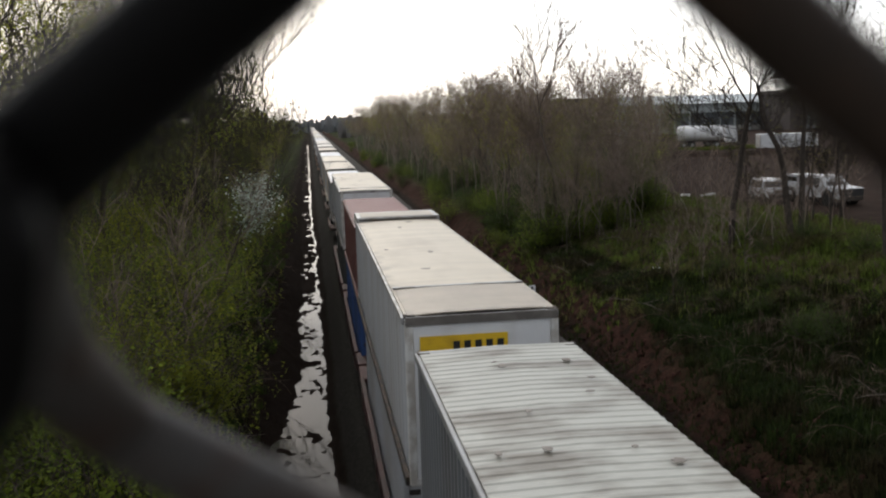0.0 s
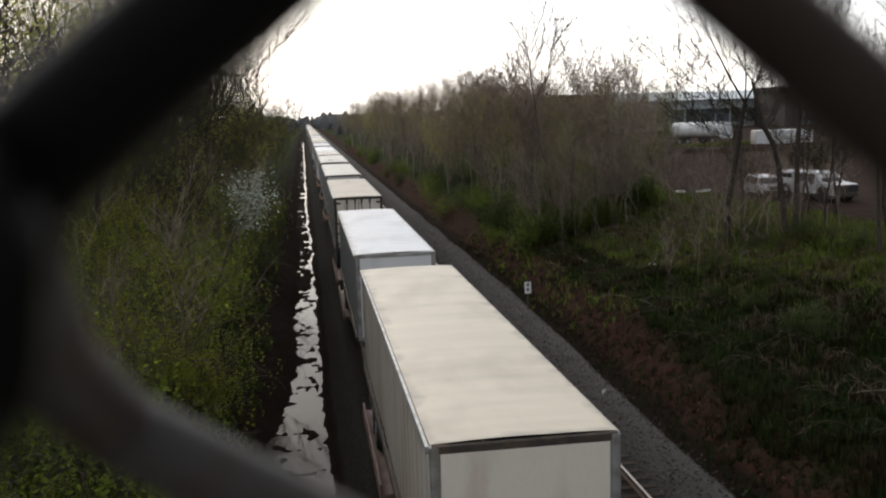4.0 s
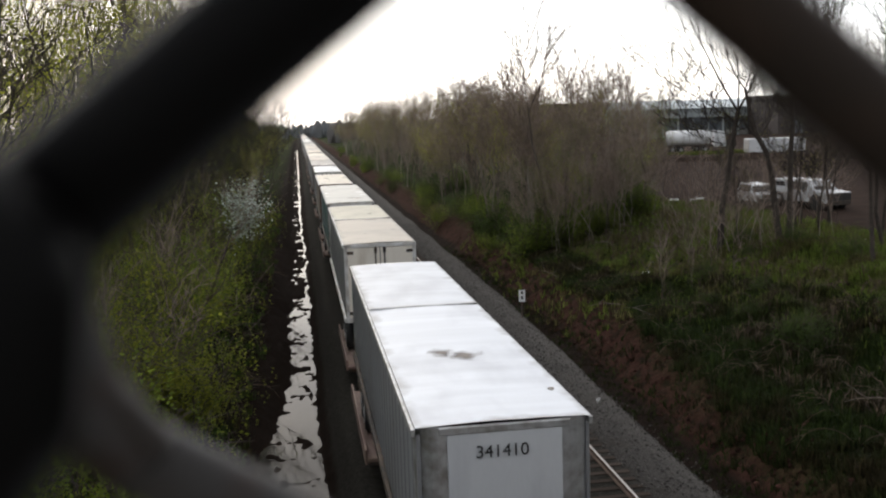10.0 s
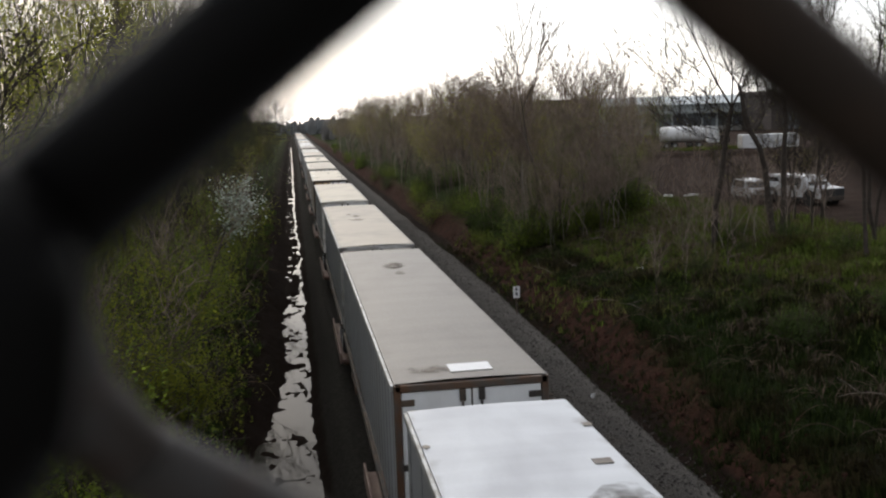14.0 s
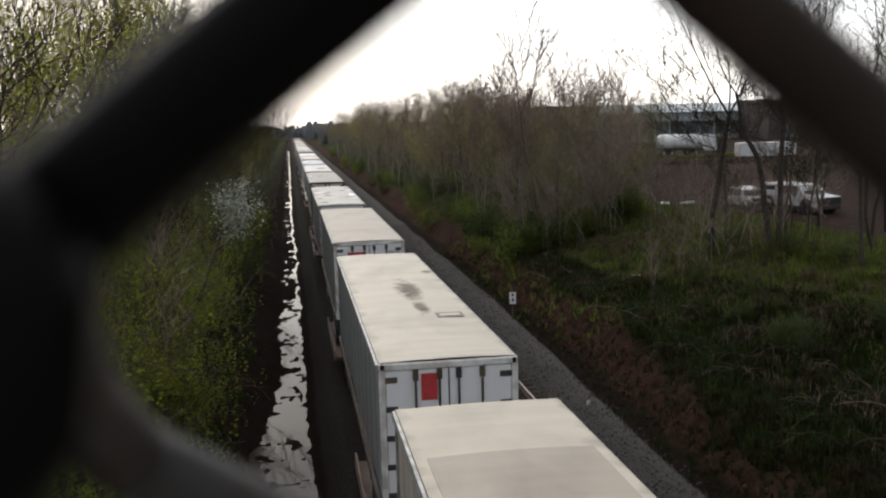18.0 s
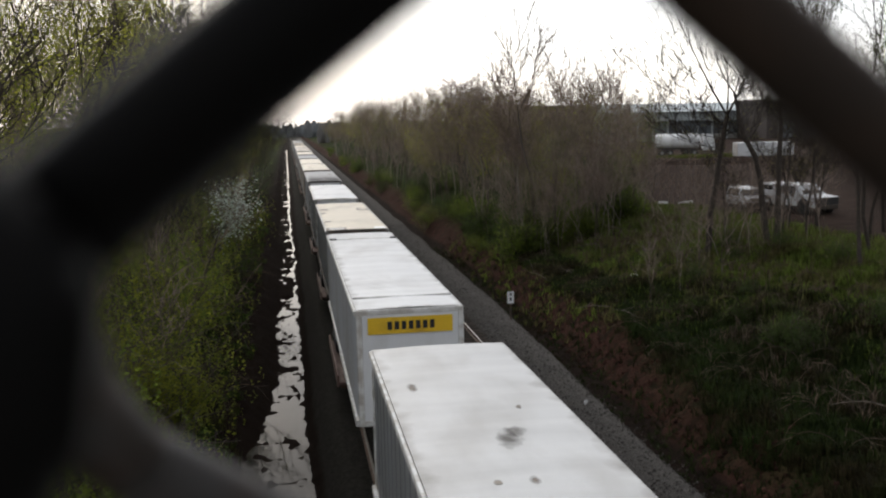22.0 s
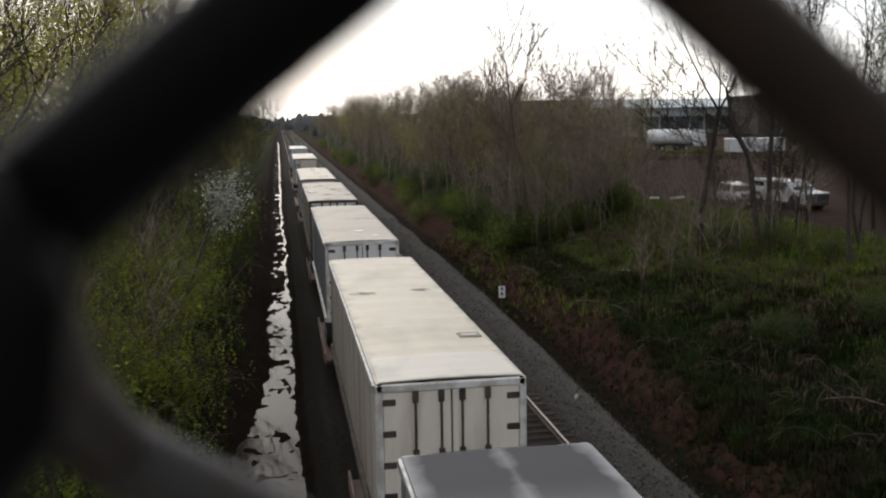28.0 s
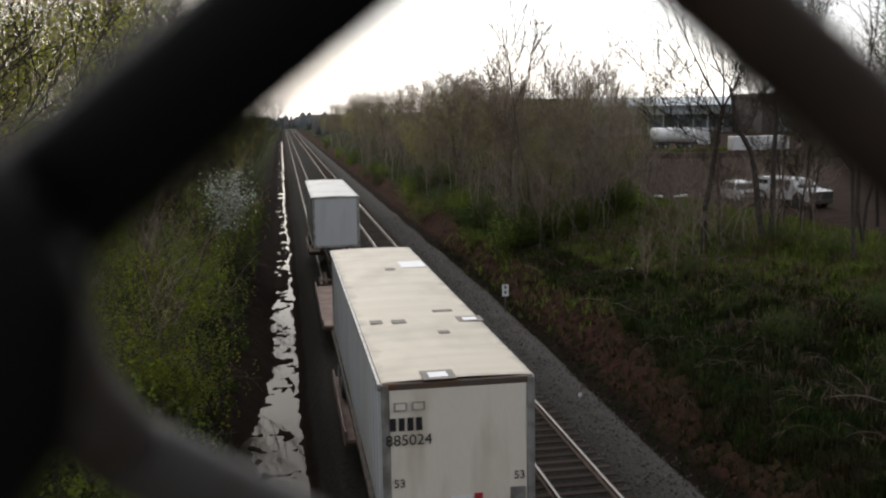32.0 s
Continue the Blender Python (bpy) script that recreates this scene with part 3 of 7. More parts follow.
def roof_bm(w, y0, y1, z, seed, corrugated=False, crown=0.03):
    """A thin sheet roof with a low crown and slight dents, or with cross corrugations."""
    bm = bmesh.new()
    ln = y1 - y0
    n = 8
    if corrugated:
        pitch, rows = 0.21, []
        k = int(ln / pitch)
        for i in range(k):
            a = y0 + ln * i / k
            for f, dz in ((0.0, 0.0), (0.32, 0.0), (0.46, 0.011), (0.86, 0.011)):
                rows.append((a + f * ln / k, dz))
        rows.append((y1, 0.0))
        n = 2
    else:
        k = max(int(ln / 0.4), 4)
        rows = [(y0 + ln * i / k, 0.0) for i in range(k + 1)]
    grid = []
    for y, dz in rows:
        line = []
        for i in range(n + 1):
            u = i / n * 2 - 1
            dent = 0.006 * noise.noise(Vector((u * 2.0 + seed, y * 0.55, seed * 1.7))) * (1 - abs(u) ** 4)
            line.append(bm.verts.new((u * w / 2, y, z + dz + crown * (1 - u * u) + (0 if corrugated else dent))))
        grid.append(line)
    for a, b in zip(grid, grid[1:]):
        for i in range(n):
            bm.faces.new((a[i], a[i + 1], b[i + 1], b[i]))
    # the sheet folds down over the rails at its edges
    for line_a, line_b in zip(grid, grid[1:]):
        for i, s in ((0, -1), (n, 1)):
            va, vb = bm.verts.new(line_a[i].co), bm.verts.new(line_b[i].co)
            c = bm.verts.new((va.co.x, va.co.y, z - 0.04))
            d = bm.verts.new((vb.co.x, vb.co.y, z - 0.04))
            bm.faces.new((va, vb, d, c) if s < 0 else (vb, va, c, d))
    return bm


def side_bm(x, out, y0, y1, z0, z1, ribs=1.22, depth=0.012):
    """A side wall folded into upright ribs on its outer face, as one sheet with a back."""
    bm = bmesh.new()
    pts = [(x, y0)]
    k = int((y1 - y0) / ribs)
    for i in range(1, k):
        y = y0 + (y1 - y0) * i / k
        pts += [(x, y - 0.055), (x + out * depth, y - 0.04), (x + out * depth, y + 0.04), (x, y + 0.055)]
    pts += [(x, y1), (x - out * 0.05, y1), (x - out * 0.05, y0)]
    lo = [bm.verts.new((px, py, z0)) for px, py in pts]
    hi = [bm.verts.new((px, py, z1)) for px, py in pts]
    for i in range(len(pts)):
        j = (i + 1) % len(pts)
        bm.faces.new((lo[i], lo[j], hi[j], hi[i]))
    bmesh.ops.recalc_face_normals(bm, faces=bm.faces)
    return bm


def blotch(parent, x, y, z, sx, sy, material, seed, name="roof_patch", ragged=0.35):
    """A thin irregular patch lying on a roof."""
    rnd = random.Random(seed)
    k = 16
    v, f = [(x, y, z)], []
    for i in range(k):
        a = 2 * math.pi * i / k
        r = 1 - ragged * rnd.random()
        v.append((x + sx * r * math.cos(a), y + sy * r * math.sin(a), z))
    f = [(0, i + 1, (i + 1) % k + 1) for i in range(k)]
    v2 = [(a, b, c - 0.006) for a, b, c in v[1:]]
    base = len(v)
    v += v2
    f += [(i + 1, base + i, base + (i + 1) % k, (i + 1) % k + 1) for i in range(k)]
    return part(name, mesh_of(name, v, f, material), None, parent)


def plate(parent, x0, y0, x1, y1, z, material, name="roof_patch", frame_of=None):
    p = part(name, boxes((x0, y0, z - 0.004, x1, y1, z + 0.006)), material, parent)
    if frame_of:
        part("patch_rim", boxes((x0 - 0.12, y0 - 0.12, z - 0.006, x1 + 0.12, y1 + 0.12, z + 0.002)), frame_of, p)
    return p


def roof_height(w, x, top, crown=0.03):
    return top + crown * (1 - (2 * x / w) ** 2) + 0.007


def body(root, L, top, floor, w, roof, side, corrugated, rail, seed, seam=None, roof2=None):
    """Walls, rails, floor and roof of a box."""
    hw = w / 2
    ribs = 0.28 if corrugated else (0.61 if seed % 3 else 1.22)
    for s in (-1, 1):
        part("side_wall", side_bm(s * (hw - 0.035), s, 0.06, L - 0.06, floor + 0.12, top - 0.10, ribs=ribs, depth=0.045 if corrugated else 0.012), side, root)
        part("top_rail", boxes((s * hw - 0.05, 0.02, top - 0.13, s * hw + 0.012, L - 0.02, top - 0.015), bevel=0.01), rail, root)
        part("bottom_rail", boxes((s * hw - 0.07, 0.02, floor, s * hw + 0.012, L - 0.02, floor + 0.16), bevel=0.01), DARKTRIM if rail is GREYTRIM else rail, root)
    part("floor", boxes((-hw + 0.06, 0.05, floor + 0.02, hw - 0.06, L - 0.05, floor + 0.14)), STEEL, root)
    if seam:
        part("roof", roof_bm(w - 0.03, 0.03, seam, top, seed, corrugated), roof, root, smooth=not corrugated)
        part("roof", roof_bm(w - 0.03, seam, L - 0.03, top, seed + 5, corrugated), roof2 or roof, root, "roof panel of a different tone", smooth=not corrugated)
        part("roof_seam", boxes((-hw + 0.03, seam - 0.05, top + 0.006, hw - 0.03, seam + 0.05, top + 0.045), bevel=0.01), GREYTRIM, root)
    else:
        part("roof", roof_bm(w - 0.03, 0.03, L - 0.03, top, seed, corrugated), roof, root, smooth=not corrugated)


def doors(root, y, s, w, top, floor, face, rods, hinge, trim):
    """Two swing doors with lock rods and hinges in a frame. s is -1 for the end towards the camera."""
    hw = w / 2
    z0, z1 = floor + 0.16, top - 0.13
    part("door_header", boxes((-hw + 0.02, y - 0.06, z1, hw - 0.02, y + 0.06, top - 0.01), bevel=0.012), trim, root)
    part("door_sill", boxes((-hw + 0.02, y - 0.07, floor, hw - 0.02, y + 0.07, z0), bevel=0.012), trim, root)
    for side in (-1, 1):
        part("corner_post", boxes((side * hw - 0.06 * (side + 1), y - 0.06, floor, side * hw + 0.06 * (1 - side), y + 0.06, top - 0.01), bevel=0.012), trim, root)
        a, b = (0.012, hw - 0.125) if side > 0 else (-hw + 0.125, -0.012)
        d = part("door", boxes((a, y - 0.035, z0 + 0.01, b, y + 0.035, z1 - 0.01), bevel=0.012), face, root)
        for k in range(hinge):
            hz = z0 + 0.18 + (z1 - z0 - 0.36) * k / max(hinge - 1, 1)
            hx = side * (hw - 0.02)
            part("hinge", boxes((min(hx, hx - side * 0.32), y + s * 0.035 - 0.02, hz - 0.055, max(hx, hx - side * 0.32), y + s * 0.035 + 0.02, hz + 0.055), bevel=0.01), DARKTRIM, d)
        for rx in ([0.18, 0.62] if rods == 4 else [0.16] if rods == 2 else []):
            bm = bmesh.new()
            xx = side * rx
            tube(bm, (xx, y + s * 0.06, z0 + 0.02), (xx, y + s * 0.06, z1 - 0.02), 0.022, 0.022, 8)
            for hz, hh in ((z0 + 0.08, 0.07), (z0 + 0.95, 0.05), ((z0 + z1) / 2 + 0.2, 0.05), (z1 - 0.10, 0.10)):
                box(bm, xx - 0.05, y + s * 0.055 - 0.03, hz - hh, xx + 0.05, y + s * 0.055 + 0.03, hz + hh)
            box(bm, min(xx, xx - side * 0.38), y + s * 0.085 - 0.012, z0 + 0.42, max(xx, xx - side * 0.38), y + s * 0.085 + 0.012, z0 + 0.47)
            part("lock_rod", bm, DARKTRIM, d)
    part("door_seal", boxes((-0.012, y - 0.03, z0 + 0.02, 0.012, y + 0.02, z1 - 0.02)), DARKTRIM, root)


def nose(root, y, s, w, top, floor, face, trim, band, rounded=0.0):
    """The plain front wall of a box: a panel between corner posts, with a trim band along the roof edge."""
    hw = w / 2
    r = rounded or 0.02
    part("front_panel", boxes((-hw + 0.14 + rounded, y - 0.03, floor + 0.05, hw - 0.14 - rounded, y + 0.03, top - 0.11), bevel=0.01), face, root)
    for side in (-1, 1):
        bm = bmesh.new()
        if rounded:
            k = 6
            pts = [(side * (hw - rounded + rounded * math.sin(i / k * math.pi / 2)), y - s * rounded + s * rounded * math.cos(i / k * math.pi / 2)) for i in range(k + 1)]
            pts = [(side * (hw - rounded - 0.14), y)] + pts
            lo = [bm.verts.new((px, py, floor)) for px, py in pts]
            hi = [bm.verts.new((px, py, top - 0.01)) for px, py in pts]
            for i in range(len(pts) - 1):
                bm.faces.new((lo[i], lo[i + 1], hi[i + 1], hi[i]))
            bmesh.ops.recalc_face_normals(bm, faces=bm.faces)
            geom = bmesh.ops.extrude_face_region(bm, geom=list(bm.faces))
            for v in geom["geom"]:
                if isinstance(v, bmesh.types.BMVert):
                    v.co.x -= side * 0.05
                    v.co.y -= s * 0.05
        else:
            box(bm, side * hw - 0.07 * (side + 1), y - 0.05, floor, side * hw + 0.07 * (1 - side), y + 0.05, top - 0.01, bevel=0.02)
        part("corner_post", bm, trim, root)
    part("top_band", boxes((-hw + 0.02 + rounded, y - 0.045, top - 0.12, hw - 0.02 - rounded, y + 0.045, top - 0.006), bevel=0.015), band, root)
    part("bottom_band", boxes((-hw + 0.02 + rounded, y - 0.045, floor, hw - 0.02 - rounded, y + 0.045, floor + 0.14), bevel=0.015), trim, root)


def running_gear(root, L, floor, deck, at_near):
    """Tandem axles at the door end and landing legs near the nose."""
    base = 2.6 if at_near else L - 2.6
    part("axle_frame", boxes((-0.55, base - 1.3, floor - 0.22, -0.45, base + 1.3, floor), (0.45, base - 1.3, floor - 0.22, 0.55, base + 1.3, floor)), STEEL, root)
    for dy in (-0.62, 0.62):
        bm = bmesh.new()
        tube(bm, (-1.15, base + dy, deck + 0.5), (1.15, base + dy, deck + 0.5), 0.06, 0.06, 8)
        part("axle", bm, STEEL, root)
        for x in (-1.12, -0.80, 0.80, 1.12):
            wheel_parts(root, x, base + dy, deck + 0.5)
    yy = L - 3.0 if at_near else 3.0
    for s in (-0.75, 0.75):
        part("landing_leg", boxes((s - 0.07, yy - 0.07, deck + 0.42, s + 0.07, yy + 0.07, floor), (s - 0.14, yy - 0.14, deck + 0.40, s + 0.14, yy + 0.14, deck + 0.44)), STEEL, root)
    ye = 0.1 if at_near else L - 0.1
    part("bumper_bar", boxes((-1.1, ye - 0.05, deck + 0.55, 1.1, ye + 0.05, deck + 0.65), (-0.7, ye - 0.04, deck + 0.6, -0.6, ye + 0.04, floor), (0.6, ye - 0.04, deck + 0.6, 0.7, ye + 0.04, floor)), STEEL, root)


DECK = 0.92


def spine_car(s0, s1, plat, paint, label, loaded=True):
    """One section of an articulated spine car: a box spine, two wheel platforms with low outer walls, and a hitch stand."""
    L = s1 - s0
    root = thing("spine_car", label, "rail car", (TRACK_L, s0, 0), group="spine cars of the train")
    part("spine", boxes((-0.36, 0.35, 0.55, 0.36, L - 0.35, 1.05), bevel=0.02), STEEL if paint is RUSTDECK else paint, root)
    p0, p1 = plat
    for s in (-1, 1):
        deck = part("wheel_platform", boxes((min(s * 0.46, s * 1.36), p0, DECK - 0.10, max(s * 0.46, s * 1.36), p1, DECK), bevel=0.01), paint, root)
        part("kerb", boxes((min(s * 1.36, s * 1.42), p0, DECK - 0.16, max(s * 1.36, s * 1.42), p1, DECK + 0.24), bevel=0.01), paint, deck)
        for y in (p0 + 0.3, (p0 + p1) / 2, p1 - 0.3):
            part("bracket", boxes((min(s * 0.3, s * 1.3), y - 0.06, DECK - 0.26, max(s * 0.3, s * 1.3), y + 0.06, DECK - 0.10)), STEEL, root)
    hy = L - 2.2 if p0 < L / 2 else 2.2
    bm = boxes((-0.5, hy - 0.35, 1.05, 0.5, hy + 0.35, 1.12), (-0.4, hy - 0.3, 1.95, 0.4, hy + 0.3, 2.05), bevel=0.02)
    if loaded:
        for a in (-0.32, 0.32):
            tube(bm, (a, hy - 0.25, 1.1), (a * 0.6, hy, 1.98), 0.05, 0.05, 8)
            tube(bm, (a, hy + 0.5, 1.1), (a * 0.6, hy, 1.98), 0.05, 0.05, 8)
    else:
        for v in bm.verts:
            if v.co.z > 1.5:
                v.co.z -= 0.80
                v.co.y += 0.55
        for a in (-0.30, 0.30):
            tube(bm, (a, hy - 0.3, 1.14), (a * 0.6, hy + 0.75, 1.20), 0.05, 0.05, 8)
    part("hitch_stand", bm, STEEL, root, "" if loaded else "hitch folded flat on the spine")
    truck(root, 0.0)
    bm = boxes((-0.25, -0.5, 0.66, 0.25, 0.5, 0.86), bevel=0.03)
    part("coupling", bm, STEEL, root)
    MOVERS.append((root, s0))
    return root


def well_car(s0, s1, label, paint):
    """A well car: two deep side girders, end platforms over the bogies."""
    L = s1 - s0
    root = thing("well_car", label, "rail car", (TRACK_L, s0, 0), group="well cars of the train")
    for s in (-1, 1):
        g = part("side_girder", boxes((s * 1.36 - 0.04, 1.9, 0.36, s * 1.36 + 0.04, L - 1.9, 1.00), (s * 1.37 - 0.07, 1.9, 1.00, s * 1.37 + 0.07, L - 1.9, 1.09), bevel=0.015), paint, root)
        for k in range(int(L / 1.5)):
            y = 2.4 + k * 1.5
            if y < L - 2.4:
                part("stiffener", boxes((s * 1.42 - 0.025, y - 0.04, 0.40, s * 1.42 + 0.025, y + 0.04, 0.99)), paint, g)
    for a, b in ((0.3, 2.0), (L - 2.0, L - 0.3)):
        part("end_platform", boxes((-1.4, a, 0.86, 1.4, b, 1.02), bevel=0.02), paint, root)
    part("well_floor", boxes((-1.35, 2.0, 0.28, 1.35, L - 2.0, 0.38)), STEEL, root)
    truck(root, 1.0)
    truck(root, L - 1.0)
    MOVERS.append((root, s0))


def container(s0, L, top, bottom, roof, side, face, seed, label, banner=False, corrugated=True, w=2.44, end="doors", seam=None):
    root = thing("shipping_container", label, "container", (TRACK_L, s0, 0), group="containers on the train")
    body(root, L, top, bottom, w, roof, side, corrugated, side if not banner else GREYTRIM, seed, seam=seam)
    if end == "doors":
        doors(root, 0.0, -1, w, top, bottom, face, 4, 4, side if not banner else WHITETRIM)
    else:
        nose(root, 0.0, -1, w, top, bottom, face, WHITETRIM if banner else side, GREYTRIM if banner else side)
    nose(root, L, 1, w, top, bottom, side, side, side)
    for x in (-w / 2 + 0.09, w / 2 - 0.09):
        for y in (0.09, L - 0.09):
            for z in (top - 0.14, bottom - 0.01):
                part("corner_casting", boxes((x - 0.1, y - 0.1, z, x + 0.1, y + 0.1, z + 0.15), bevel=0.015), DARKTRIM, root)
    MOVERS.append((root, s0))
    return root


INFO = []


def trailer(s0, L, top, roof, side, face, end, seed, label, w=2.59, rods=4, hinge=5, trim=None, band=None, rounded=0.0, seam=None, roof2=None, corrugated=False):
    """A box trailer. end: what faces the camera, its doors or its nose."""
    floor = top - 2.84
    root = thing("box_trailer", label, "trailer", (TRACK_L, s0, 0), group="trailers on the train")
    trim = trim or GREYTRIM
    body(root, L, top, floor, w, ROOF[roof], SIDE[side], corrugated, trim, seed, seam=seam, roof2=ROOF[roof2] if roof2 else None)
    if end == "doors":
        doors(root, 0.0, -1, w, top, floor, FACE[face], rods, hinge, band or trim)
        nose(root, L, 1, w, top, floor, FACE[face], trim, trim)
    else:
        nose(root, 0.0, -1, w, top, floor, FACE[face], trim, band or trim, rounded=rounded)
        doors(root, L, 1, w, top, floor, FACE[face], 4, 4, trim)
    running_gear(root, L, floor, DECK, end == "doors")
    INFO.append((s0, s0 + L, end == "doors"))
    MOVERS.append((root, s0))
    return root

# the consist, from the front: where each box's near end lies at the start, its length and its roof height
def mark(root, w, top, x, y, sx, sy, material, seed, ragged=0.4):
    blotch(root, x, y, roof_height(w, x, top), sx, sy, material, seed, ragged=ragged)


def stacked_and_trailers():
    W = 2.59
    # double stack
    a = container(2.0, 12.2, 5.85, 3.0, ROOF["rusty"], SIDE["grey"], FACE["white"], 1, "grey corrugated container with a grimy rust-streaked roof")
    rnd = random.Random(4)
    for k in range(26):
        mark(a, 2.44, 5.85 + 0.03, rnd.uniform(-1, 1), rnd.uniform(0.6, 11.5), rnd.uniform(0.03, 0.09), rnd.uniform(0.03, 0.1), PATCHDARK, k)
    for y0, z0, z1 in ((6.6, 4.3, 5.2), (7.3, 4.4, 5.1), (8.0, 4.4, 5.0)):
        part("side_letter", boxes((-1.25, y0, z0, -1.235, y0 + 0.4, z1)), REDINK, a, "red block lettering")
    b = container(15.4, 16.9, 6.15, 3.25, ROOF["cream"], SIDE["white"], FACE["white"], 2, "white container with a yellow name panel, second in the stack", banner=True, corrugated=False, w=2.59, end="nose", seam=2.6)
    c = container(33.6, 12.2, 5.66, 3.05, ROOF["red"], SIDE["red"], SIDE["red"], 3, "red corrugated steel container stacked on a blue one")
    d = container(47.9, 16.5, 5.9, 3.0, ROOF["cream"], SIDE["white"], FACE["white"], 4, "white container with a yellow name panel and a raised roof end", banner=True, corrugated=False, w=2.59, end="nose", seam=1.6)
    rim = part("end_frame", boxes((-1.32, 15.05, 6.12, 1.32, 16.92, 6.29), bevel=0.02), GREYTRIM, b, "raised grey frame round the end of the roof")
    part("end_sheet", boxes((-1.16, 15.22, 6.28, 1.16, 16.62, 6.302), bevel=0.005), ROOF["tan"], rim, "beige roof sheet in a grey frame")
    part("end_joint", boxes((-1.24, 14.98, 6.195, 1.24, 15.06, 6.235), bevel=0.01), DARKTRIM, rim)
    for root, top in ((b, 6.15), (d, 5.9)):
        if root is d:
            top -= 0.27
        band = part("name_panel", boxes((-1.05, -0.055, top - 0.78, 0.42 if root is b else 1.05, -0.04, top - 0.34)), YELLOWINK, root, "yellow panel with dark block strokes")
        for i in range(5):
            part("name_bar", boxes((-0.50 + i * 0.185, -0.062, top - 0.68, -0.50 + i * 0.185 + 0.11, -0.052, top - 0.44)), BLACK, band)
        if root is d:
            top += 0.27
        rnd = random.Random(7)
        for k in range(5):
            mark(root, W, top, rnd.uniform(-1, 1), rnd.uniform(3, 15), rnd.uniform(0.06, 0.16), rnd.uniform(0.06, 0.3), STAIN, k)
    for s0, L, top, mt, lab in ((2.6, 11, 2.95, "dark", "dark container in the well of a rail car"), (17.8, 12.2, 3.2, "white", "pale container in the well of a rail car"),
                                (33.7, 12.0, 3.0, "blue", "blue corrugated container in the well of a rail car"), (50.0, 12.2, 2.95, "dark", "dark container in the well of a rail car")):
        container(s0, L, top, 0.42, SIDE[mt], SIDE[mt], SIDE[mt], 9, lab)
    for s0, s1 in ((0.0, 16.2), (16.0, 32.6), (32.0, 47.4), (47.0, 65.4)):
        well_car(s0 + 0.2, s1 - 0.1, "dark red well car carrying stacked containers", WELLRED)

    out = {}

    def add(key, *args, **kw):
        out[key] = trailer(*args, **kw)
        return out[key]
    add("E", 68.0, 14.8, 5.10, "bluish", "grey", "white", "nose", 11, "trailer with a bright bluish-white roof")
    add("F", 86.3, 15.0, 5.13, "cream", "white", "white", "nose", 12, "trailer with a patched cream roof, dark roof edge and rusty posts", band=DARKTRIM, trim=FACE["rust"])
    add("G", 104.4, 14.9, 5.09, "cream", "tan", "cream", "nose", 13, "trailer with a cream roof", band=DARKTRIM)
    add("H", 122.9, 14.9, 5.0, "bluish", "grey", "white", "nose", 14, "trailer with a bright white roof")
    add("I", 144.3, 15.2, 5.10, "tan", "grey", "cream", "doors", 15, "trailer with cream doors and dark lock rods", band=DARKTRIM)
    add("J", 163.5, 17.2, 5.17, "pale", "grey", "white", "nose", 16, "long trailer with a pale grey roof and blue-grey corner posts", trim=GREYTRIM, band=DARKTRIM)
    add("K", 183.1, 16.8, 5.24, "pale", "grey", "grey", "nose", 17, "trailer with dark spots on its pale grey roof", band=DARKTRIM)
    add("L", 204.3, 17.0, 5.19, "streaked", "white", "white", "nose", 18, "trailer with a streaked roof and a rusty front edge", trim=WHITETRIM, band=FACE["rust"], seam=8.5, roof2="white")
    add("M", 224.6, 14.1, 5.08, "bluish", "grey", "grey", "nose", 19, "trailer with a bright white roof and a grey front", band=STEEL)
    add("N", 244.0, 16.2, 5.12, "bluish", "grey", "grey", "nose", 20, "grey-sided trailer with rounded front corners", rounded=0.32, trim=GREYTRIM, band=GREYTRIM, seam=8.9, roof2="bluish")
    add("O", 265.2, 16.5, 5.16, "tan", "grey", "cream", "doors", 21, "trailer with a two-tone tan and yellowed roof", seam=9.0, roof2="yellow", rods=2, hinge=2, trim=WHITETRIM)
    add("P", 284.3, 15.8, 5.15, "pale", "green", "white", "nose", 22, "trailer with green lettering and patched white roof", band=WHITETRIM)
    add("Q", 305.2, 15.1, 4.95, "cream", "tan", "rust", "doors", 23, "trailer with rust-stained white doors", band=STEEL)
    add("R", 323.3, 14.0, 5.06, "bluish", "grey", "grey", "doors", 24, "narrow trailer with a bright white roof", w=2.46, band=WHITETRIM)
    add("S", 338.6, 16.4, 5.11, "grey", "grey", "white", "doors", 25, "trailer with a grimy grey roof", rods=2, hinge=3, band=STEEL)
    add("T", 356.4, 16.5, 5.10, "tan", "grey", "cream", "doors", 26, "trailer with a plain tan roof", rods=2, hinge=3)
    add("U", 376.9, 15.6, 5.02, "cream", "grey", "white", "doors", 27, "trailer with a pale cream roof", rods=2, band=WHITETRIM)
    add("W", 397.2, 15.0, 5.01, "cream", "tan", "rust", "doors", 28, "trailer with one orange-stained rear door", band=DARKTRIM)
    add("X", 415.1, 15.0, 5.06, "cream", "tan", "white", "doors", 29, "trailer with white doors and a cream roof", band=WHITETRIM)
    add("Y", 432.9, 14.9, 5.08, "cream", "grey", "white", "doors", 30, "trailer with a red door square and brown roof stain", band=WHITETRIM)
    add("Z", 450.8, 14.4, 5.18, "tan", "grey", "white", "doors", 31, "trailer with a tan roof and a red emblem on its doors", band=WHITETRIM)
    add("AA", 469.3, 16.3, 5.08, "pale", "grey", "white", "nose", 32, "trailer with white repair patches on a grey roof", band=GREYTRIM)
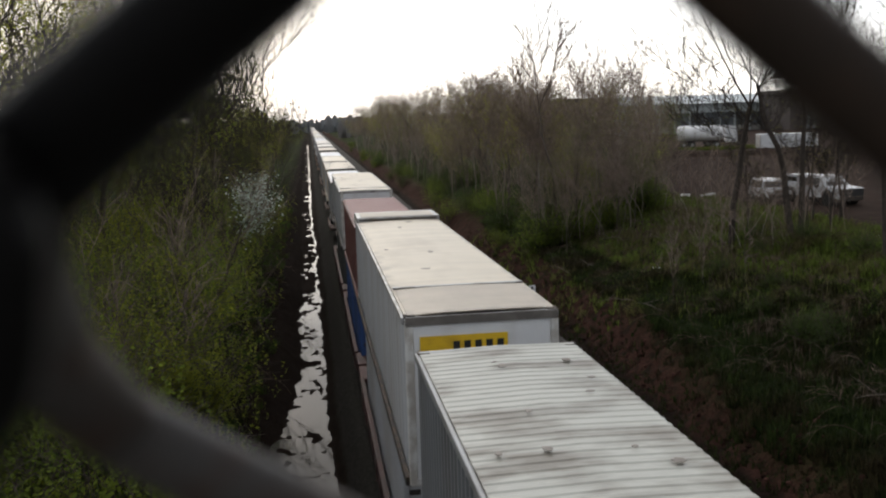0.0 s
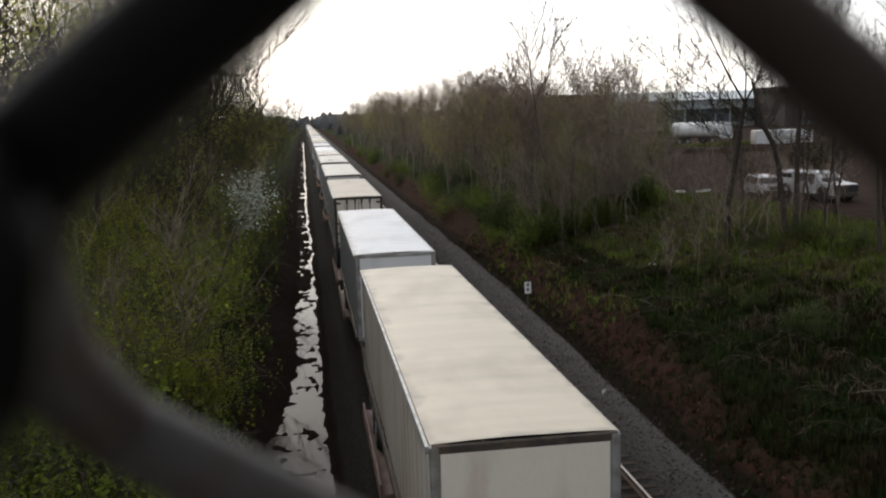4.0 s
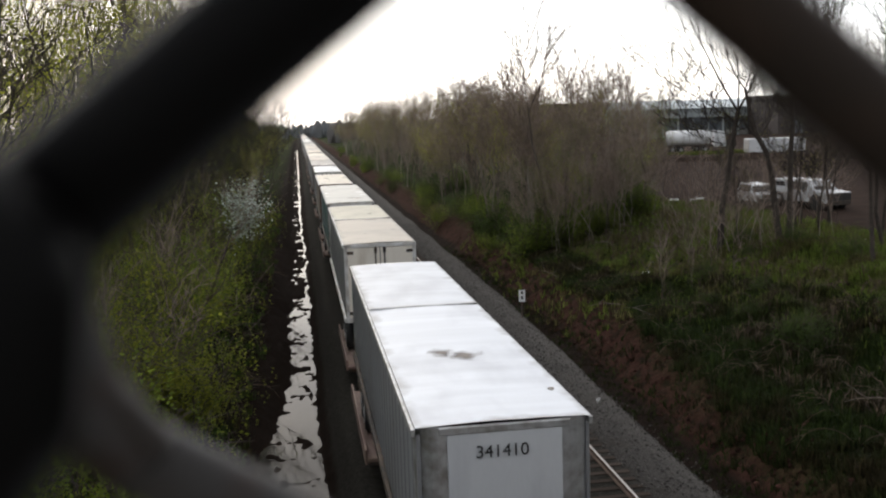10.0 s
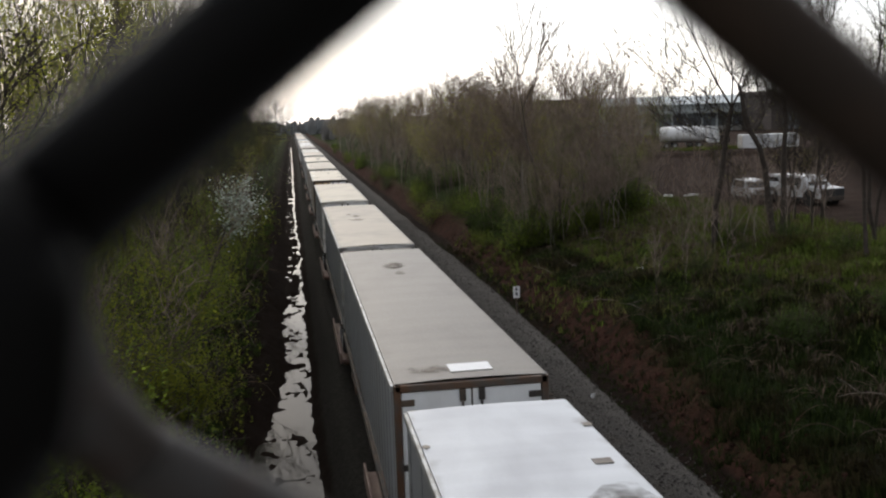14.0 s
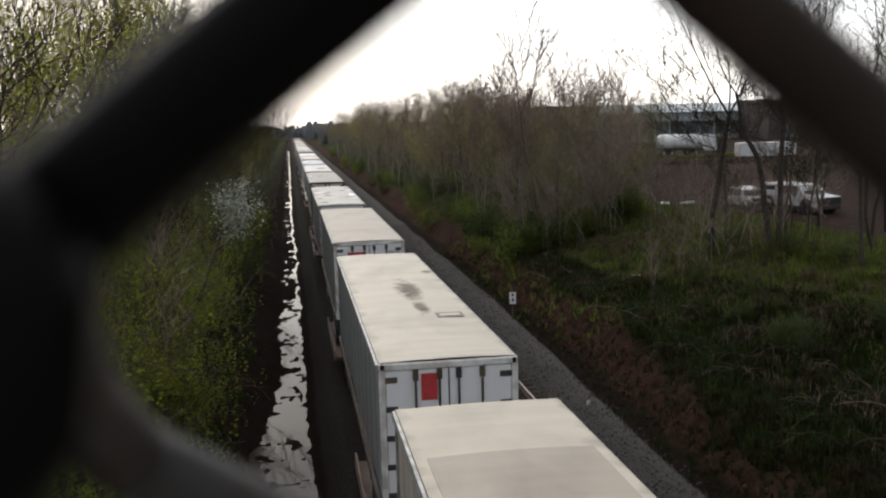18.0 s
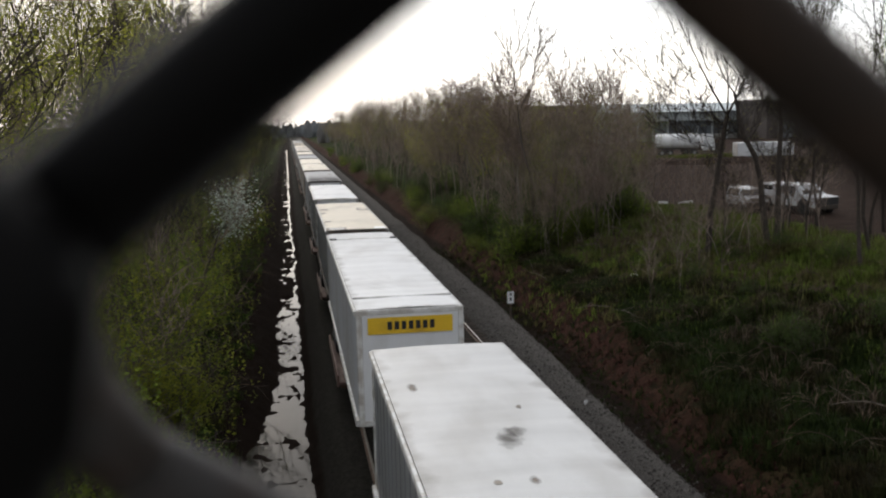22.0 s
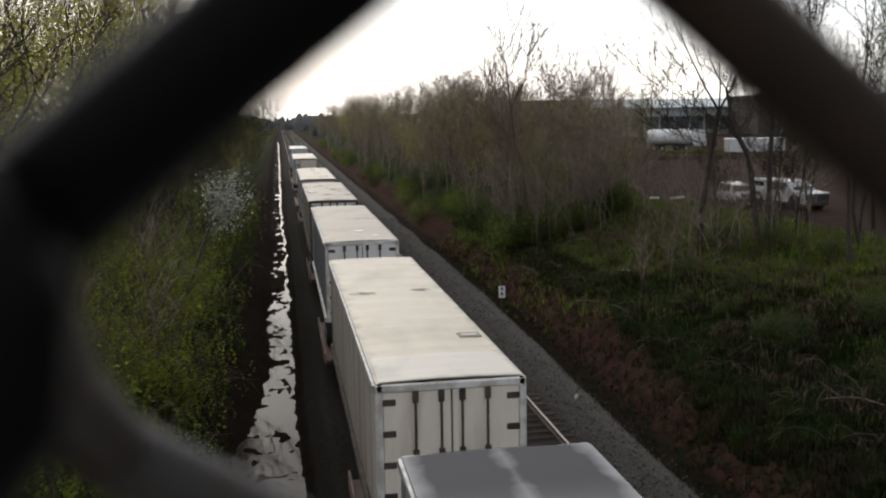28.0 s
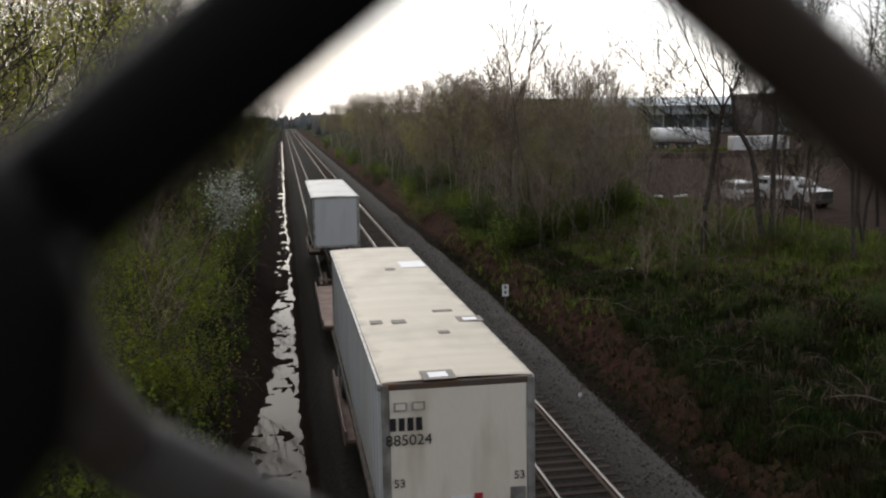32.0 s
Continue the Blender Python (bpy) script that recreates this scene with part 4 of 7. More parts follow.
    add("AB", 490.2, 16.2, 5.17, "grey", "grey", "cream", "doors", 33, "trailer with red slanted lettering on both doors", rods=2, hinge=4, band=DARKTRIM)
    add("AC", 510.3, 16.0, 5.10, "white", "grey", "white", "nose", 34, "trailer with a clean white roof and framed front", trim=WHITETRIM, band=WHITETRIM)
    add("AD", 530.7, 16.3, 5.02, "bright", "white", "white", "nose", 35, "white ribbed container with a yellow name panel, on a chassis", trim=WHITETRIM, band=WHITETRIM, corrugated=True, seam=1.5)
    part("roof_seam", boxes((-1.26, 14.2, 5.03, 1.26, 14.36, 5.07), bevel=0.01), WHITETRIM, out["AD"])
    for side in (-1, 1):
        part("seam_end", boxes((side * 1.15 - 0.13, 14.18, 5.04, side * 1.15 + 0.13, 14.38, 5.085), bevel=0.02), DARKTRIM, out["AD"])
    add("AE", 548.0, 14.0, 5.07, "cream", "grey", "white", "nose", 36, "trailer with dark marks round its cream roof", band=DARKTRIM)
    add("AF", 565.8, 13.8, 5.04, "bluish", "grey", "grey", "nose", 37, "trailer with a dented bluish-white roof", trim=GREYTRIM, band=WHITETRIM)
    add("AG", 583.5, 16.2, 5.12, "pale", "white", "white", "nose", 38, "trailer with soot across the front of its white roof", band=DARKTRIM)
    add("AH", 603.6, 16.1, 5.08, "cream", "tan", "cream", "doors", 39, "trailer with cream doors and a tan roof", band=STEEL)
    add("AI", 623.2, 16.4, 4.98, "cream", "tan", "white", "nose", 40, "trailer with a cream roof", band=STEEL)
    add("AJ", 643.3, 15.7, 4.97, "white", "grey", "white", "doors", 41, "trailer with soot on the far end of its white roof", band=WHITETRIM)
    add("AL", 662.5, 14.6, 4.96, "cream", "tan", "cream", "doors", 42, "trailer with a wrinkled roof and cream doors", band=WHITETRIM)
    add("AM", 680.4, 14.0, 5.10, "tan", "grey", "white", "doors", 43, "trailer with a tan roof and white roof border", trim=WHITETRIM, rods=4)
    add("AN", 698.5, 14.7, 5.05, "tan", "tan", "white", "doors", 44, "trailer with many framed patches on its tan roof", band=STEEL)
    add("AO", 718.4, 16.3, 4.98, "cream", "grey", "grey", "nose", 45, "trailer with a cream roof and a grey front", band=STEEL)
    add("AP", 754.6, 16.3, 5.05, "cream", "white", "cream", "nose", 46, "dirty cream trailer alone between two empty platforms", band=STEEL, trim=GREYTRIM)
    add("AQ", 792.6, 14.7, 5.05, "white", "grey", "grey", "nose", 47, "last trailer of the train, with a grey front", band=GREYTRIM, trim=GREYTRIM)
    return out


UNITS = stacked_and_trailers()


def spine_cars():
    """A section under each trailer; two stand empty before and behind the lone trailer near the train's end."""
    rows = sorted(INFO + [(736.6, 752.0, False), (773.0, 790.0, False)])
    for i, (a, b, near) in enumerate(rows):
        s0 = 66.4 if i == 0 else (rows[i - 1][1] + a) / 2
        s1 = b + 1.3 if i == len(rows) - 1 else (b + rows[i + 1][0]) / 2
        L = s1 - s0
        plat = (1.6, 8.0) if near else (L - 8.0, L - 1.6)
        if a == 736.6:
            plat = (7.5, 16.8)
        elif a == 773.0:
            plat = (6.3, 15.8)
        tan = 150 < a < 230
        spine_car(s0, s1, plat, ORANGE if tan else RUSTDECK, "orange-brown spine car section with wheel platforms" if tan else "rusty spine car section with wheel platforms and kerbs", loaded=a not in (736.6, 773.0))


spine_cars()

# ---- the chain-link fence right in front of the lens ----
def fence_point(px, py, depth):
    """A place behind the lens at rest: parts of the view's half width, and metres ahead."""
    right, up, ahead = axes(8.47, 7.55, 1.87)
    return EYE + (ahead + right * px + up * py) * depth


def wire_strand(parent, knots, r, coat=None):
    """A bent wire through its knots, rounded at the bends."""
    pts = []
    for i, k in enumerate(knots):
        if 0 < i < len(knots) - 1:
            a, b = (knots[i - 1] - k), (knots[i + 1] - k)
            cut = min(a.length, b.length) * 0.16
            p, q = k + a.normalized() * cut, k + b.normalized() * cut
            pts += [(p * (1 - t) ** 2 + k * 2 * t * (1 - t) + q * t * t) for t in (0, 0.25, 0.5, 0.75, 1)]
        else:
            pts.append(k)
    ring, v, f = 14, [], []
    ahead = axes(8.47, 7.55, 1.87)[2]
    for i, p in enumerate(pts):
        d = (pts[min(i + 1, len(pts) - 1)] - pts[max(i - 1, 0)]).normalized()
        u = d.cross(ahead).normalized()
        w = u.cross(d)
        for j in range(ring):
            t = 2 * math.pi * j / ring
            v.append(p + u * (r * math.cos(t)) + w * (r * math.sin(t)))
    n = len(pts)
    f = [(i * ring + j, i * ring + (j + 1) % ring, (i + 1) * ring + (j + 1) % ring, (i + 1) * ring + j) for i in range(n - 1) for j in range(ring)]
    part("wire", mesh_of("wire", v, f, coat or WIRE, smooth=True), None, parent)


FENCE = thing("chain_link_fence", "black coated chain-link fence on the bridge, out of focus", "fence", EYE, kind="structure")
FENCE.location = (0, 0, 0)
F0 = 1698.0


def fp(x, y, depth):
    return fence_point((x - 784) / F0, -(y - 441) / F0, depth)


WIRE_R = 0.0027
# one strand runs down to the left, hooks its neighbour and goes off down to the right, coloured lighter past the hook
# as if lit
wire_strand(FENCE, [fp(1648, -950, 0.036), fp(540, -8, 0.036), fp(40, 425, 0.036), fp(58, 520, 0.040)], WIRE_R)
wire_strand(FENCE, [fp(30, 470, 0.0405), fp(82, 590, 0.046), fp(124, 700, 0.051), fp(236, 806, 0.062), fp(1000, 1180, 0.066)], 0.0026, LITGREYWIRE)
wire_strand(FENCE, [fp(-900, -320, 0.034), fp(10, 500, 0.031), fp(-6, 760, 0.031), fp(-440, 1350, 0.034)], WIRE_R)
# the right-hand strands are browner, their light painted into the wire colour
wire_strand(FENCE, [fp(512, -690, 0.046), fp(2056, 660, 0.0465), fp(1052, 1780, 0.052)], 0.00235, LITBROWNWIRE)
wire_strand(FENCE, [fp(3000, -320, 0.050), fp(2072, 645, 0.051), fp(3000, 1600, 0.050)], 0.00235, LITBROWNWIRE)

# ---- the overpass that carries the fence ----
deck = thing("overpass", "plain concrete road overpass across the cutting", "bridge", (0, 0, 0), kind="structure")
part("deck_slab", boxes((-32, -9.0, 7.25, 42, 0.30, 7.80), bevel=0.02), CONCRETE, deck)
part("parapet", boxes((-32, 0.06, 7.80, 42, 0.30, 8.12), bevel=0.02), CONCRETE, deck)
part("parapet", boxes((-32, -9.0, 7.80, 42, -8.75, 8.60), bevel=0.02), CONCRETE, deck)
for x0, x1 in ((-13.5, -12.0), (23.0, 24.5)):
    part("pier", boxes((x0, -8.5, -1.8, x1, -0.2, 7.25), bevel=0.03), CONCRETE, deck)
for px in (-1.6, 1.6):
    bm = bmesh.new()
    tube(bm, (px, 0.10, 8.12), (px, 0.10, 10.6), 0.03, 0.03, 12)
    part("fence_post", bm, STEEL, FENCE)

# ---- sleepers: those that the camera looks down on are pieces, the rest one mesh ----
for tr, tx in TRACKS:
    y = 12.0
    far_v, far_f = [], []
    while y < 620:
        if y < 110:
            o = part("sleeper", TIE_ME, None, tr)
            o.location = (tx + 0.03 * wob(y, 0, 0.7), y, 0.0)
            o.rotation_euler = (0, 0, 0.02 * wob(y, tx, 0.9))
            y += 0.55
        else:
            b = len(far_v)
            far_v += [(tx + sx * 1.3, y + sy * 0.115, z) for z in (-0.33, -0.165) for sx, sy in ((-1, -1), (1, -1), (1, 1), (-1, 1))]
            far_f += [(b + 4, b + 5, b + 6, b + 7), (b, b + 1, b + 5, b + 4), (b + 1, b + 2, b + 6, b + 5), (b + 2, b + 3, b + 7, b + 6), (b + 3, b, b + 4, b + 7)]
            y += 0.55
    tagged(part("far_sleepers", mesh_of("far_sleepers", far_v, far_f, TIE), None, tr), kind="stuff")

# ---- trees and scrub ----
BARK = mat("grey_brown_bark", (0.095, 0.078, 0.066), rough=0.9, scale=6, fine=40, bump=0.4, other=(0.11, 0.092, 0.075), per=0.2, spec=0.1)
PALEBARK = mat("pale_dead_bark", (0.29, 0.25, 0.21), rough=0.9, scale=6, fine=40, bump=0.3, per=0.2)
TWIG = mat("brown_twigs", (0.215, 0.168, 0.142), rough=0.9, scale=2, fine=20, bump=0.0, other=(0.30, 0.235, 0.19), per=0.2, island=0.3, spec=0.1)
DEADWOOD = mat("weathered_dead_wood", (0.17, 0.14, 0.115), rough=0.9, scale=6, fine=40, bump=0.3, per=0.25)
DARKBARK = mat("dark_bark", (0.050, 0.042, 0.036), rough=0.9, scale=6, fine=40, bump=0.4, other=(0.075, 0.062, 0.052), per=0.15, spec=0.1)
BUDS = leafy("opening_buds", (0.30, 0.29, 0.08), (0.24, 0.19, 0.09))
FRESH = leafy("fresh_spring_leaves", (0.190, 0.240, 0.036), (0.120, 0.170, 0.030), island=0.18)
DEEP = leafy("deep_green_leaves", (0.066, 0.100, 0.024), (0.048, 0.070, 0.020))
MIDGREEN = leafy("mid_green_leaves", (0.110, 0.145, 0.030), (0.075, 0.105, 0.025))
GOLD = leafy("yellow_green_leaves", (0.250, 0.270, 0.038), (0.165, 0.195, 0.032), island=0.18)
BLOSSOM = leafy("white_blossom", (0.52, 0.56, 0.52), (0.33, 0.38, 0.30))


def rods_mesh(name, segs, material):
    """Tapered rods, thick ones five-sided and twigs three-sided, in one mesh."""
    v, f = [], []
    for a, b, ra, rb in segs:
        d = b - a
        if d.length < 1e-5:
            continue
        d.normalize()
        u = d.orthogonal().normalized()
        w = d.cross(u)
        k = 6 if ra > 0.05 else 3
        base = len(v)
        for p, r in ((a, ra), (b, rb)):
            for i in range(k):
                t = 2 * math.pi * i / k
                v.append(p + u * (r * math.cos(t)) + w * (r * math.sin(t)))
        f += [(base + i, base + (i + 1) % k, base + k + (i + 1) % k, base + k + i) for i in range(k)]
    return mesh_of(name, v, f, material, smooth=True)


def leaves_mesh(name, spots, size, material, rnd, drop=0.0):
    """Single folded leaves, each two triangles."""
    v, f = [], []
    for p in spots:
        face = Vector((rnd.gauss(0, 0.55), rnd.gauss(0, 0.55) - 0.25, 1.0)).normalized()
        a = face.orthogonal().normalized()
        turn = rnd.random() * 6.2832
        a = a * math.cos(turn) + face.cross(a) * math.sin(turn)
        b = face.cross(a)
        s = size * rnd.uniform(0.6, 1.4)
        k = len(v)
        v += [p, p + a * s * 0.5 + b * s * 0.32, p + a * s, p + a * s * 0.5 - b * s * 0.32]
        f += [(k, k + 1, k + 2), (k, k + 2, k + 3)]
    return mesh_of(name, v, f, material)


def grow(rnd, a, d, length, r, level, segs, tips, kids, droop=0.0, up=0.25, first=1):
    """A limb in three or four bends that forks towards its end."""
    steps = 4 if level < 2 else 3
    p = a.copy()
    for i in range(steps):
        d = (d + Vector((rnd.gauss(0, 0.16), rnd.gauss(0, 0.16), rnd.gauss(0, 0.10) + up * 0.25 - droop))).normalized()
        q = p + d * (length / steps)
        r2 = r * (0.80 if level else 0.86)
        segs.append((p, q, r, r2))
        p, r = q, r2
        if level < len(kids) and (level or i >= first):
            for _ in range(kids[level]):
                side = Vector((rnd.gauss(0, 1), rnd.gauss(0, 1), rnd.uniform(0.0, 1.3) - droop * 8)).normalized()
                grow(rnd, p, (d * 0.75 + side * 0.8).normalized(), length * rnd.uniform(0.38, 0.62), r * rnd.uniform(0.45, 0.65), level + 1, segs, tips, kids, droop, up)
    tips.append((p, d))


def tree_kind(seed, height, bark, leaf, leaves, size, kids=(2, 2, 2), girth=0.13, stems=1, droop=0.0, spray=0.35, lean=0.08, twig=None, first=1, way=None, thinnest=0.0125, string=1):
    """Meshes of one tree: trunk and limbs, twigs, leaves."""
    rnd = random.Random(seed)
    segs, tips = [], []
    for k in range(stems):
        at = Vector((rnd.gauss(0, 0.28), rnd.gauss(0, 0.28), -0.25)) if stems > 1 else Vector((0, 0, -0.25))
        d = Vector((rnd.gauss(0, lean), rnd.gauss(0, lean), 1)).normalized() if way is None else Vector(way).normalized()
        grow(rnd, at, d, height * rnd.uniform(0.6, 0.75), girth * rnd.uniform(0.7, 1.0), 0, segs, tips, kids, droop, first=first)
    thick = [s for s in segs if s[2] > 0.022]
    thin = [(a, b, max(ra, thinnest), max(rb, thinnest * 0.8)) for a, b, ra, rb in segs if ra <= 0.022]
    for p, d in tips:
        for _ in range(2):
            e = (d + Vector((rnd.gauss(0, 0.5), rnd.gauss(0, 0.5), rnd.gauss(0, 0.4)))).normalized()
            thin.append((p, p + e * rnd.uniform(0.3, 0.8), thinnest * 0.8, thinnest * 0.45))
    spots = []
    for i in range(leaves):
        p, d = rnd.choice(tips)
        q = p + Vector((rnd.gauss(0, spray), rnd.gauss(0, spray), rnd.gauss(0, spray) - droop * 1.5)) - d * rnd.uniform(0, 0.9)
        for _ in range(string):
            spots.append(q)
            q = q + Vector((rnd.gauss(0, 0.03), rnd.gauss(0, 0.03), -size * rnd.uniform(0.4, 0.9)))
    if stems > 4:
        out = [("stem_spray", rods_mesh("stem_spray", thick + thin, bark))]
    else:
        out = [("trunk", rods_mesh("trunk", thick, bark)), ("twig_spray", rods_mesh("twig_spray", thin, twig or TWIG))]
    if spots:
        out.append(("crown", leaves_mesh("crown", spots, size, leaf, rnd, drop=droop * 4)))
    return out


def plant(name, label, category, kinds, x, y, scale, turn, group, sink=0.1):
    """Sets a plant on the ground, with the meshes of its kind."""
    root = thing(name, label, category, (x, y, ground_z(x, y) - sink), group=group)
    root.rotation_euler, root.scale = (0, 0, turn), (scale, scale, scale)
    for part_name, me in kinds:
        piece = part(part_name, me, None, root)
        if part_name in ("stem_spray", "twig_spray"):
            tagged(piece, kind="stuff")
    return root


OLIVE = leafy("small_olive_leaves", (0.41, 0.43, 0.045), (0.31, 0.30, 0.05), island=0.2)
BARE = [tree_kind(100 + i, 11.5, BARK if i % 3 else PALEBARK, BUDS, 420, 0.10, kids=(2, 2, 2), girth=0.10, spray=0.4, first=2 if i < 4 else 1, thinnest=0.018) for i in range(6)]
FARBARE = [tree_kind(260 + i, 11.5, BARK if i % 2 else PALEBARK, BUDS, 420, 0.14, kids=(2, 3), girth=0.10, spray=0.6, thinnest=0.021) for i in range(4)]


def bare_kind(y):
    return rnd.choice(BARE if y < 105 else FARBARE)


# left-bank trees have darker twigs than those of the wood
LEFTBARE = [tree_kind(280 + i, 11.0, BARK, FRESH if i % 2 else OLIVE, 1100, 0.11, kids=(2, 2, 1), girth=0.10, spray=0.45, twig=DARKBARK, thinnest=0.021) for i in range(4)]
BUDDING = [tree_kind(120 + i, 10.0, BARK, OLIVE if i else FRESH, 1900, 0.11, kids=(2, 2, 1), girth=0.09, spray=0.5) for i in range(3)]
TALL_LEAFY = [tree_kind(140 + i, 14.0, BARK, OLIVE, 1700, 0.092, kids=(2, 2, 2), girth=0.16, spray=0.52, twig=BARK, thinnest=0.012, string=5) for i in range(3)]
SAPLING = [tree_kind(160 + i, 5.6, PALEBARK if i % 2 else BARK, BUDS, 0, 0.09, kids=(1, 2), girth=0.040, spray=0.35, lean=0.16) for i in range(6)]
SHRUB = [tree_kind(180 + i, 4.2, BARK, leaf, 760, 0.085, kids=(3,), girth=0.045, stems=9, droop=0.06, spray=0.34, lean=0.30, thinnest=0.009, string=9)
         for i, leaf in enumerate((FRESH, GOLD, DEEP, GOLD))]
LOWGREEN = [tree_kind(200 + i, 2.4, BARK, leaf, 2000, 0.12, kids=(2,), girth=0.03, stems=7, spray=0.42, lean=0.5, thinnest=0.006) for i, leaf in enumerate((DEEP, MIDGREEN, FRESH))]
FLOWER = tree_kind(220, 6.4, BARK, BLOSSOM, 1500, 0.12, kids=(3, 2), girth=0.07, spray=0.28, lean=0.03, first=2)


def sapling(x, y, s):
    plant("sapling", "thin bare sapling among the scrub", "sapling", rnd.choice(SAPLING), x, y, s, rnd.uniform(0, 6.3), "saplings of the wood")


def low_green(x, y, s):
    plant("green_shrub", "low shrub in fresh green leaf", "shrub", rnd.choice(LOWGREEN), x, y, s, rnd.uniform(0, 6.3), "scrub of the wood")


rnd = random.Random(11)
for k in range(124):
    y = 61 + 320 * rnd.random() ** 1.7
    lo = 15.6 - 1.6 * smooth01(70, 160, y)
    hi = max(lo + 3.0, min(0.375 * y, 62))
    x = lo + (hi - lo) * rnd.random() ** 1.2
    if rnd.random() < 0.60:
        plant("bare_tree", "slender bare tree with opening buds", "tree", bare_kind(y), x, y, rnd.uniform(0.60, 0.84) * (1 + 0.5 * smooth01(75, 190, y)), rnd.uniform(0, 6.3), "trees of the wood")
    else:
        plant("budding_tree", "young tree with fresh green leaves", "tree", rnd.choice(BUDDING), x, y, rnd.uniform(0.5, 0.85) * (1 + 0.5 * smooth01(75, 190, y)), rnd.uniform(0, 6.3), "trees of the wood")
for k in range(15):
    y = 76 + 34 * rnd.random()
    plant("bare_tree", "slender bare tree with opening buds", "tree", rnd.choice(BARE), 15.0 + 5.0 * rnd.random(), y, rnd.uniform(0.78, 0.98), rnd.uniform(0, 6.3), "trees of the wood")
for k in range(46):
    y = 115 + 230 * rnd.random()
    x = 13.6 + 9.0 * rnd.random()
    plant("bare_tree", "slender bare tree with opening buds", "tree", bare_kind(y), x, y, rnd.uniform(0.75, 1.1), rnd.uniform(0, 6.3), "trees of the wood")
plant("bare_tree", "tall slender bare tree rising over the wood", "tree", BARE[1], 16.7, 63.0, 1.10, 0.6, "trees of the wood")
plant("bare_tree", "tall slender bare tree rising over the wood", "tree", BARE[3], 16.0, 66.0, 0.84, 2.6, "trees of the wood")
plant("budding_tree", "young tree with fresh green leaves", "tree", BUDDING[0], 25.4, 66.0, 0.72, 2.6, "trees of the wood")
for k in range(230):
    y = 58 + 190 * rnd.random() ** 1.7
    lo = 14.6 - 1.2 * smooth01(70, 160, y)
    hi = min(0.375 * y, lo + 12.0)
    x = lo + (hi - lo) * rnd.random()
    sapling(x, y, rnd.uniform(0.55, 1.15))
for k in range(70):
    y = 60 + 60 * rnd.random() ** 1.3
    lo = 14.4
    x = lo + (0.372 * y - lo) * rnd.random()
    low_green(x, y, rnd.uniform(0.6, 1.25))
for k in range(34):
    y = 62 + 290 * rnd.random() ** 1.5
    low_green(12.9 + 2.6 * rnd.random(), y, rnd.uniform(0.5, 1.05))
# pale stems at the near edge of the wood, and a fresh green one beside the lot
for k in range(26):
    y = 57.5 + 7 * rnd.random()
    plant("sapling", "thin pale sapling at the edge of the wood", "sapling", SAPLING[rnd.choice((1, 3, 5))], 15.5 + (0.365 * y - 15.5) * rnd.random(), y, rnd.uniform(0.7, 1.2), rnd.uniform(0, 6.3), "saplings of the wood")
for x, y, s in ((21.9, 60.5, 0.95), (20.6, 61.5, 0.8), (18.4, 60.0, 0.9), (19.6, 59.5, 0.7)):
    plant("green_shrub", "shrub in bright fresh leaf at the edge of the wood", "shrub", LOWGREEN[2], x, y, s, rnd.uniform(0, 6.3), "scrub of the wood")
for x, y, s, turn in ((17.4, 84.0, 1.06, 1.2), (16.4, 80.0, 0.98, 3.1), (18.6, 88.0, 1.1, 4.6), (20.6, 78.0, 0.9, 0.4), (24.2, 74.0, 0.8, 5.2)):
    plant("budding_tree", "young tree with yellow-green buds", "tree", BUDDING[1 if turn < 3 else 2], x, y, s, turn, "trees of the wood")
# trees standing free by the lot, their dark trunks crossing
def lot_tree(seed, trunk, r0, r1, limbs, kids=(0, 2, 2), thinnest=0.0155):
    """A dark trunk along a bent line, r0 to r1 thick, with limbs as (height along the trunk 0..1, direction, length, thickness)."""
    rnd = random.Random(seed)
    pts = [Vector(p) for p in trunk]
    n = len(pts) - 1
    segs, tips = [], []
    for k in range(n):
        ra, rb = r0 + (r1 - r0) * k / n, r0 + (r1 - r0) * (k + 1) / n
        mid = (pts[k] + pts[k + 1]) / 2 + Vector((rnd.gauss(0, 0.05), rnd.gauss(0, 0.05), 0))
        segs += [(pts[k], mid, ra, (ra + rb) / 2), (mid, pts[k + 1], (ra + rb) / 2, rb)]
    for h, d, length, r in limbs:
        k = min(int(h * n), n - 1)
        p = pts[k].lerp(pts[k + 1], h * n - k)
        grow(rnd, p, Vector(d).normalized(), length, r * 0.75, 1, segs, tips, kids, up=0.18)
    thick = [q for q in segs if q[2] > 0.03]
    thin = [(a, b, max(ra, thinnest), max(rb, thinnest * 0.8)) for a, b, ra, rb in segs if ra <= 0.03]
    for p, d in tips:
        for _ in range(2):
            e = (d + Vector((rnd.gauss(0, 0.4), rnd.gauss(0, 0.4), rnd.gauss(0, 0.3)))).normalized()
            thin.append((p, p + e * rnd.uniform(0.3, 0.7), thinnest * 0.9, thinnest * 0.5))
    spots = [p + Vector((rnd.gauss(0, 0.15), rnd.gauss(0, 0.15), rnd.gauss(0, 0.15))) for p, d in tips for _ in range(3)]
    return [("trunk", rods_mesh("trunk", thick, DARKBARK)), ("twig_spray", rods_mesh("twig_spray", thin, DARKBARK)), ("crown", leaves_mesh("crown", spots, 0.07, BUDS, rnd))]


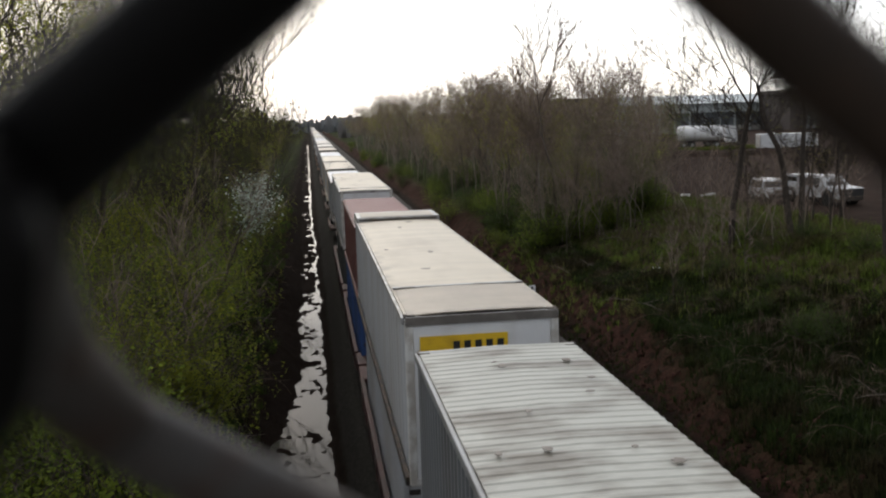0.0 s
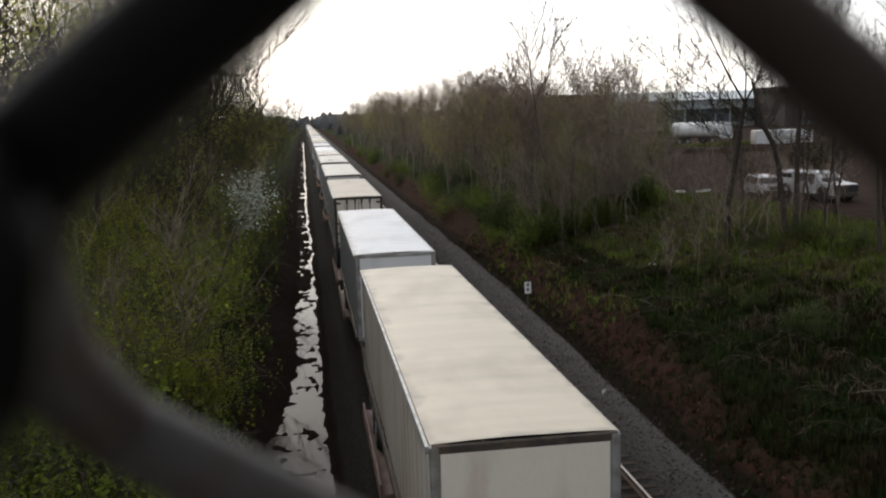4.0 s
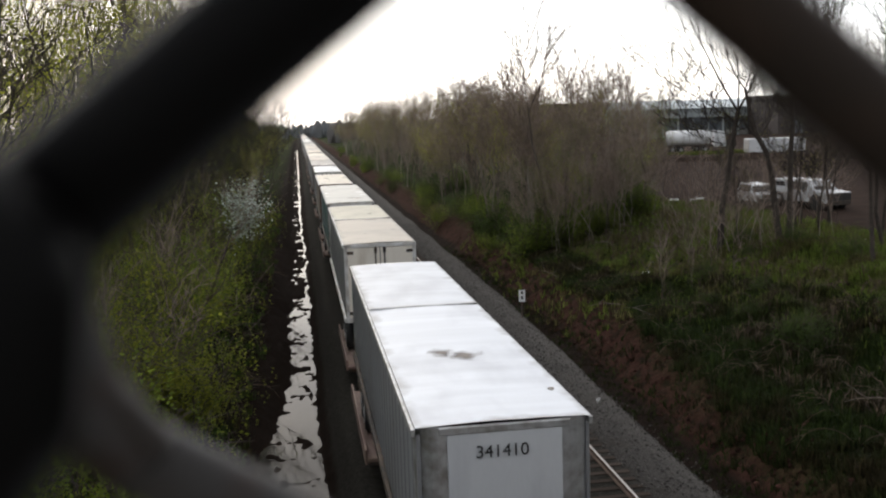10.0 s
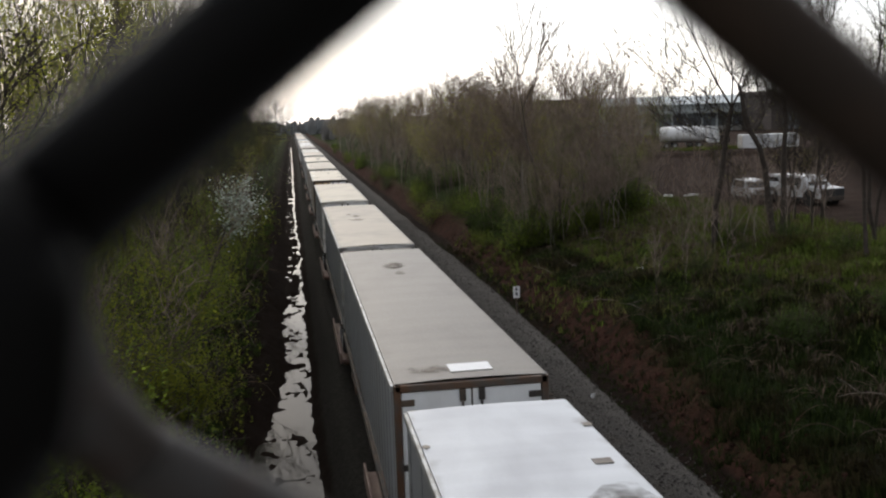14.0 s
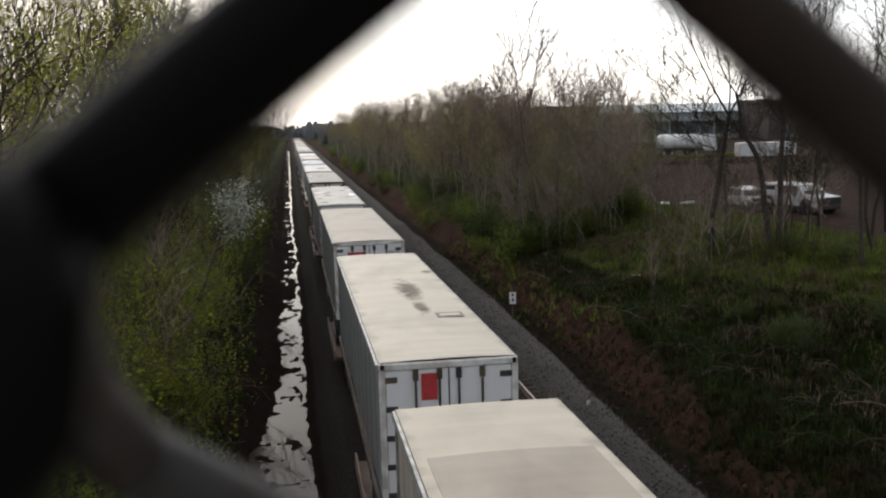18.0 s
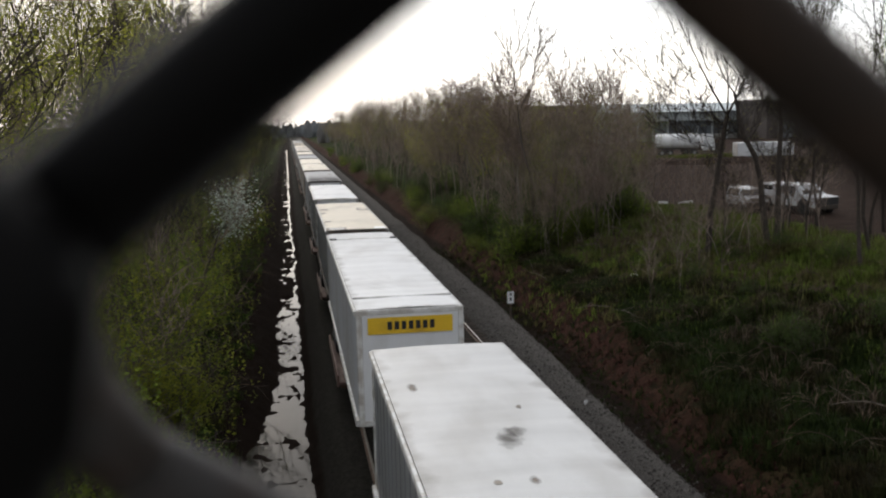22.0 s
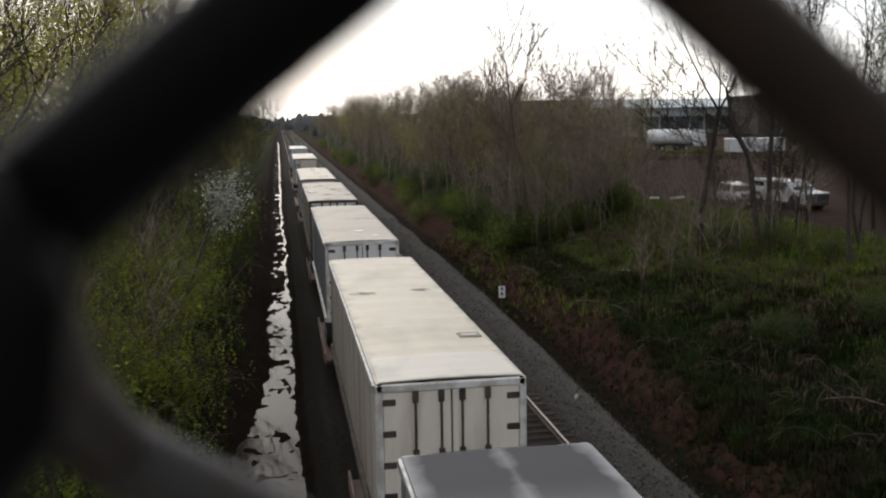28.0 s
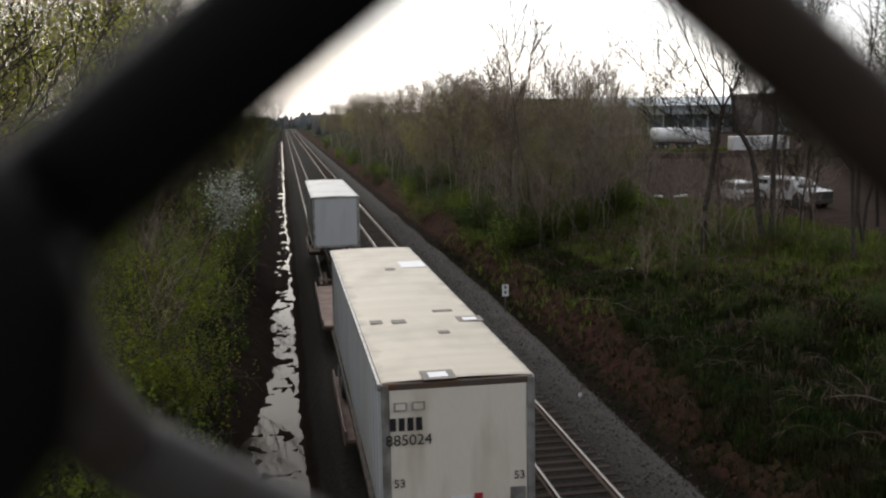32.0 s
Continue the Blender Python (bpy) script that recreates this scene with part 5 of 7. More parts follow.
LOT = [lot_tree(240, ((0, 0, -0.3), (0.15, 0, 2.4), (0.55, 0, 4.8), (0.95, 0, 7.2)), 0.17, 0.11,
                ((1.0, (-0.55, 0.1, 1), 5.4, 0.085), (1.0, (-0.15, -0.2, 1), 4.8, 0.07), (1.0, (0.45, 0.1, 1), 5.0, 0.085), (0.97, (0.9, 0.2, 0.8), 3.6, 0.05),
                 (0.93, (-1, 0.1, 0.55), 4.2, 0.05), (0.84, (-1, -0.2, 0.30), 3.8, 0.04), (0.78, (-1, 0.3, 0.12), 3.0, 0.032), (0.86, (1, -0.2, 0.4), 2.8, 0.035))),
       lot_tree(242, ((0, 0, -0.3), (-0.5, 0, 2.6), (-0.9, 0, 4.6), (-1.75, 0, 6.3), (-2.0, 0, 7.6)), 0.17, 0.08,
                ((1.0, (-0.5, 0.2, 1), 3.4, 0.06), (1.0, (0.4, 0, 1), 3.6, 0.06), (0.6, (0.7, 0.1, 1), 4.0, 0.06), (0.75, (1, -0.2, 0.6), 2.6, 0.035), (0.55, (-1, 0.2, 0.6), 2.2, 0.03))),
       lot_tree(243, ((0, 0, -0.3), (0.12, 0, 3.0), (0.2, 0, 6.0), (0.15, 0, 8.6)), 0.16, 0.09,
                ((1.0, (-0.3, 0, 1), 4.0, 0.07), (1.0, (0.5, 0.1, 1), 3.8, 0.06), (0.8, (0.9, 0.2, 0.8), 3.0, 0.045), (0.7, (-0.8, 0.2, 0.9), 2.6, 0.04), (0.55, (0.9, -0.1, 0.5), 2.2, 0.03))),
       lot_tree(244, ((0, 0, -0.3), (0.1, 0, 1.8), (0.45, 0, 3.4), (0.6, 0, 5.0)), 0.09, 0.045,
                ((1.0, (-0.2, 0, 1), 2.6, 0.035), (0.8, (0.6, 0.2, 1), 2.2, 0.03), (0.55, (-0.7, 0.2, 0.8), 1.8, 0.025)))]
for x, y, s, kind, turn in ((20.6, 45.2, 1.0, 0, 0.0), (23.1, 43.5, 1.0, 1, 0.0), (23.5, 43.8, 1.0, 2, 0.0), (25.0, 46.0, 0.9, 3, 0.3), (25.6, 44.8, 0.85, 3, 0.1),
                            (26.6, 47.9, 0.8, 3, 2.4), (27.6, 47.0, 0.9, 3, 3.6), (22.4, 47.0, 0.7, 3, 1.5), (28.5, 48.6, 0.75, 3, 5.0)):
    plant("bare_tree", "free-standing dark bare tree at the edge of the lot", "tree", LOT[kind], x, y, s, turn, "trees by the lot")
TALL_DARK = [tree_kind(150 + i, 13.5, DARKBARK, MIDGREEN, 2600, 0.085, kids=(2, 2, 2), girth=0.13, spray=0.38, twig=DARKBARK, thinnest=0.013, string=2) for i in range(2)]
for x, y, s in ((22.9, 35.6, 0.86), (25.6, 39.0, 0.9), (28.0, 43.0, 0.95), (31.5, 47.0, 1.0)):
    plant("leafy_tree", "tall dark tree with small new leaves", "tree", rnd.choice(TALL_DARK), x, y, s, rnd.uniform(0, 6.3), "trees by the lot")
for k in range(70):
    y = 40 + 24 * rnd.random()
    x = 0.36 * y + 0.22 * y * rnd.random() + 1.0
    sapling(x, y, rnd.uniform(0.35, 0.8))
# dark low brush on the near slope
for k in range(30):
    y = 20 + 26 * rnd.random()
    x = 16.2 + 8.0 * rnd.random()
    plant("green_shrub", "low dark shrub on the clay slope", "shrub", LOWGREEN[0], x, y, rnd.uniform(0.28, 0.6), rnd.uniform(0, 6.3), "brush of the slope")
# the left bank
for k in range(70):
    y = 13 + 52 * rnd.random() ** 1.1
    x = -3.9 - 0.4 * smooth01(50, 100, y) - 5.2 * rnd.random() ** 1.2
    if 34 < y < 56 and x > -4.8:
        continue
    s = rnd.uniform(0.8, 1.25) * (1.0 if x < -4.2 else 0.75)
    plant("leafy_shrub", "yellow-green shrub on the bank", "shrub", SHRUB[rnd.choice((0, 1, 3, 1, 3, 2))], x, y, s, rnd.uniform(0, 6.3), "shrubs of the bank")
for k in range(56):
    y = 20 + 340 * rnd.random() ** 1.5
    x = -5.0 - 9.0 * rnd.random() - 1.0 * smooth01(80, 200, y)
    if y < 54 and x > -8.0:
        continue
    if rnd.random() < 0.55:
        plant("bare_tree", "slender bare tree with opening buds", "tree", rnd.choice(LEFTBARE), x, y, rnd.uniform(0.6, 0.9), rnd.uniform(0, 6.3), "trees of the bank")
    else:
        plant("budding_tree", "young tree with fresh green leaves", "tree", rnd.choice(BUDDING), x, y, rnd.uniform(0.6, 0.95), rnd.uniform(0, 6.3), "trees of the bank")
GOLDTREE = [tree_kind(170 + i, 10.5, BARK, GOLD, 1000, 0.09, kids=(3, 2), girth=0.11, spray=0.5, thinnest=0.011, string=6) for i in range(2)]
for x, y, s in ((-9.9, 33.0, 0.88), (-11.8, 38.0, 0.95), (-13.4, 41.0, 0.9), (-9.2, 41.0, 0.8), (-14.5, 47.0, 1.0), (-11.0, 47.0, 0.85)):
    plant("leafy_tree", "young tree thick with yellow-green leaves", "tree", rnd.choice(GOLDTREE), x, y, s, rnd.uniform(0, 6.3), "tall trees of the bank")
for x, y, s in ((-11.0, 31.0, 1.0), (-15.5, 36.0, 1.1), (-10.0, 44.0, 1.1), (-12.0, 50.0, 1.1), (-17.0, 52.0, 1.1), (-20.0, 60.0, 1.15), (-15.0, 62.0, 1.0),
                (-24.0, 58.0, 1.15), (-26.0, 80.0, 1.15), (-15.0, 84.0, 0.95), (-10.5, 60.0, 1.1), (-13.0, 72.0, 1.2), (-16.0, 90.0, 1.35),
                (-19.0, 42.0, 1.1), (-8.9, 45.0, 1.0), (-11.6, 59.0, 1.1), (-9.8, 70.0, 1.15), (-12.6, 80.0, 1.3)):
    plant("leafy_tree", "tall tree hung with small yellow-green leaves", "tree", rnd.choice(TALL_LEAFY), x, y, s, rnd.uniform(0, 6.3), "tall trees of the bank")
for k in range(46):
    y = 44 + 130 * rnd.random() ** 1.3
    x = -3.9 - 5.0 * rnd.random() - 0.6 * smooth01(80, 150, y)
    plant("bare_tree", "slender bare tree with opening buds", "tree", rnd.choice(LEFTBARE), x, y, rnd.uniform(0.42, 0.72) * (1 + 0.45 * smooth01(60, 110, y)), rnd.uniform(0, 6.3), "trees of the bank")
for k in range(26):
    y = 22 + 60 * rnd.random()
    plant("sapling", "thin dark sapling on the bank", "sapling", SAPLING[rnd.choice((0, 2, 4))], -3.6 - 3.5 * rnd.random(), y, rnd.uniform(0.7, 1.15), rnd.uniform(0, 6.3), "saplings of the bank")
for x, y, s in ((-8.4, 60.0, 1.36), (-9.6, 66.0, 1.45), (-8.2, 54.0, 1.2), (-10.6, 74.0, 1.6), (-9.0, 62.0, 1.1),
                (-7.0, 64.0, 1.15), (-7.6, 72.0, 1.35), (-8.8, 82.0, 1.45), (-7.4, 90.0, 1.3), (-9.6, 98.0, 1.5), (-8.0, 112.0, 1.35), (-11.0, 88.0, 1.6), (-6.4, 79.0, 1.0)):
    plant("bare_tree", "tall bare tree behind the leafy ones", "tree", rnd.choice(LEFTBARE), x, y, s, rnd.uniform(0, 6.3), "trees of the bank")
plant("flowering_tree", "small tree in pale white blossom", "tree", FLOWER, -4.7, 50.0, 1.12, 3.6, "")

# ---- brush and grass on the banks ----
GRASSY = leafy("bank_grass", (0.044, 0.072, 0.015), (0.052, 0.040, 0.022), island=0.5)
DRY = mat("dry_stalks", (0.105, 0.082, 0.062), rough=0.9, scale=2, fine=20, bump=0, other=(0.12, 0.085, 0.06), island=0.4, spec=0.05)


def tufts(name, label, count, place, size, material, seed):
    """Grass and weeds: bent blades in tufts, one mesh."""
    rnd = random.Random(seed)
    v, f = [], []
    for _ in range(count):
        x, y = place(rnd)
        z = ground_z(x, y) - 0.03
        for _ in range(6):
            a = rnd.uniform(0, 6.3)
            d = Vector((math.cos(a), math.sin(a), 0))
            s = d.cross(Vector((0, 0, 1)))
            h = size * rnd.uniform(0.5, 1.3)
            bend = rnd.uniform(0.1, 0.9)
            p = Vector((x, y, z)) + d * rnd.uniform(0, 0.15)
            w = 0.012 + 0.022 * size
            k = len(v)
            v += [p - s * w, p + s * w, p + d * h * bend * 0.35 + Vector((0, 0, h * 0.6)) + s * w * 0.7, p + d * h * bend * 0.35 + Vector((0, 0, h * 0.6)) - s * w * 0.7,
                  p + d * h * bend + Vector((0, 0, h * (1.0 - 0.35 * bend)))]
            f += [(k, k + 1, k + 2, k + 3), (k + 3, k + 2, k + 4)]
    return tagged(new(name, mesh_of(name, v, f, material)), label=label, category="grass", kind="stuff")


def on_bank(lo, hi, y0, y1, power=1.4):
    def place(rnd):
        y = y0 + (y1 - y0) * rnd.random() ** power
        return lo + (hi - lo) * rnd.random() + 0.8 * wob(0, y, 4.0, 2.0), y
    return place


def on_slope(rnd):
    y = 19 + 60 * rnd.random() ** 1.3
    lo = 12.5 + 1.7 * smooth01(24, 42, y) + 0.8 * wob(0, y, 4.0, 2.0)
    return lo + (20.0 - 3.6 * smooth01(34, 48, y) - lo) * rnd.random(), y


def on_crest(rnd):
    y = 24 + 52 * rnd.random()
    lo = 20.0 - 5.2 * smooth01(28, 44, y)
    return lo + (26.5 - lo) * rnd.random() - 3.2 * rnd.random() ** 3 + 0.6 * wob(0, y, 4.0, 2.0), y


# crest grass coloured brighter, slope grass darker: the bank's light and shade in the colour
SUNGRASS = leafy("lit_spring_grass", (0.105, 0.140, 0.028), (0.110, 0.100, 0.042), island=0.5)
SHADEGRASS = leafy("shaded_brown_grass", (0.027, 0.041, 0.012), (0.032, 0.027, 0.014), island=0.5)
tufts("bank_grass", "rank grass and dead weeds, darkened for the shaded slope", 10000, on_slope, 0.5, SHADEGRASS, 1)
tufts("upper_bank_grass", "spring grass along the top of the bank, lightened as if lit", 13500, on_crest, 0.42, SUNGRASS, 6)
tufts("bank_weeds", "sparse weeds on the red clay slope", 900, on_bank(11.9, 14.6, 19, 75), 0.30, SHADEGRASS, 2)
tufts("dry_grass", "pale dry grass and dead weeds", 1300, on_bank(15.0, 26.0, 22, 70), 0.6, DRY, 3)
tufts("outer_ditch_weeds", "dark low weeds in the outer ditch", 1500, on_bank(11.0, 12.4, 18, 80), 0.16, SHADEGRASS, 9)
tufts("ditch_weeds", "dark weeds at the water's edge", 2600, on_bank(-5.5, -2.2, 14, 110), 0.4, GRASSY, 4)
tufts("lot_edge_grass", "long grass along the edge of the lot", 3600, on_bank(21.0, 28.0, 30, 64), 0.6, SUNGRASS, 5)


def bramble(seed, x, y, reach):
    """Dead arching canes."""
    rnd = random.Random(seed)
    segs = []
    for _ in range(rnd.randint(3, 6)):
        p = Vector((0, 0, -0.05))
        a = rnd.uniform(0, 6.3)
        d = Vector((math.cos(a) * 0.7, math.sin(a) * 0.7, 1.0)).normalized()
        n = 7
        for i in range(n):
            q = p + d * (reach / n)
            segs.append((p, q, 0.016 - 0.0016 * i, 0.0145 - 0.0016 * i))
            if i > 2 and rnd.random() < 0.7:
                e = (d + Vector((rnd.gauss(0, 0.6), rnd.gauss(0, 0.6), rnd.gauss(0, 0.3)))).normalized()
                segs.append((q, q + e * reach * 0.25, 0.008, 0.004))
            d = (d + Vector((rnd.gauss(0, 0.14), rnd.gauss(0, 0.14), -0.30))).normalized()
            p = q
    return rods_mesh("cane_spray", segs, DRY)


CANES = [bramble(s, 0, 0, 1.5 + 0.3 * (s % 4)) for s in range(6)]
rnd = random.Random(23)
for k in range(130):
    y = 21 + 45 * rnd.random() ** 1.2
    x = 13.8 + 9.5 * rnd.random()
    root = thing("bramble", "arching dead bramble canes on the bank", "bramble", (x, y, ground_z(x, y)), group="brambles of the bank")
    root.rotation_euler = (0, 0, rnd.uniform(0, 6.3))
    tagged(part("cane_spray", CANES[k % 6], None, root), kind="stuff")
for k in range(40):
    y = 14 + 60 * rnd.random()
    x = -2.6 - 2.5 * rnd.random()
    root = thing("bramble", "arching dead bramble canes on the bank", "bramble", (x, y, ground_z(x, y)), group="brambles of the bank")
    root.rotation_euler = (0, 0, rnd.uniform(0, 6.3))
    tagged(part("cane_spray", CANES[k % 6], None, root), kind="stuff")

# fallen branches and exposed roots on the clay
def sweep(pts, r0, r1, material, name, ring=5):
    """One bent limb, tapering from end to end."""
    v, n = [], len(pts)
    for i, p in enumerate(pts):
        d = (pts[min(i + 1, n - 1)] - pts[max(i - 1, 0)]).normalized()
        u = d.orthogonal().normalized()
        w = u.cross(d)
        r = r0 + (r1 - r0) * i / (n - 1)
        v += [p + u * (r * math.cos(6.2832 * k / ring)) + w * (r * math.sin(6.2832 * k / ring)) for k in range(ring)]
    f = [(i * ring + k, i * ring + (k + 1) % ring, (i + 1) * ring + (k + 1) % ring, (i + 1) * ring + k) for i in range(n - 1) for k in range(ring)]
    return mesh_of(name, v, f + [tuple(range(ring))[::-1], tuple(range((n - 1) * ring, n * ring))], material, smooth=True)


def limb(rnd, a, d, length, n=7, sag=0.10):
    pts = [a]
    for _ in range(n):
        d = (d + Vector((rnd.gauss(0, 0.22), rnd.gauss(0, 0.22), rnd.gauss(0, 0.12) - sag))).normalized()
        pts.append(pts[-1] + d * (length / n))
    return pts


for k in range(18):
    rb = random.Random(300 + k)
    y, x = 23 + 36 * rnd.random(), 13.2 + 8 * rnd.random()
    root = thing("fallen_branch", "bleached dead branch lying on the slope", "branch", (x, y, ground_z(x, y)), group="fallen branches")
    main = limb(rb, Vector((0, 0, 0.02)), Vector((rb.gauss(0, 1), rb.gauss(0, 1), 0.7)).normalized(), rb.uniform(1.4, 3.2))
    part("limb", sweep(main, 0.024, 0.008, DEADWOOD, "limb"), None, root)
    for q in (3, 5):
        side = limb(rb, main[q], Vector((rb.gauss(0, 1), rb.gauss(0, 1), 0.5)).normalized(), rb.uniform(0.4, 1.0), n=4)
        part("side_branch", sweep(side, 0.016, 0.006, DEADWOOD, "side_branch"), None, root)

for name, label, mt, pts, r0, r1 in (
        ("leaning_trunk", "dark dead trunk leaning over the bank", DARKBARK, ((-4.55, 39.5, 0.3), (-4.2, 40.2, 1.7), (-3.75, 41.0, 3.1), (-3.3, 41.6, 4.3), (-3.05, 41.8, 5.0)), 0.085, 0.03),
        ("dead_branch", "bare pale branch sticking out of the shrubs", PALEBARK, ((-6.5, 28.0, 3.45), (-5.9, 28.3, 3.35), (-5.3, 28.4, 3.15), (-4.85, 28.5, 2.9)), 0.022, 0.010)):
    base = Vector(pts[0])
    root = thing(name, label, "branch", base)
    line = [Vector(p) - base for p in pts]
    if name == "leaning_trunk":
        line[0].z = ground_z(base.x, base.y) - base.z - 0.2
    part("limb", sweep(line, r0, r1, mt, "limb", ring=7), None, root)
    rb = random.Random(77)
    for q in (1, 2, 3):
        side = limb(rb, line[q], Vector((rb.gauss(0, 1), rb.gauss(0, 0.5), 0.8)).normalized(), rb.uniform(0.5, 1.0), n=4, sag=0.0)
        part("side_branch", sweep(side, r1 * 0.6, r1 * 0.25, mt, "side_branch"), None, root)

# stones along the ballast shoulders, too many to count
rnd = random.Random(31)
sv, sf = [], []
for k in range(7000):
    y = 17 + 75 * rnd.random() ** 1.8
    x = rnd.choice((rnd.uniform(8.3, 11.2), rnd.uniform(8.3, 11.4), rnd.uniform(8.3, 11.4), rnd.uniform(4.2, 5.6)))
    z, r, b = ground_z(x, y), rnd.uniform(0.02, 0.05), len(sv)
    a0 = rnd.uniform(0, 6.3)
    ring = [(x + r * rnd.uniform(0.7, 1.2) * math.cos(a0 + i * 1.2566), y + r * rnd.uniform(0.7, 1.2) * math.sin(a0 + i * 1.2566), z - 0.01) for i in range(5)]
    top = [(x + 0.6 * (px - x), y + 0.6 * (py - y), z + r * rnd.uniform(0.6, 1.1)) for px, py, _ in ring]
    sv += ring + top
    sf += [(b + i, b + (i + 1) % 5, b + 5 + (i + 1) % 5, b + 5 + i) for i in range(5)] + [(b + 5, b + 6, b + 7, b + 8, b + 9)]
STONE = mat("loose_stone", (0.10, 0.094, 0.088), rough=0.95, scale=8, fine=60, bump=0.2, other=(0.075, 0.068, 0.062), island=0.55, spec=0.1)
tagged(new("ballast_stones", mesh_of("ballast_stones", sv, sf, STONE)), label="loose grey ballast stones beside the track", category="gravel", kind="stuff")

rnd = random.Random(37)
cv, cf = [], []
for k in range(2600):
    y = 18 + 62 * rnd.random() ** 1.5
    x = 11.9 + 2.4 * rnd.random() ** 1.1
    z, r, b = ground_z(x, y), 0.025 + 0.085 * rnd.random() ** 4, len(cv)
    for h, q in ((-0.3, 1.0), (0.35, 0.95), (0.8, 0.5)):
        a0 = rnd.uniform(0, 6.3)
        cv += [(x + r * q * rnd.uniform(0.7, 1.3) * math.cos(a0 + i * 1.2566), y + r * q * rnd.uniform(0.7, 1.3) * math.sin(a0 + i * 1.2566), z + r * h * rnd.uniform(0.8, 1.2)) for i in range(5)]
    for ring in (0, 5):
        cf += [(b + ring + i, b + ring + (i + 1) % 5, b + ring + 5 + (i + 1) % 5, b + ring + 5 + i) for i in range(5)]
    cf.append((b + 10, b + 11, b + 12, b + 13, b + 14))
CLOD = mat("clay_clods", (0.070, 0.035, 0.027), rough=0.97, scale=5, fine=50, bump=0.4, other=(0.030, 0.017, 0.013), island=0.5, spec=0.02)
tagged(new("clay_clods", mesh_of("clay_clods", cv, cf, CLOD)), label="lumps of red clay fallen down the cut slope", category="soil", kind="stuff")

# ---- the marker post beside the track ----
post = thing("marker_post", "small white marker plate with dark strokes on a post", "sign", (10.42, 45.2, ground_z(10.42, 45.2)))
part("post", boxes((-0.03, -0.03, -0.3, 0.03, 0.03, 1.0), bevel=0.005), STEEL, post)
pl = part("plate", boxes((-0.16, -0.055, 0.80, 0.16, -0.035, 1.38), bevel=0.006), PATCHWHITE, post)
part("stroke", boxes((-0.05, -0.062, 1.18, 0.05, -0.054, 1.32)), BLACK, pl)
part("stroke", boxes((-0.05, -0.062, 0.92, 0.05, -0.054, 1.08)), BLACK, pl)

# ---- the warehouse and the yard ----
WALLPALE = mat("pale_metal_cladding", (0.42, 0.46, 0.46), rough=0.6, scale=0.1, fine=2.5, bump=0.1, other=(0.34, 0.37, 0.37), stretch=(4, 4, 0.2))
ROOFPALE = mat("pale_metal_roof", (0.42, 0.47, 0.48), rough=0.45, metal=0.2, scale=0.1, fine=2.0, bump=0.1, other=(0.36, 0.40, 0.41))
WALLDARK = mat("shaded_bay", (0.17, 0.185, 0.20), rough=0.7, scale=0.3, fine=3, bump=0.05)
WALLBROWN = mat("dark_brown_cladding", (0.066, 0.052, 0.046), rough=0.7, scale=0.2, fine=3, bump=0.1)


def warehouse():
    g = 4.4
    root = thing("warehouse", "long low warehouse with a pale roof and dark loading bays", "building", (0, 0, 0))
    part("wall", boxes((78, 231.0, 8.6, 134, 231.6, 11.0), (78, 262, g - 1, 134, 262.4, 11.0), (77.6, 231, g - 1, 78, 262, 11.0), (134, 231, g - 1, 134.4, 262, 11.0)), WALLPALE, root)
    bm = bmesh.new()
    v = [bm.verts.new(c) for c in ((77, 230.2, 11.0), (135, 230.2, 11.0), (135, 246, 13.3), (77, 246, 13.3), (135, 263, 11.0), (77, 263, 11.0),
                                   (77, 230.2, 10.75), (135, 230.2, 10.75), (135, 246, 13.05), (77, 246, 13.05), (135, 263, 10.75), (77, 263, 10.75))]
    for q in ((0, 1, 2, 3), (3, 2, 4, 5), (7, 6, 9, 8), (8, 9, 11, 10), (0, 6, 7, 1), (1, 7, 8, 2), (2, 8, 10, 4), (4, 10, 11, 5), (5, 11, 9, 3), (3, 9, 6, 0)):
        bm.faces.new([v[i] for i in q])
    part("roof", bm, ROOFPALE, root)
    part("bay_recess", boxes((78, 232.6, g - 1, 134, 233.0, 8.6), (78, 231, 8.55, 134, 232.8, 8.7)), WALLDARK, root)
    part("dock", boxes((78, 231.2, g - 1, 134, 232.4, g + 0.9)), CONCRETE, root)
    for k in range(15):
        x = 78.4 + k * 3.95
        part("bay_post", boxes((x, 230.9, g - 1, x + 0.35, 231.3, 8.6)), WALLPALE, root)
        if k < 14:
            part("bay_door", boxes((x + 0.7, 232.5, g + 0.9, x + 3.4, 232.62, 7.6)), mat("bay_door_grey", (0.13, 0.145, 0.16), rough=0.6, scale=0.5, fine=5, per=0.4), root)
    annex = thing("warehouse_annex", "dark flat-roofed building behind the trees", "building", (0, 0, 0))
    part("wall", boxes((54, 238, 3, 77, 238.5, 12.6), (54, 270, 3, 77, 270.5, 12.6), (54, 238.5, 3, 54.5, 270, 12.6)), WALLBROWN, annex)
    part("roof", boxes((53.4, 237.4, 12.6, 77, 271, 13.2), bevel=0.05), WALLBROWN, annex)
    hall = thing("brown_hall", "large dark brown hall at the far side of the yard", "building", (0, 0, 0))
    part("wall", boxes((112, 214, 3, 175, 214.5, 12.6), (112, 214.5, 3, 112.5, 229, 12.6), (175, 214.5, 3, 175.5, 229, 12.6)), WALLBROWN, hall)
    part("roof", boxes((111, 213, 12.6, 176, 229.5, 13.4), bevel=0.05), WALLBROWN, hall)
    for k in range(9):
        part("bay_door", boxes((115 + k * 6.4, 213.9, 4.2, 119 + k * 6.4, 213.98, 8.2)), WALLDARK, hall)


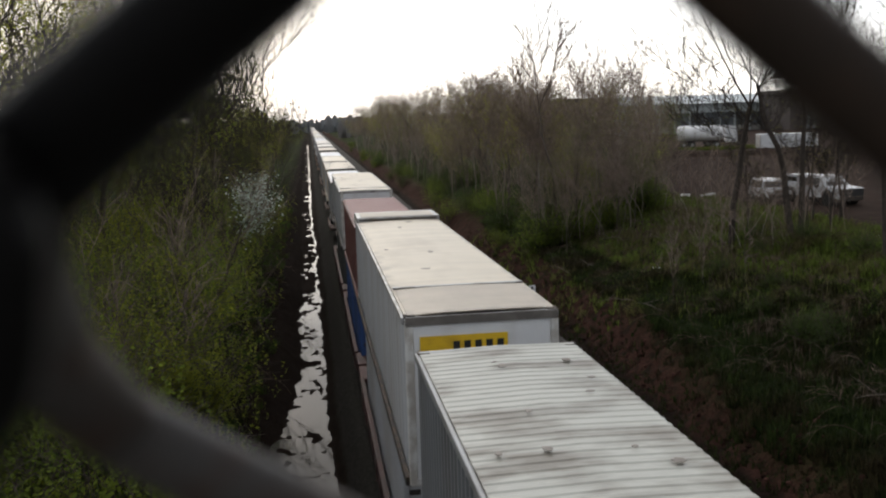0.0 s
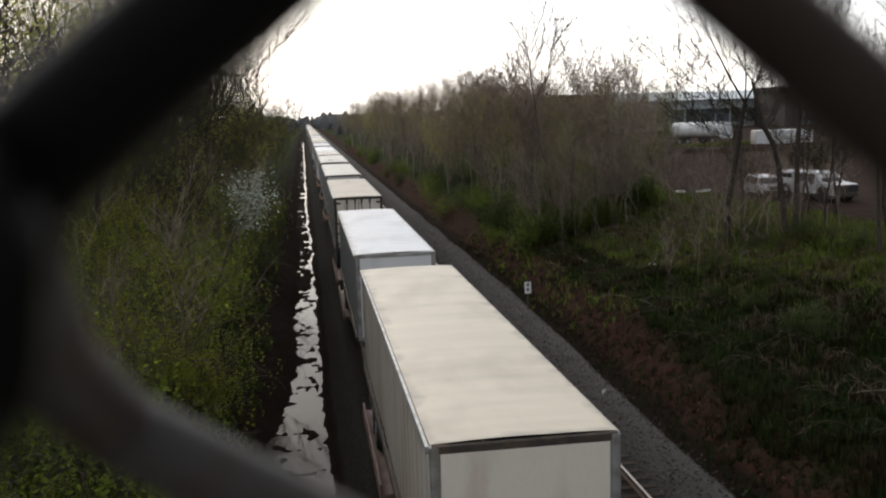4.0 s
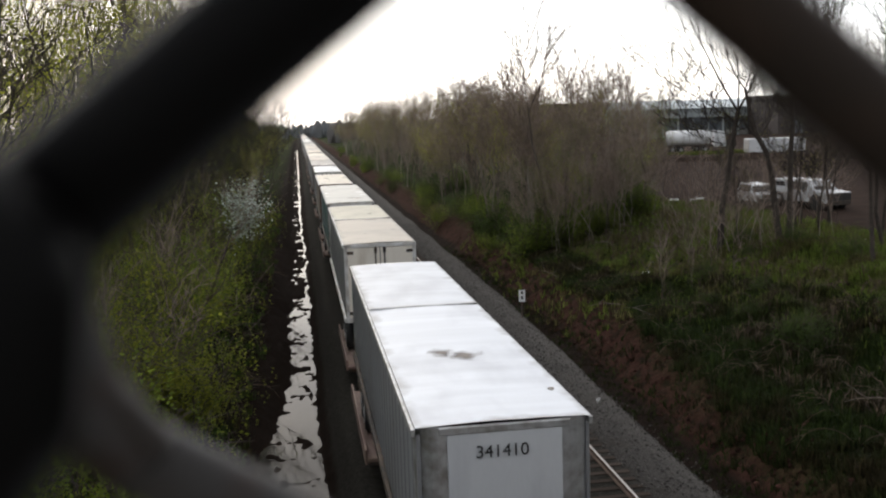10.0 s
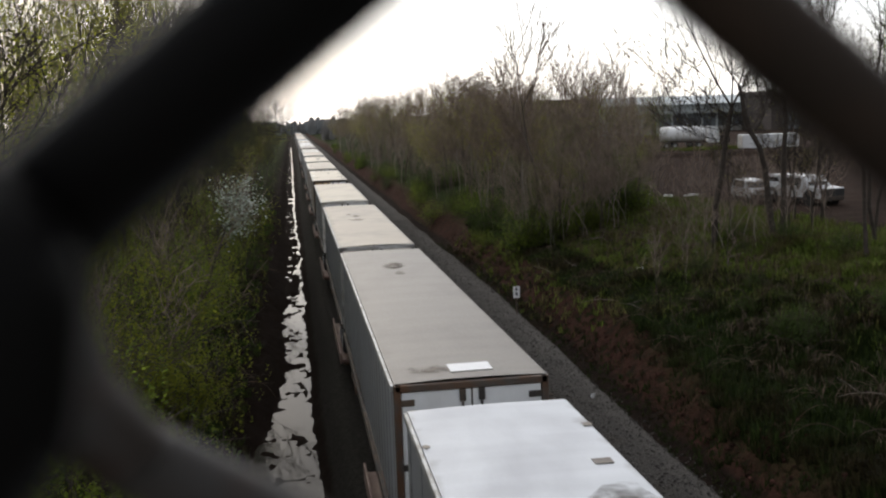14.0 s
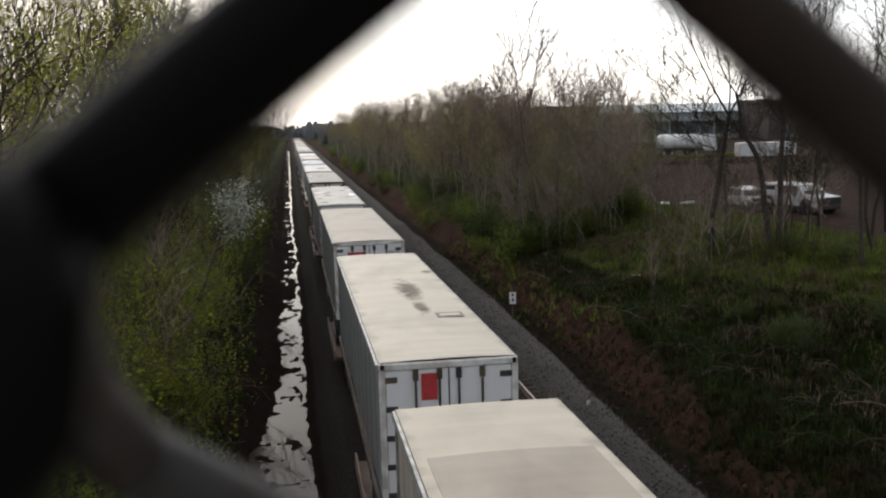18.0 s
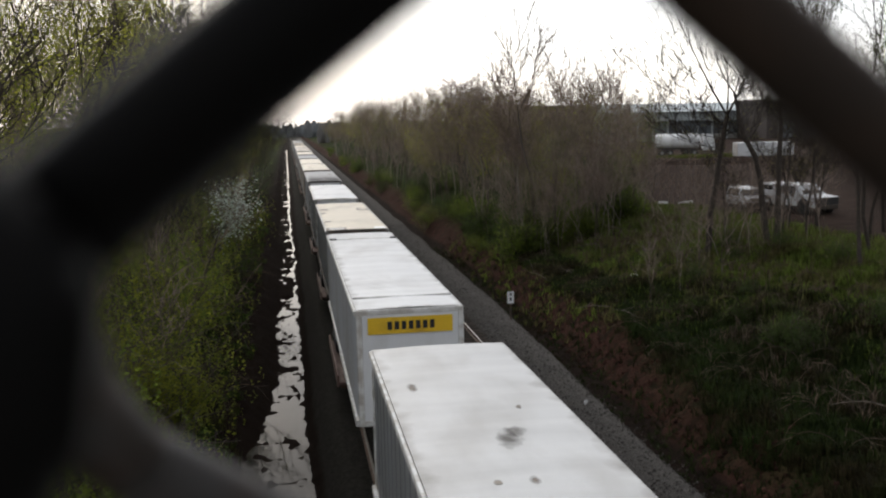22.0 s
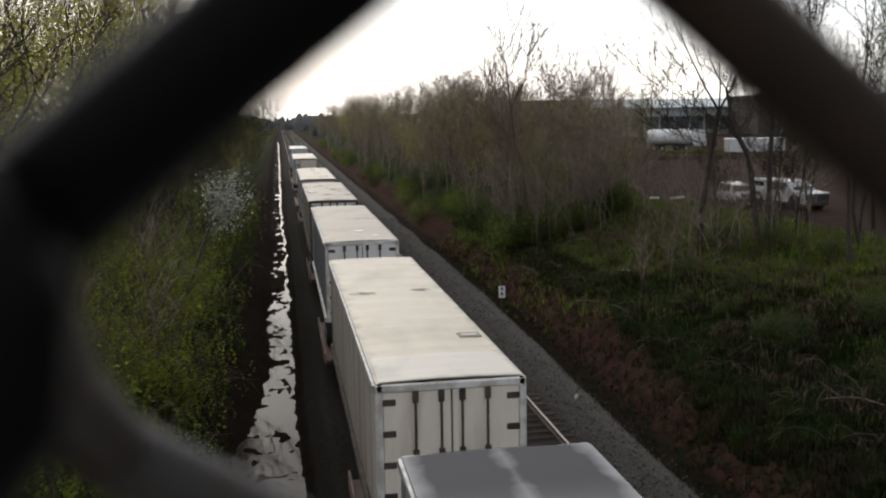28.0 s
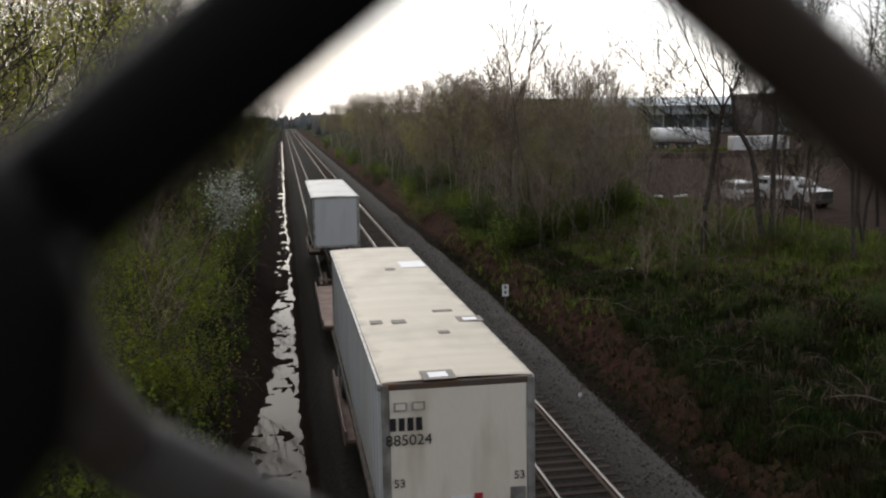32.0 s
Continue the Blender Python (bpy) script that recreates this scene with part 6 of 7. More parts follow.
warehouse()
CARWHITE = mat("white_car_paint", (0.66, 0.67, 0.68), rough=0.25, scale=2, fine=20, var=0.03, bump=0)
GLASS = mat("dark_car_glass", (0.02, 0.022, 0.025), rough=0.08, scale=2, fine=10, var=0.03, bump=0)
LAMP = mat("headlamp_glass", (0.55, 0.55, 0.52), rough=0.15, scale=4, fine=20, bump=0)
TAIL = mat("tail_lamp", (0.30, 0.02, 0.02), rough=0.2, scale=4, fine=20, bump=0)


def prism(profile, half, taper=0.0, split=0.0):
    """A side profile (along, height) drawn out across the width, its upper part drawn in."""
    bm = bmesh.new()
    rows = []
    for s in (-1, 1):
        rows.append([bm.verts.new((px, s * (half - (taper if pz > split else 0.0)), pz)) for px, pz in profile])
    k = len(profile)
    bm.faces.new(rows[0][::-1])
    bm.faces.new(rows[1])
    for i in range(k):
        j = (i + 1) % k
        bm.faces.new((rows[0][i], rows[0][j], rows[1][j], rows[1][i]))
    bmesh.ops.recalc_face_normals(bm, faces=bm.faces)
    bmesh.ops.bevel(bm, geom=list(bm.edges), offset=0.04, segments=2, affect="EDGES")
    return bm


def car(name, label, x, y, turn, kind):
    """Nose towards +x before it is turned."""
    root = thing(name, label, "car", (x, y, ground_z(x, y)), group="vehicles in the yard")
    root.rotation_euler = (0, 0, radians(turn))
    if kind == "suv":
        root.scale = (0.9, 0.9, 0.86)
        prof = [(-2.25, 0.35), (2.25, 0.35), (2.3, 0.75), (1.2, 1.02), (0.55, 1.62), (-1.9, 1.68), (-2.3, 1.05)]
        part("body", prism(prof, 0.9, 0.12, 1.1), CARWHITE, root, smooth=False)
        wins = [(-1.75, -0.95), (-0.85, 0.0), (0.1, 0.7)]
        wb, r = (-1.4, 1.45), 0.34
    elif kind == "pickup":
        prof = [(-2.9, 0.5), (2.8, 0.5), (2.85, 1.15), (1.55, 1.25), (0.95, 1.85), (-0.75, 1.88), (-0.95, 1.25), (-2.9, 1.2)]
        part("body", prism(prof, 0.97, 0.13, 1.3), CARWHITE, root)
        part("bed_cap", prism([(-2.88, 1.2), (-0.98, 1.2), (-0.98, 1.86), (-2.8, 1.84)], 0.95, 0.06, 1.4), CARWHITE, root)
        wins = [(-0.65, 0.1), (0.2, 1.0)]
        wb, r = (-1.8, 1.85), 0.42
    top = 1.62 if kind == "suv" else 1.80
    for s in (-1, 1):
        for a, b in wins:
            bm = boxes((a, -0.012, top - 0.55, b, 0.012, top - 0.05))
            low, half, draw = (1.02, 0.9, 0.12) if kind == "suv" else (1.25, 0.97, 0.13)
            for v in bm.verts:
                v.co.y = s * (half - draw * (v.co.z - low) / 0.6 + 0.02) + v.co.y
            part("side_window", bm, GLASS, root)
        part("headlight", boxes((2.2 if kind == "suv" else 2.78, s * 0.7 - 0.16, 0.72, 2.32 if kind == "suv" else 2.88, s * 0.7 + 0.16, 0.9), bevel=0.02), LAMP, root)
        part("tail_light", boxes((-2.34 if kind == "suv" else -2.94, s * 0.8 - 0.08, 0.85, -2.24 if kind == "suv" else -2.86, s * 0.8 + 0.08, 1.15), bevel=0.02), TAIL, root)
        part("mirror", boxes((0.75, s * 1.02 - 0.1, 1.12, 0.9, s * 1.02 + 0.1, 1.3), bevel=0.03), DARKTRIM, root)
    bm = boxes((0.62 if kind == "suv" else 1.02, -0.70, top - 0.52, 0.66 if kind == "suv" else 1.06, 0.70, top - 0.10))
    for v in bm.verts:
        v.co.x += (top - 0.10 - v.co.z) * 1.05 + 0.03
    part("windscreen", bm, GLASS, root)
    part("bumper", boxes((2.25 if kind == "suv" else 2.8, -0.85, 0.36, 2.4 if kind == "suv" else 2.97, 0.85, 0.66), bevel=0.04), DARKTRIM, root)
    if kind == "suv":
        part("grille", boxes((2.27, -0.5, 0.7, 2.34, 0.5, 1.0), bevel=0.02), DARKTRIM, root)
        part("roof_rack", boxes((-1.7, -0.62, 1.69, 0.3, -0.56, 1.75), (-1.7, 0.56, 1.69, 0.3, 0.62, 1.75)), DARKTRIM, root)
    else:
        part("grille", boxes((2.8, -0.88, 0.62, 2.93, 0.88, 1.12), bevel=0.03), BLACK, root)
        for s in (-1, 1):
            for wx in wb:
                bm = bmesh.new()
                tube(bm, (wx, s * 0.90, 0.5), (wx, s * 0.985, 0.5), 0.56, 0.56, 18)
                part("wheel_arch", bm, BLACK, root)
            part("side_step", boxes((-0.9, s * 0.98 - 0.06, 0.42, 1.2, s * 0.98 + 0.06, 0.52)), DARKTRIM, root)
            part("cap_window", boxes((-2.6, s * 0.945 - 0.012, 1.42, -1.2, s * 0.945 + 0.012, 1.72)), GLASS, root)
    for wx in wb:
        for s in (-0.82, 0.82):
            def tyre():
                bm = bmesh.new()
                tube(bm, (0, -0.12, 0), (0, 0.12, 0), r, r, 20)
                return as_mesh("tyre", bm, RUBBER, False)

            def rim():
                bm = bmesh.new()
                tube(bm, (0, -0.13, 0), (0, 0.13, 0), r * 0.6, r * 0.6, 12)
                return as_mesh("rim", bm, RIM)
            ty = part("tyre", cached(("cartyre", r), tyre), None, root)
            ty.location = (wx, s * 1.02, r)
            part("rim", cached(("carrim", r), rim), None, ty)


car("estate_car", "white estate car parked on bare earth", 31.1, 62.0, -98, "suv")
car("pickup_truck", "white crew-cab pickup with a capped bed and dark front", 33.0, 58.8, -80, "pickup")


def wheel_like(root, wx, s, r):
    bm = bmesh.new()
    tube(bm, (0, -0.12, 0), (0, 0.12, 0), r, r, 18)
    ty = part("tyre", bm, RUBBER, root)
    ty.location = (wx, s, r)
    bm = bmesh.new()
    tube(bm, (0, -0.13, 0), (0, 0.13, 0), r * 0.55, r * 0.55, 10)
    part("rim", bm, RIM, ty)
    return ty


def tank_trailer(x, y, turn):
    root = thing("tank_trailer", "white cylindrical tank trailer parked in the yard", "tank trailer", (x, y, ground_z(x, y)), group="vehicles in the yard")
    root.rotation_euler = (0, 0, radians(turn))
    bm = bmesh.new()
    tube(bm, (-4.6, 0, 2.35), (1.9, 0, 2.35), 1.15, 1.15, 24)
    tube(bm, (-4.9, 0, 2.35), (-4.6, 0, 2.35), 0.8, 1.15, 24)
    tube(bm, (1.9, 0, 2.35), (2.2, 0, 2.35), 1.15, 0.8, 24)
    part("tank", bm, PATCHWHITE, root, smooth=True)
    for k in range(4):
        bm = bmesh.new()
        xx = -3.9 + k * 1.8
        tube(bm, (xx - 0.05, 0, 2.35), (xx + 0.05, 0, 2.35), 1.19, 1.19, 24)
        part("tank_band", bm, WHITETRIM, root)
    part("chassis", boxes((-4.6, -0.5, 0.95, 2.4, 0.5, 1.2)), DARKTRIM, root)
    part("fender", boxes((-4.4, -1.2, 1.05, -1.8, 1.2, 1.15)), DARKTRIM, root)
    part("ladder", boxes((-4.98, -0.25, 1.2, -4.92, 0.25, 3.4)), GREYTRIM, root)
    for wx in (-3.9, -2.6, 1.2):
        for s in (-1.05, 1.05):
            wheel_like(root, wx, s, 0.5)


def lorry(x, y, turn):
    root = thing("lorry", "white tractor unit standing before the warehouse", "truck", (x, y, ground_z(x, y)), group="vehicles in the yard")
    root.rotation_euler = (0, 0, radians(turn))
    part("cab", prism([(-0.6, 0.7), (1.2, 0.7), (1.2, 1.9), (0.9, 3.2), (-0.6, 3.4)], 1.15, 0.08, 2.0), CARWHITE, root)
    part("bonnet", prism([(1.2, 0.7), (2.9, 0.7), (2.95, 1.6), (1.2, 1.9)], 0.9, 0.06, 1.4), DARKTRIM, root)
    part("windscreen", boxes((1.0, -0.95, 2.05, 1.1, 0.95, 2.9)), GLASS, root)
    part("frame_rail", boxes((-4.0, -0.45, 0.7, 1.0, 0.45, 0.95)), DARKTRIM, root)
    for wx in (-3.4, -2.1, 2.1):
        for s in (-1.0, 1.0):
            wheel_like(root, wx, s, 0.5)


tank_trailer(62.9, 146.5, -14)
lorry(67.0, 148.0, -14)


def parked_box(x, y, turn):
    root = thing("parked_trailer", "white box trailer parked in the yard", "trailer", (x, y, ground_z(x, y)), group="vehicles in the yard")
    root.rotation_euler = (0, 0, radians(turn))
    part("body", boxes((-3.7, -1.2, 0.8, 3.7, 1.2, 2.6), bevel=0.03), CARWHITE, root)
    part("door_frame", boxes((-3.76, -1.1, 0.9, -3.7, 1.1, 2.5)), GREYTRIM, root)
    part("chassis", boxes((-3.6, -0.5, 0.55, 3.6, 0.5, 0.8)), DARKTRIM, root)
    part("landing_leg", boxes((3.0, -0.8, 0.0, 3.15, -0.65, 0.8)), DARKTRIM, root)
    part("landing_leg", boxes((3.0, 0.65, 0.0, 3.15, 0.8, 0.8)), DARKTRIM, root)
    for wx in (-2.9, -1.9):
        for s in (-1.05, 1.05):
            wheel_like(root, wx, s, 0.42)


parked_box(62.9, 121.0, -10)

tufts("yard_grass", "strip of green grass beside the parked tank trailer", 1500, lambda r: (56 + 16 * r.random(), 136 + 6 * r.random()), 0.5, SUNGRASS, 8)
rv, rf = [], []
rnd = random.Random(47)
for k in range(46):
    x = 40 + k * 1.15
    y = 124 - 0.42 * (x - 44)
    h = 0.55 + 0.5 * rnd.random()
    for off, z in ((-1.6, -0.1), (-0.7, 0.75 * h), (0.2, h), (1.4, -0.1)):
        rv.append((x + rnd.gauss(0, 0.12), y + off + rnd.gauss(0, 0.15), ground_z(x, y) + z))
    if k:
        b = 4 * k
        rf += [(b - 4 + i, b + i, b + 1 + i, b - 3 + i) for i in range(3)]
BERM = mat("dark_spoil_bank", (0.030, 0.021, 0.017), rough=0.97, scale=0.8, fine=9, bump=0.6, dist=0.05, other=(0.050, 0.036, 0.028), spec=0.02)
setting("spoil_bank", "low bank of dark spoil across the yard", "soil", mesh_of("spoil_bank", rv, rf, BERM, smooth=True))

# a wire fence with posts and a rail across the yard
yard = thing("yard_fence", "low post-and-rail fence across the yard", "fence", (0, 0, 0))
for k in range(22):
    x = 40.0 + k * 1.6
    y = 112.0 - 0.5 * (x - 44)
    z = ground_z(x, y)
    part("post", boxes((x - 0.05, y - 0.05, z - 0.3, x + 0.05, y + 0.05, z + 1.1)), STEEL, yard)
    if k:
        bm = bmesh.new()
        for h in (0.5, 1.0):
            tube(bm, (x0, y0, z0 + h), (x, y, z + h), 0.03, 0.03, 6)
            if h == 0.5:
                part("rail", bm, STEEL, yard)
                bm = bmesh.new()
        part("rail", bm, STEEL, yard)
    x0, y0, z0 = x, y, z
# pale scraps of rubbish on the slope and at the edge of the lot
rnd = random.Random(41)
for x, y, sx, sy in ((26.4, 42.0, 0.55, 0.22), (27.4, 68.0, 0.8, 0.2), (29.0, 67.5, 0.5, 0.2), (17.6, 47.5, 0.22, 0.16), (26.6, 71.0, 0.5, 0.4), (9.6, 30.5, 0.06, 0.05)):
    bm = boxes((-sx, -sy, 0.0, sx, sy, 0.16), bevel=0.05)
    for v in bm.verts:
        v.co += Vector((rnd.gauss(0, 0.03), rnd.gauss(0, 0.03), rnd.gauss(0, 0.02)))
    o = part("litter", bm, PATCHWHITE, None)
    tagged(o, label="crumpled white scrap of rubbish on the ground", category="litter", group="litter")
    o.location, o.rotation_euler = (x, y, ground_z(x, y) + 0.02), (0.1, 0.1, rnd.uniform(0, 3))

# ---- far woods closing the view ----
# pale blue-grey: the haze of distance is mixed into the base colour
HAZEWOOD = mat("far_woods", (0.20, 0.22, 0.23), rough=0.95, scale=0.03, fine=0.4, bump=0.6, dist=1.0, other=(0.19, 0.18, 0.17), spec=0.02)


def far_ridge(name, y, x0, x1, base, height, seed, size=1.0):
    """A distant belt of woods: crowns of uneven height, several rows deep, one mesh."""
    rnd = random.Random(seed)
    v, f = [], []
    x = x0
    while x < x1:
        r = rnd.uniform(3.0, 6.5) * size
        h = height * rnd.uniform(0.7, 1.15)
        yy = y + rnd.uniform(-12, 12)
        b = len(v)
        for (rr, z) in ((0.75, 0.0), (1.0, 0.45), (0.85, 0.75), (0.45, 0.95)):
            for i in range(8):
                a = i * math.pi / 4 + rnd.uniform(-0.2, 0.2)
                q = r * rr * rnd.uniform(0.75, 1.2)
                v.append((x + q * math.cos(a), yy + q * math.sin(a), base + h * z * rnd.uniform(0.94, 1.06)))
        v.append((x, yy, base + h))
        for ring in range(3):
            f += [(b + ring * 8 + i, b + ring * 8 + (i + 1) % 8, b + ring * 8 + 8 + (i + 1) % 8, b + ring * 8 + 8 + i) for i in range(8)]
        f += [(b + 24 + i, b + 24 + (i + 1) % 8, b + 32) for i in range(8)]
        x += r * rnd.uniform(0.45, 0.8)
    return tagged(new(name, mesh_of(name, v, f, HAZEWOOD)), label="distant belt of spring woods, coloured pale as if hazy", category="woods", kind="stuff")


far_ridge("far_woods", 940, -420, 520, -2, 13, 1, 0.5)
far_ridge("far_woods", 700, 14, 420, 1.5, 11, 2, 0.5)
far_ridge("far_woods", 460, 15, 90, 1.5, 9.0, 3, 0.4)
far_ridge("far_woods", 640, -300, -7, 1.0, 9.5, 4, 0.45)
far_ridge("far_woods", 420, -160, -9, 1.0, 9.0, 5, 0.4)
far_ridge("far_woods", 330, 84, 420, 2.5, 8.0, 6)

# ---- patches, stains and hatches on the roofs ----
ROOT = dict(UNITS)
TOPS = {k: max(v.co.z for v in next(c for c in r.children if c.name.startswith("roof")).data.vertices) - 0.03 for k, r in ROOT.items()}
for key, s0, top in (("B", 15.4, 6.15), ("D", 47.9, 5.9)):
    ROOT[key] = next(o for o, s in MOVERS if o.name.startswith("shipping_container") and abs(s - s0) < 0.01)
    TOPS[key] = top
MARK_NO = [0]


def on(key, what, x, y, sx, sy):
    """One mark on a roof: p a fresh plate, f a plate in a dark rim, o a dark outlined repair, b a dark patch, d a dark spot, s a stain."""
    MARK_NO[0] += 1
    root, top = ROOT[key], TOPS[key]
    w = 2.59
    z = roof_height(w, x, top)
    sx, sy = max(sx, 0.10), max(sy, 0.10)
    box4 = (x - sx / 2, y - sy / 2, x + sx / 2, y + sy / 2)
    if what == "p":
        plate(root, *box4, z, PATCHWHITE)
    elif what == "f":
        plate(root, *box4, z + 0.002, PATCHWHITE, frame_of=PATCHDARK)
    elif what == "o":
        o = plate(root, *box4, z, PATCHDARK, name="repair_outline")
        part("repair_sheet", boxes((box4[0] + 0.07, box4[1] + 0.12, z - 0.003, box4[2] - 0.07, box4[3] - 0.12, z + 0.01)), ROOF["cream"], o)
    elif what == "b":
        plate(root, *box4, z, PATCHDARK)
    else:
        small = max(sx, sy) < 0.3
        coat = (PATCHDARK if small else SOFTDARK) if what == "d" else (STAIN if small else SOFTSTAIN)
        grown = 0.5 if small else 0.8
        blotch(root, x, y, z, sx * grown, sy * grown, coat, MARK_NO[0], name="roof_patch" if small else "roof_stain", ragged=0.38)


on("F", "b", -0.89, 11.57, 0.66, 0.90)
on("F", "b", -0.88, 7.88, 0.68, 0.62)
on("F", "b", -1.03, 4.32, 0.38, 0.38)
on("F", "b", -0.52, 13.28, 0.52, 0.66)
on("F", "o", 0.90, 7.71, 0.64, 1.22)
on("F", "b", 0.88, 10.98, 0.28, 0.46)
on("F", "b", 0.97, 4.16, 0.44, 0.46)
on("F", "b", 0.81, 3.34, 0.50, 0.48)
on("F", "b", 0.89, 1.13, 0.66, 0.58)
on("E", "s", -0.05, 8.62, 0.42, 0.64)
on("E", "s", -0.60, 9.38, 0.44, 0.54)
on("E", "o", 0.86, 3.02, 0.42, 0.88)
on("E", "d", -0.46, 13.49, 0.06, 0.14)
on("E", "d", 0.47, 13.36, 0.10, 0.18)
on("E", "d", -0.67, 12.71, 0.06, 0.10)
on("D", "f", -1.07, 11.39, 0.30, 0.30)
on("D", "s", -0.73, 9.73, 0.26, 0.56)
on("K", "d", -0.84, 5.64, 0.22, 0.52)
on("K", "d", -0.29, 5.16, 0.38, 0.60)
on("K", "d", 0.34, 5.42, 0.46, 0.52)
on("K", "d", -0.29, 3.92, 0.44, 1.98)
on("K", "d", -0.47, 6.15, 0.22, 0.56)
on("K", "d", -0.44, 13.51, 0.12, 0.18)
on("K", "d", -0.26, 13.24, 0.14, 0.10)
on("K", "d", -0.35, 12.84, 0.12, 0.16)
on("K", "d", -0.31, 12.30, 0.12, 0.16)
on("K", "d", 0.06, 11.99, 0.28, 0.30)
on("K", "d", -0.92, 12.14, 0.12, 0.16)
on("K", "d", -1.07, 14.74, 0.10, 0.14)
on("K", "s", 0.32, 12.05, 0.10, 0.10)
on("J", "d", 0.18, 7.15, 0.12, 0.84)
on("J", "d", 0.28, 5.05, 0.18, 0.30)
on("M", "s", 0.70, 9.95, 0.92, 1.18)
on("M", "s", -0.54, 7.13, 0.68, 1.10)
on("M", "s", -0.24, 5.46, 0.52, 0.42)
on("L", "s", 0.10, 3.10, 2.30, 0.30)
on("L", "s", -0.30, 5.20, 1.70, 0.26)
on("L", "s", 0.20, 7.00, 2.20, 0.30)
on("L", "s", -0.50, 1.90, 1.30, 0.30)
on("L", "d", 0.60, 14.41, 0.08, 0.12)
on("N", "s", 0.08, 3.90, 0.60, 0.66)
on("N", "d", 1.07, 1.47, 0.12, 0.20)
on("N", "s", -0.29, 4.23, 0.40, 0.60)
on("O", "d", 0.49, 11.38, 0.20, 0.44)
on("O", "d", 0.88, 4.11, 0.12, 0.18)
on("O", "s", -0.32, 2.98, 0.10, 0.16)
on("O", "s", 0.29, 8.41, 0.68, 0.44)
on("P", "p", -1.11, 7.84, 0.22, 0.52)
on("P", "p", -1.13, 5.53, 0.18, 0.34)
on("P", "p", 1.00, 7.88, 0.44, 0.60)
on("P", "p", 1.03, 5.60, 0.36, 0.40)
on("P", "o", 0.14, 2.97, 0.28, 0.14)
on("P", "o", 0.60, 2.86, 0.36, 0.12)
on("P", "o", 1.08, 10.90, 0.24, 0.38)
on("P", "p", -0.96, 15.39, 0.26, 0.36)
on("Q", "s", -0.46, 8.02, 0.54, 1.04)
on("Q", "s", -0.92, 1.18, 0.50, 0.68)
on("Q", "s", 1.02, 8.22, 0.40, 0.88)
on("R", "d", 0.81, 9.69, 0.74, 1.46)
on("R", "s", -0.05, 4.19, 0.94, 0.42)
on("R", "b", 0.91, 11.25, 0.24, 0.18)
on("R", "b", 1.16, 12.71, 0.12, 0.14)
on("R", "s", -1.16, 12.34, 0.12, 0.18)
on("Q", "d", -0.39, 10.42, 0.16, 0.34)
on("Q", "d", 0.60, 6.46, 0.06, 0.12)
on("Q", "s", -1.03, 7.97, 0.38, 0.28)
on("Q", "s", -0.35, 6.27, 0.06, 0.54)
on("S", "s", 0.12, 12.73, 0.46, 1.12)
on("S", "s", 0.07, 11.23, 0.30, 0.52)
on("S", "p", 0.09, 0.67, 0.72, 0.50)
on("S", "s", 0.03, 12.77, 0.48, 1.30)
on("S", "s", -0.60, 0.68, 0.94, 0.38)
on("T", "d", -0.02, 10.48, 0.32, 0.86)
on("T", "s", -0.05, 8.79, 0.68, 0.64)
on("T", "d", -0.33, 11.40, 0.26, 0.60)
on("W", "s", 0.20, 10.09, 0.20, 0.74)
on("W", "s", -0.89, 4.18, 0.66, 0.40)
on("W", "s", 0.92, 4.17, 0.60, 0.58)
on("W", "s", 0.97, 1.18, 0.50, 0.76)
on("W", "s", -1.06, 7.44, 0.32, 0.44)
on("W", "s", 0.20, 9.71, 0.26, 0.62)
on("W", "p", -1.09, 7.47, 0.26, 0.36)
on("W", "s", -0.86, 12.03, 0.16, 0.24)
on("W", "s", 1.06, 9.26, 0.32, 0.32)
on("X", "p", -0.93, 2.14, 0.58, 0.82)
on("Y", "s", 0.13, 7.40, 0.66, 2.74)
on("Y", "s", 0.18, 4.99, 0.38, 1.62)
on("Y", "o", 0.69, 4.01, 0.60, 0.52)
on("Y", "s", 1.06, 10.56, 0.32, 0.54)
on("AA", "d", -0.54, 9.59, 0.70, 1.10)
on("AA", "d", 0.91, 5.85, 0.62, 0.90)
on("AA", "d", -0.90, 1.82, 0.64, 1.00)
on("AA", "d", 0.75, 11.41, 0.58, 0.96)
on("AA", "p", -0.85, 10.01, 0.74, 1.24)
on("AA", "p", 1.02, 12.00, 0.40, 0.74)
on("AA", "p", 1.02, 7.40, 0.38, 2.30)
on("AA", "p", 1.12, 5.63, 0.20, 0.30)
on("AA", "p", 1.05, 4.58, 0.34, 0.38)
on("AA", "b", -1.04, 11.77, 0.34, 0.46)
on("AA", "b", -1.05, 4.75, 0.34, 0.38)
on("AA", "d", 1.12, 9.82, 0.20, 0.30)
on("AA", "b", 1.07, 13.43, 0.30, 0.48)
on("AA", "s", -0.52, 7.07, 0.50, 0.86)
on("AA", "s", 0.51, 5.35, 0.60, 0.46)
on("AA", "d", -1.10, 13.04, 0.24, 0.34)
on("AB", "d", -0.06, 12.40, 0.30, 0.62)
on("AB", "s", -0.27, 9.09, 0.52, 1.04)
on("AB", "p", -1.09, 8.70, 0.26, 0.40)
on("AB", "d", -1.08, 5.81, 0.28, 0.52)
on("AB", "s", -0.73, 12.12, 0.20, 0.26)
on("AB", "s", -0.62, 8.29, 0.46, 0.22)
on("AC", "s", 0.44, 6.33, 1.26, 3.44)
on("AC", "d", 0.06, 10.18, 0.30, 0.68)
on("AC", "d", 0.17, 10.50, 0.34, 0.42)
on("AC", "d", 0.55, 11.67, 0.08, 0.18)
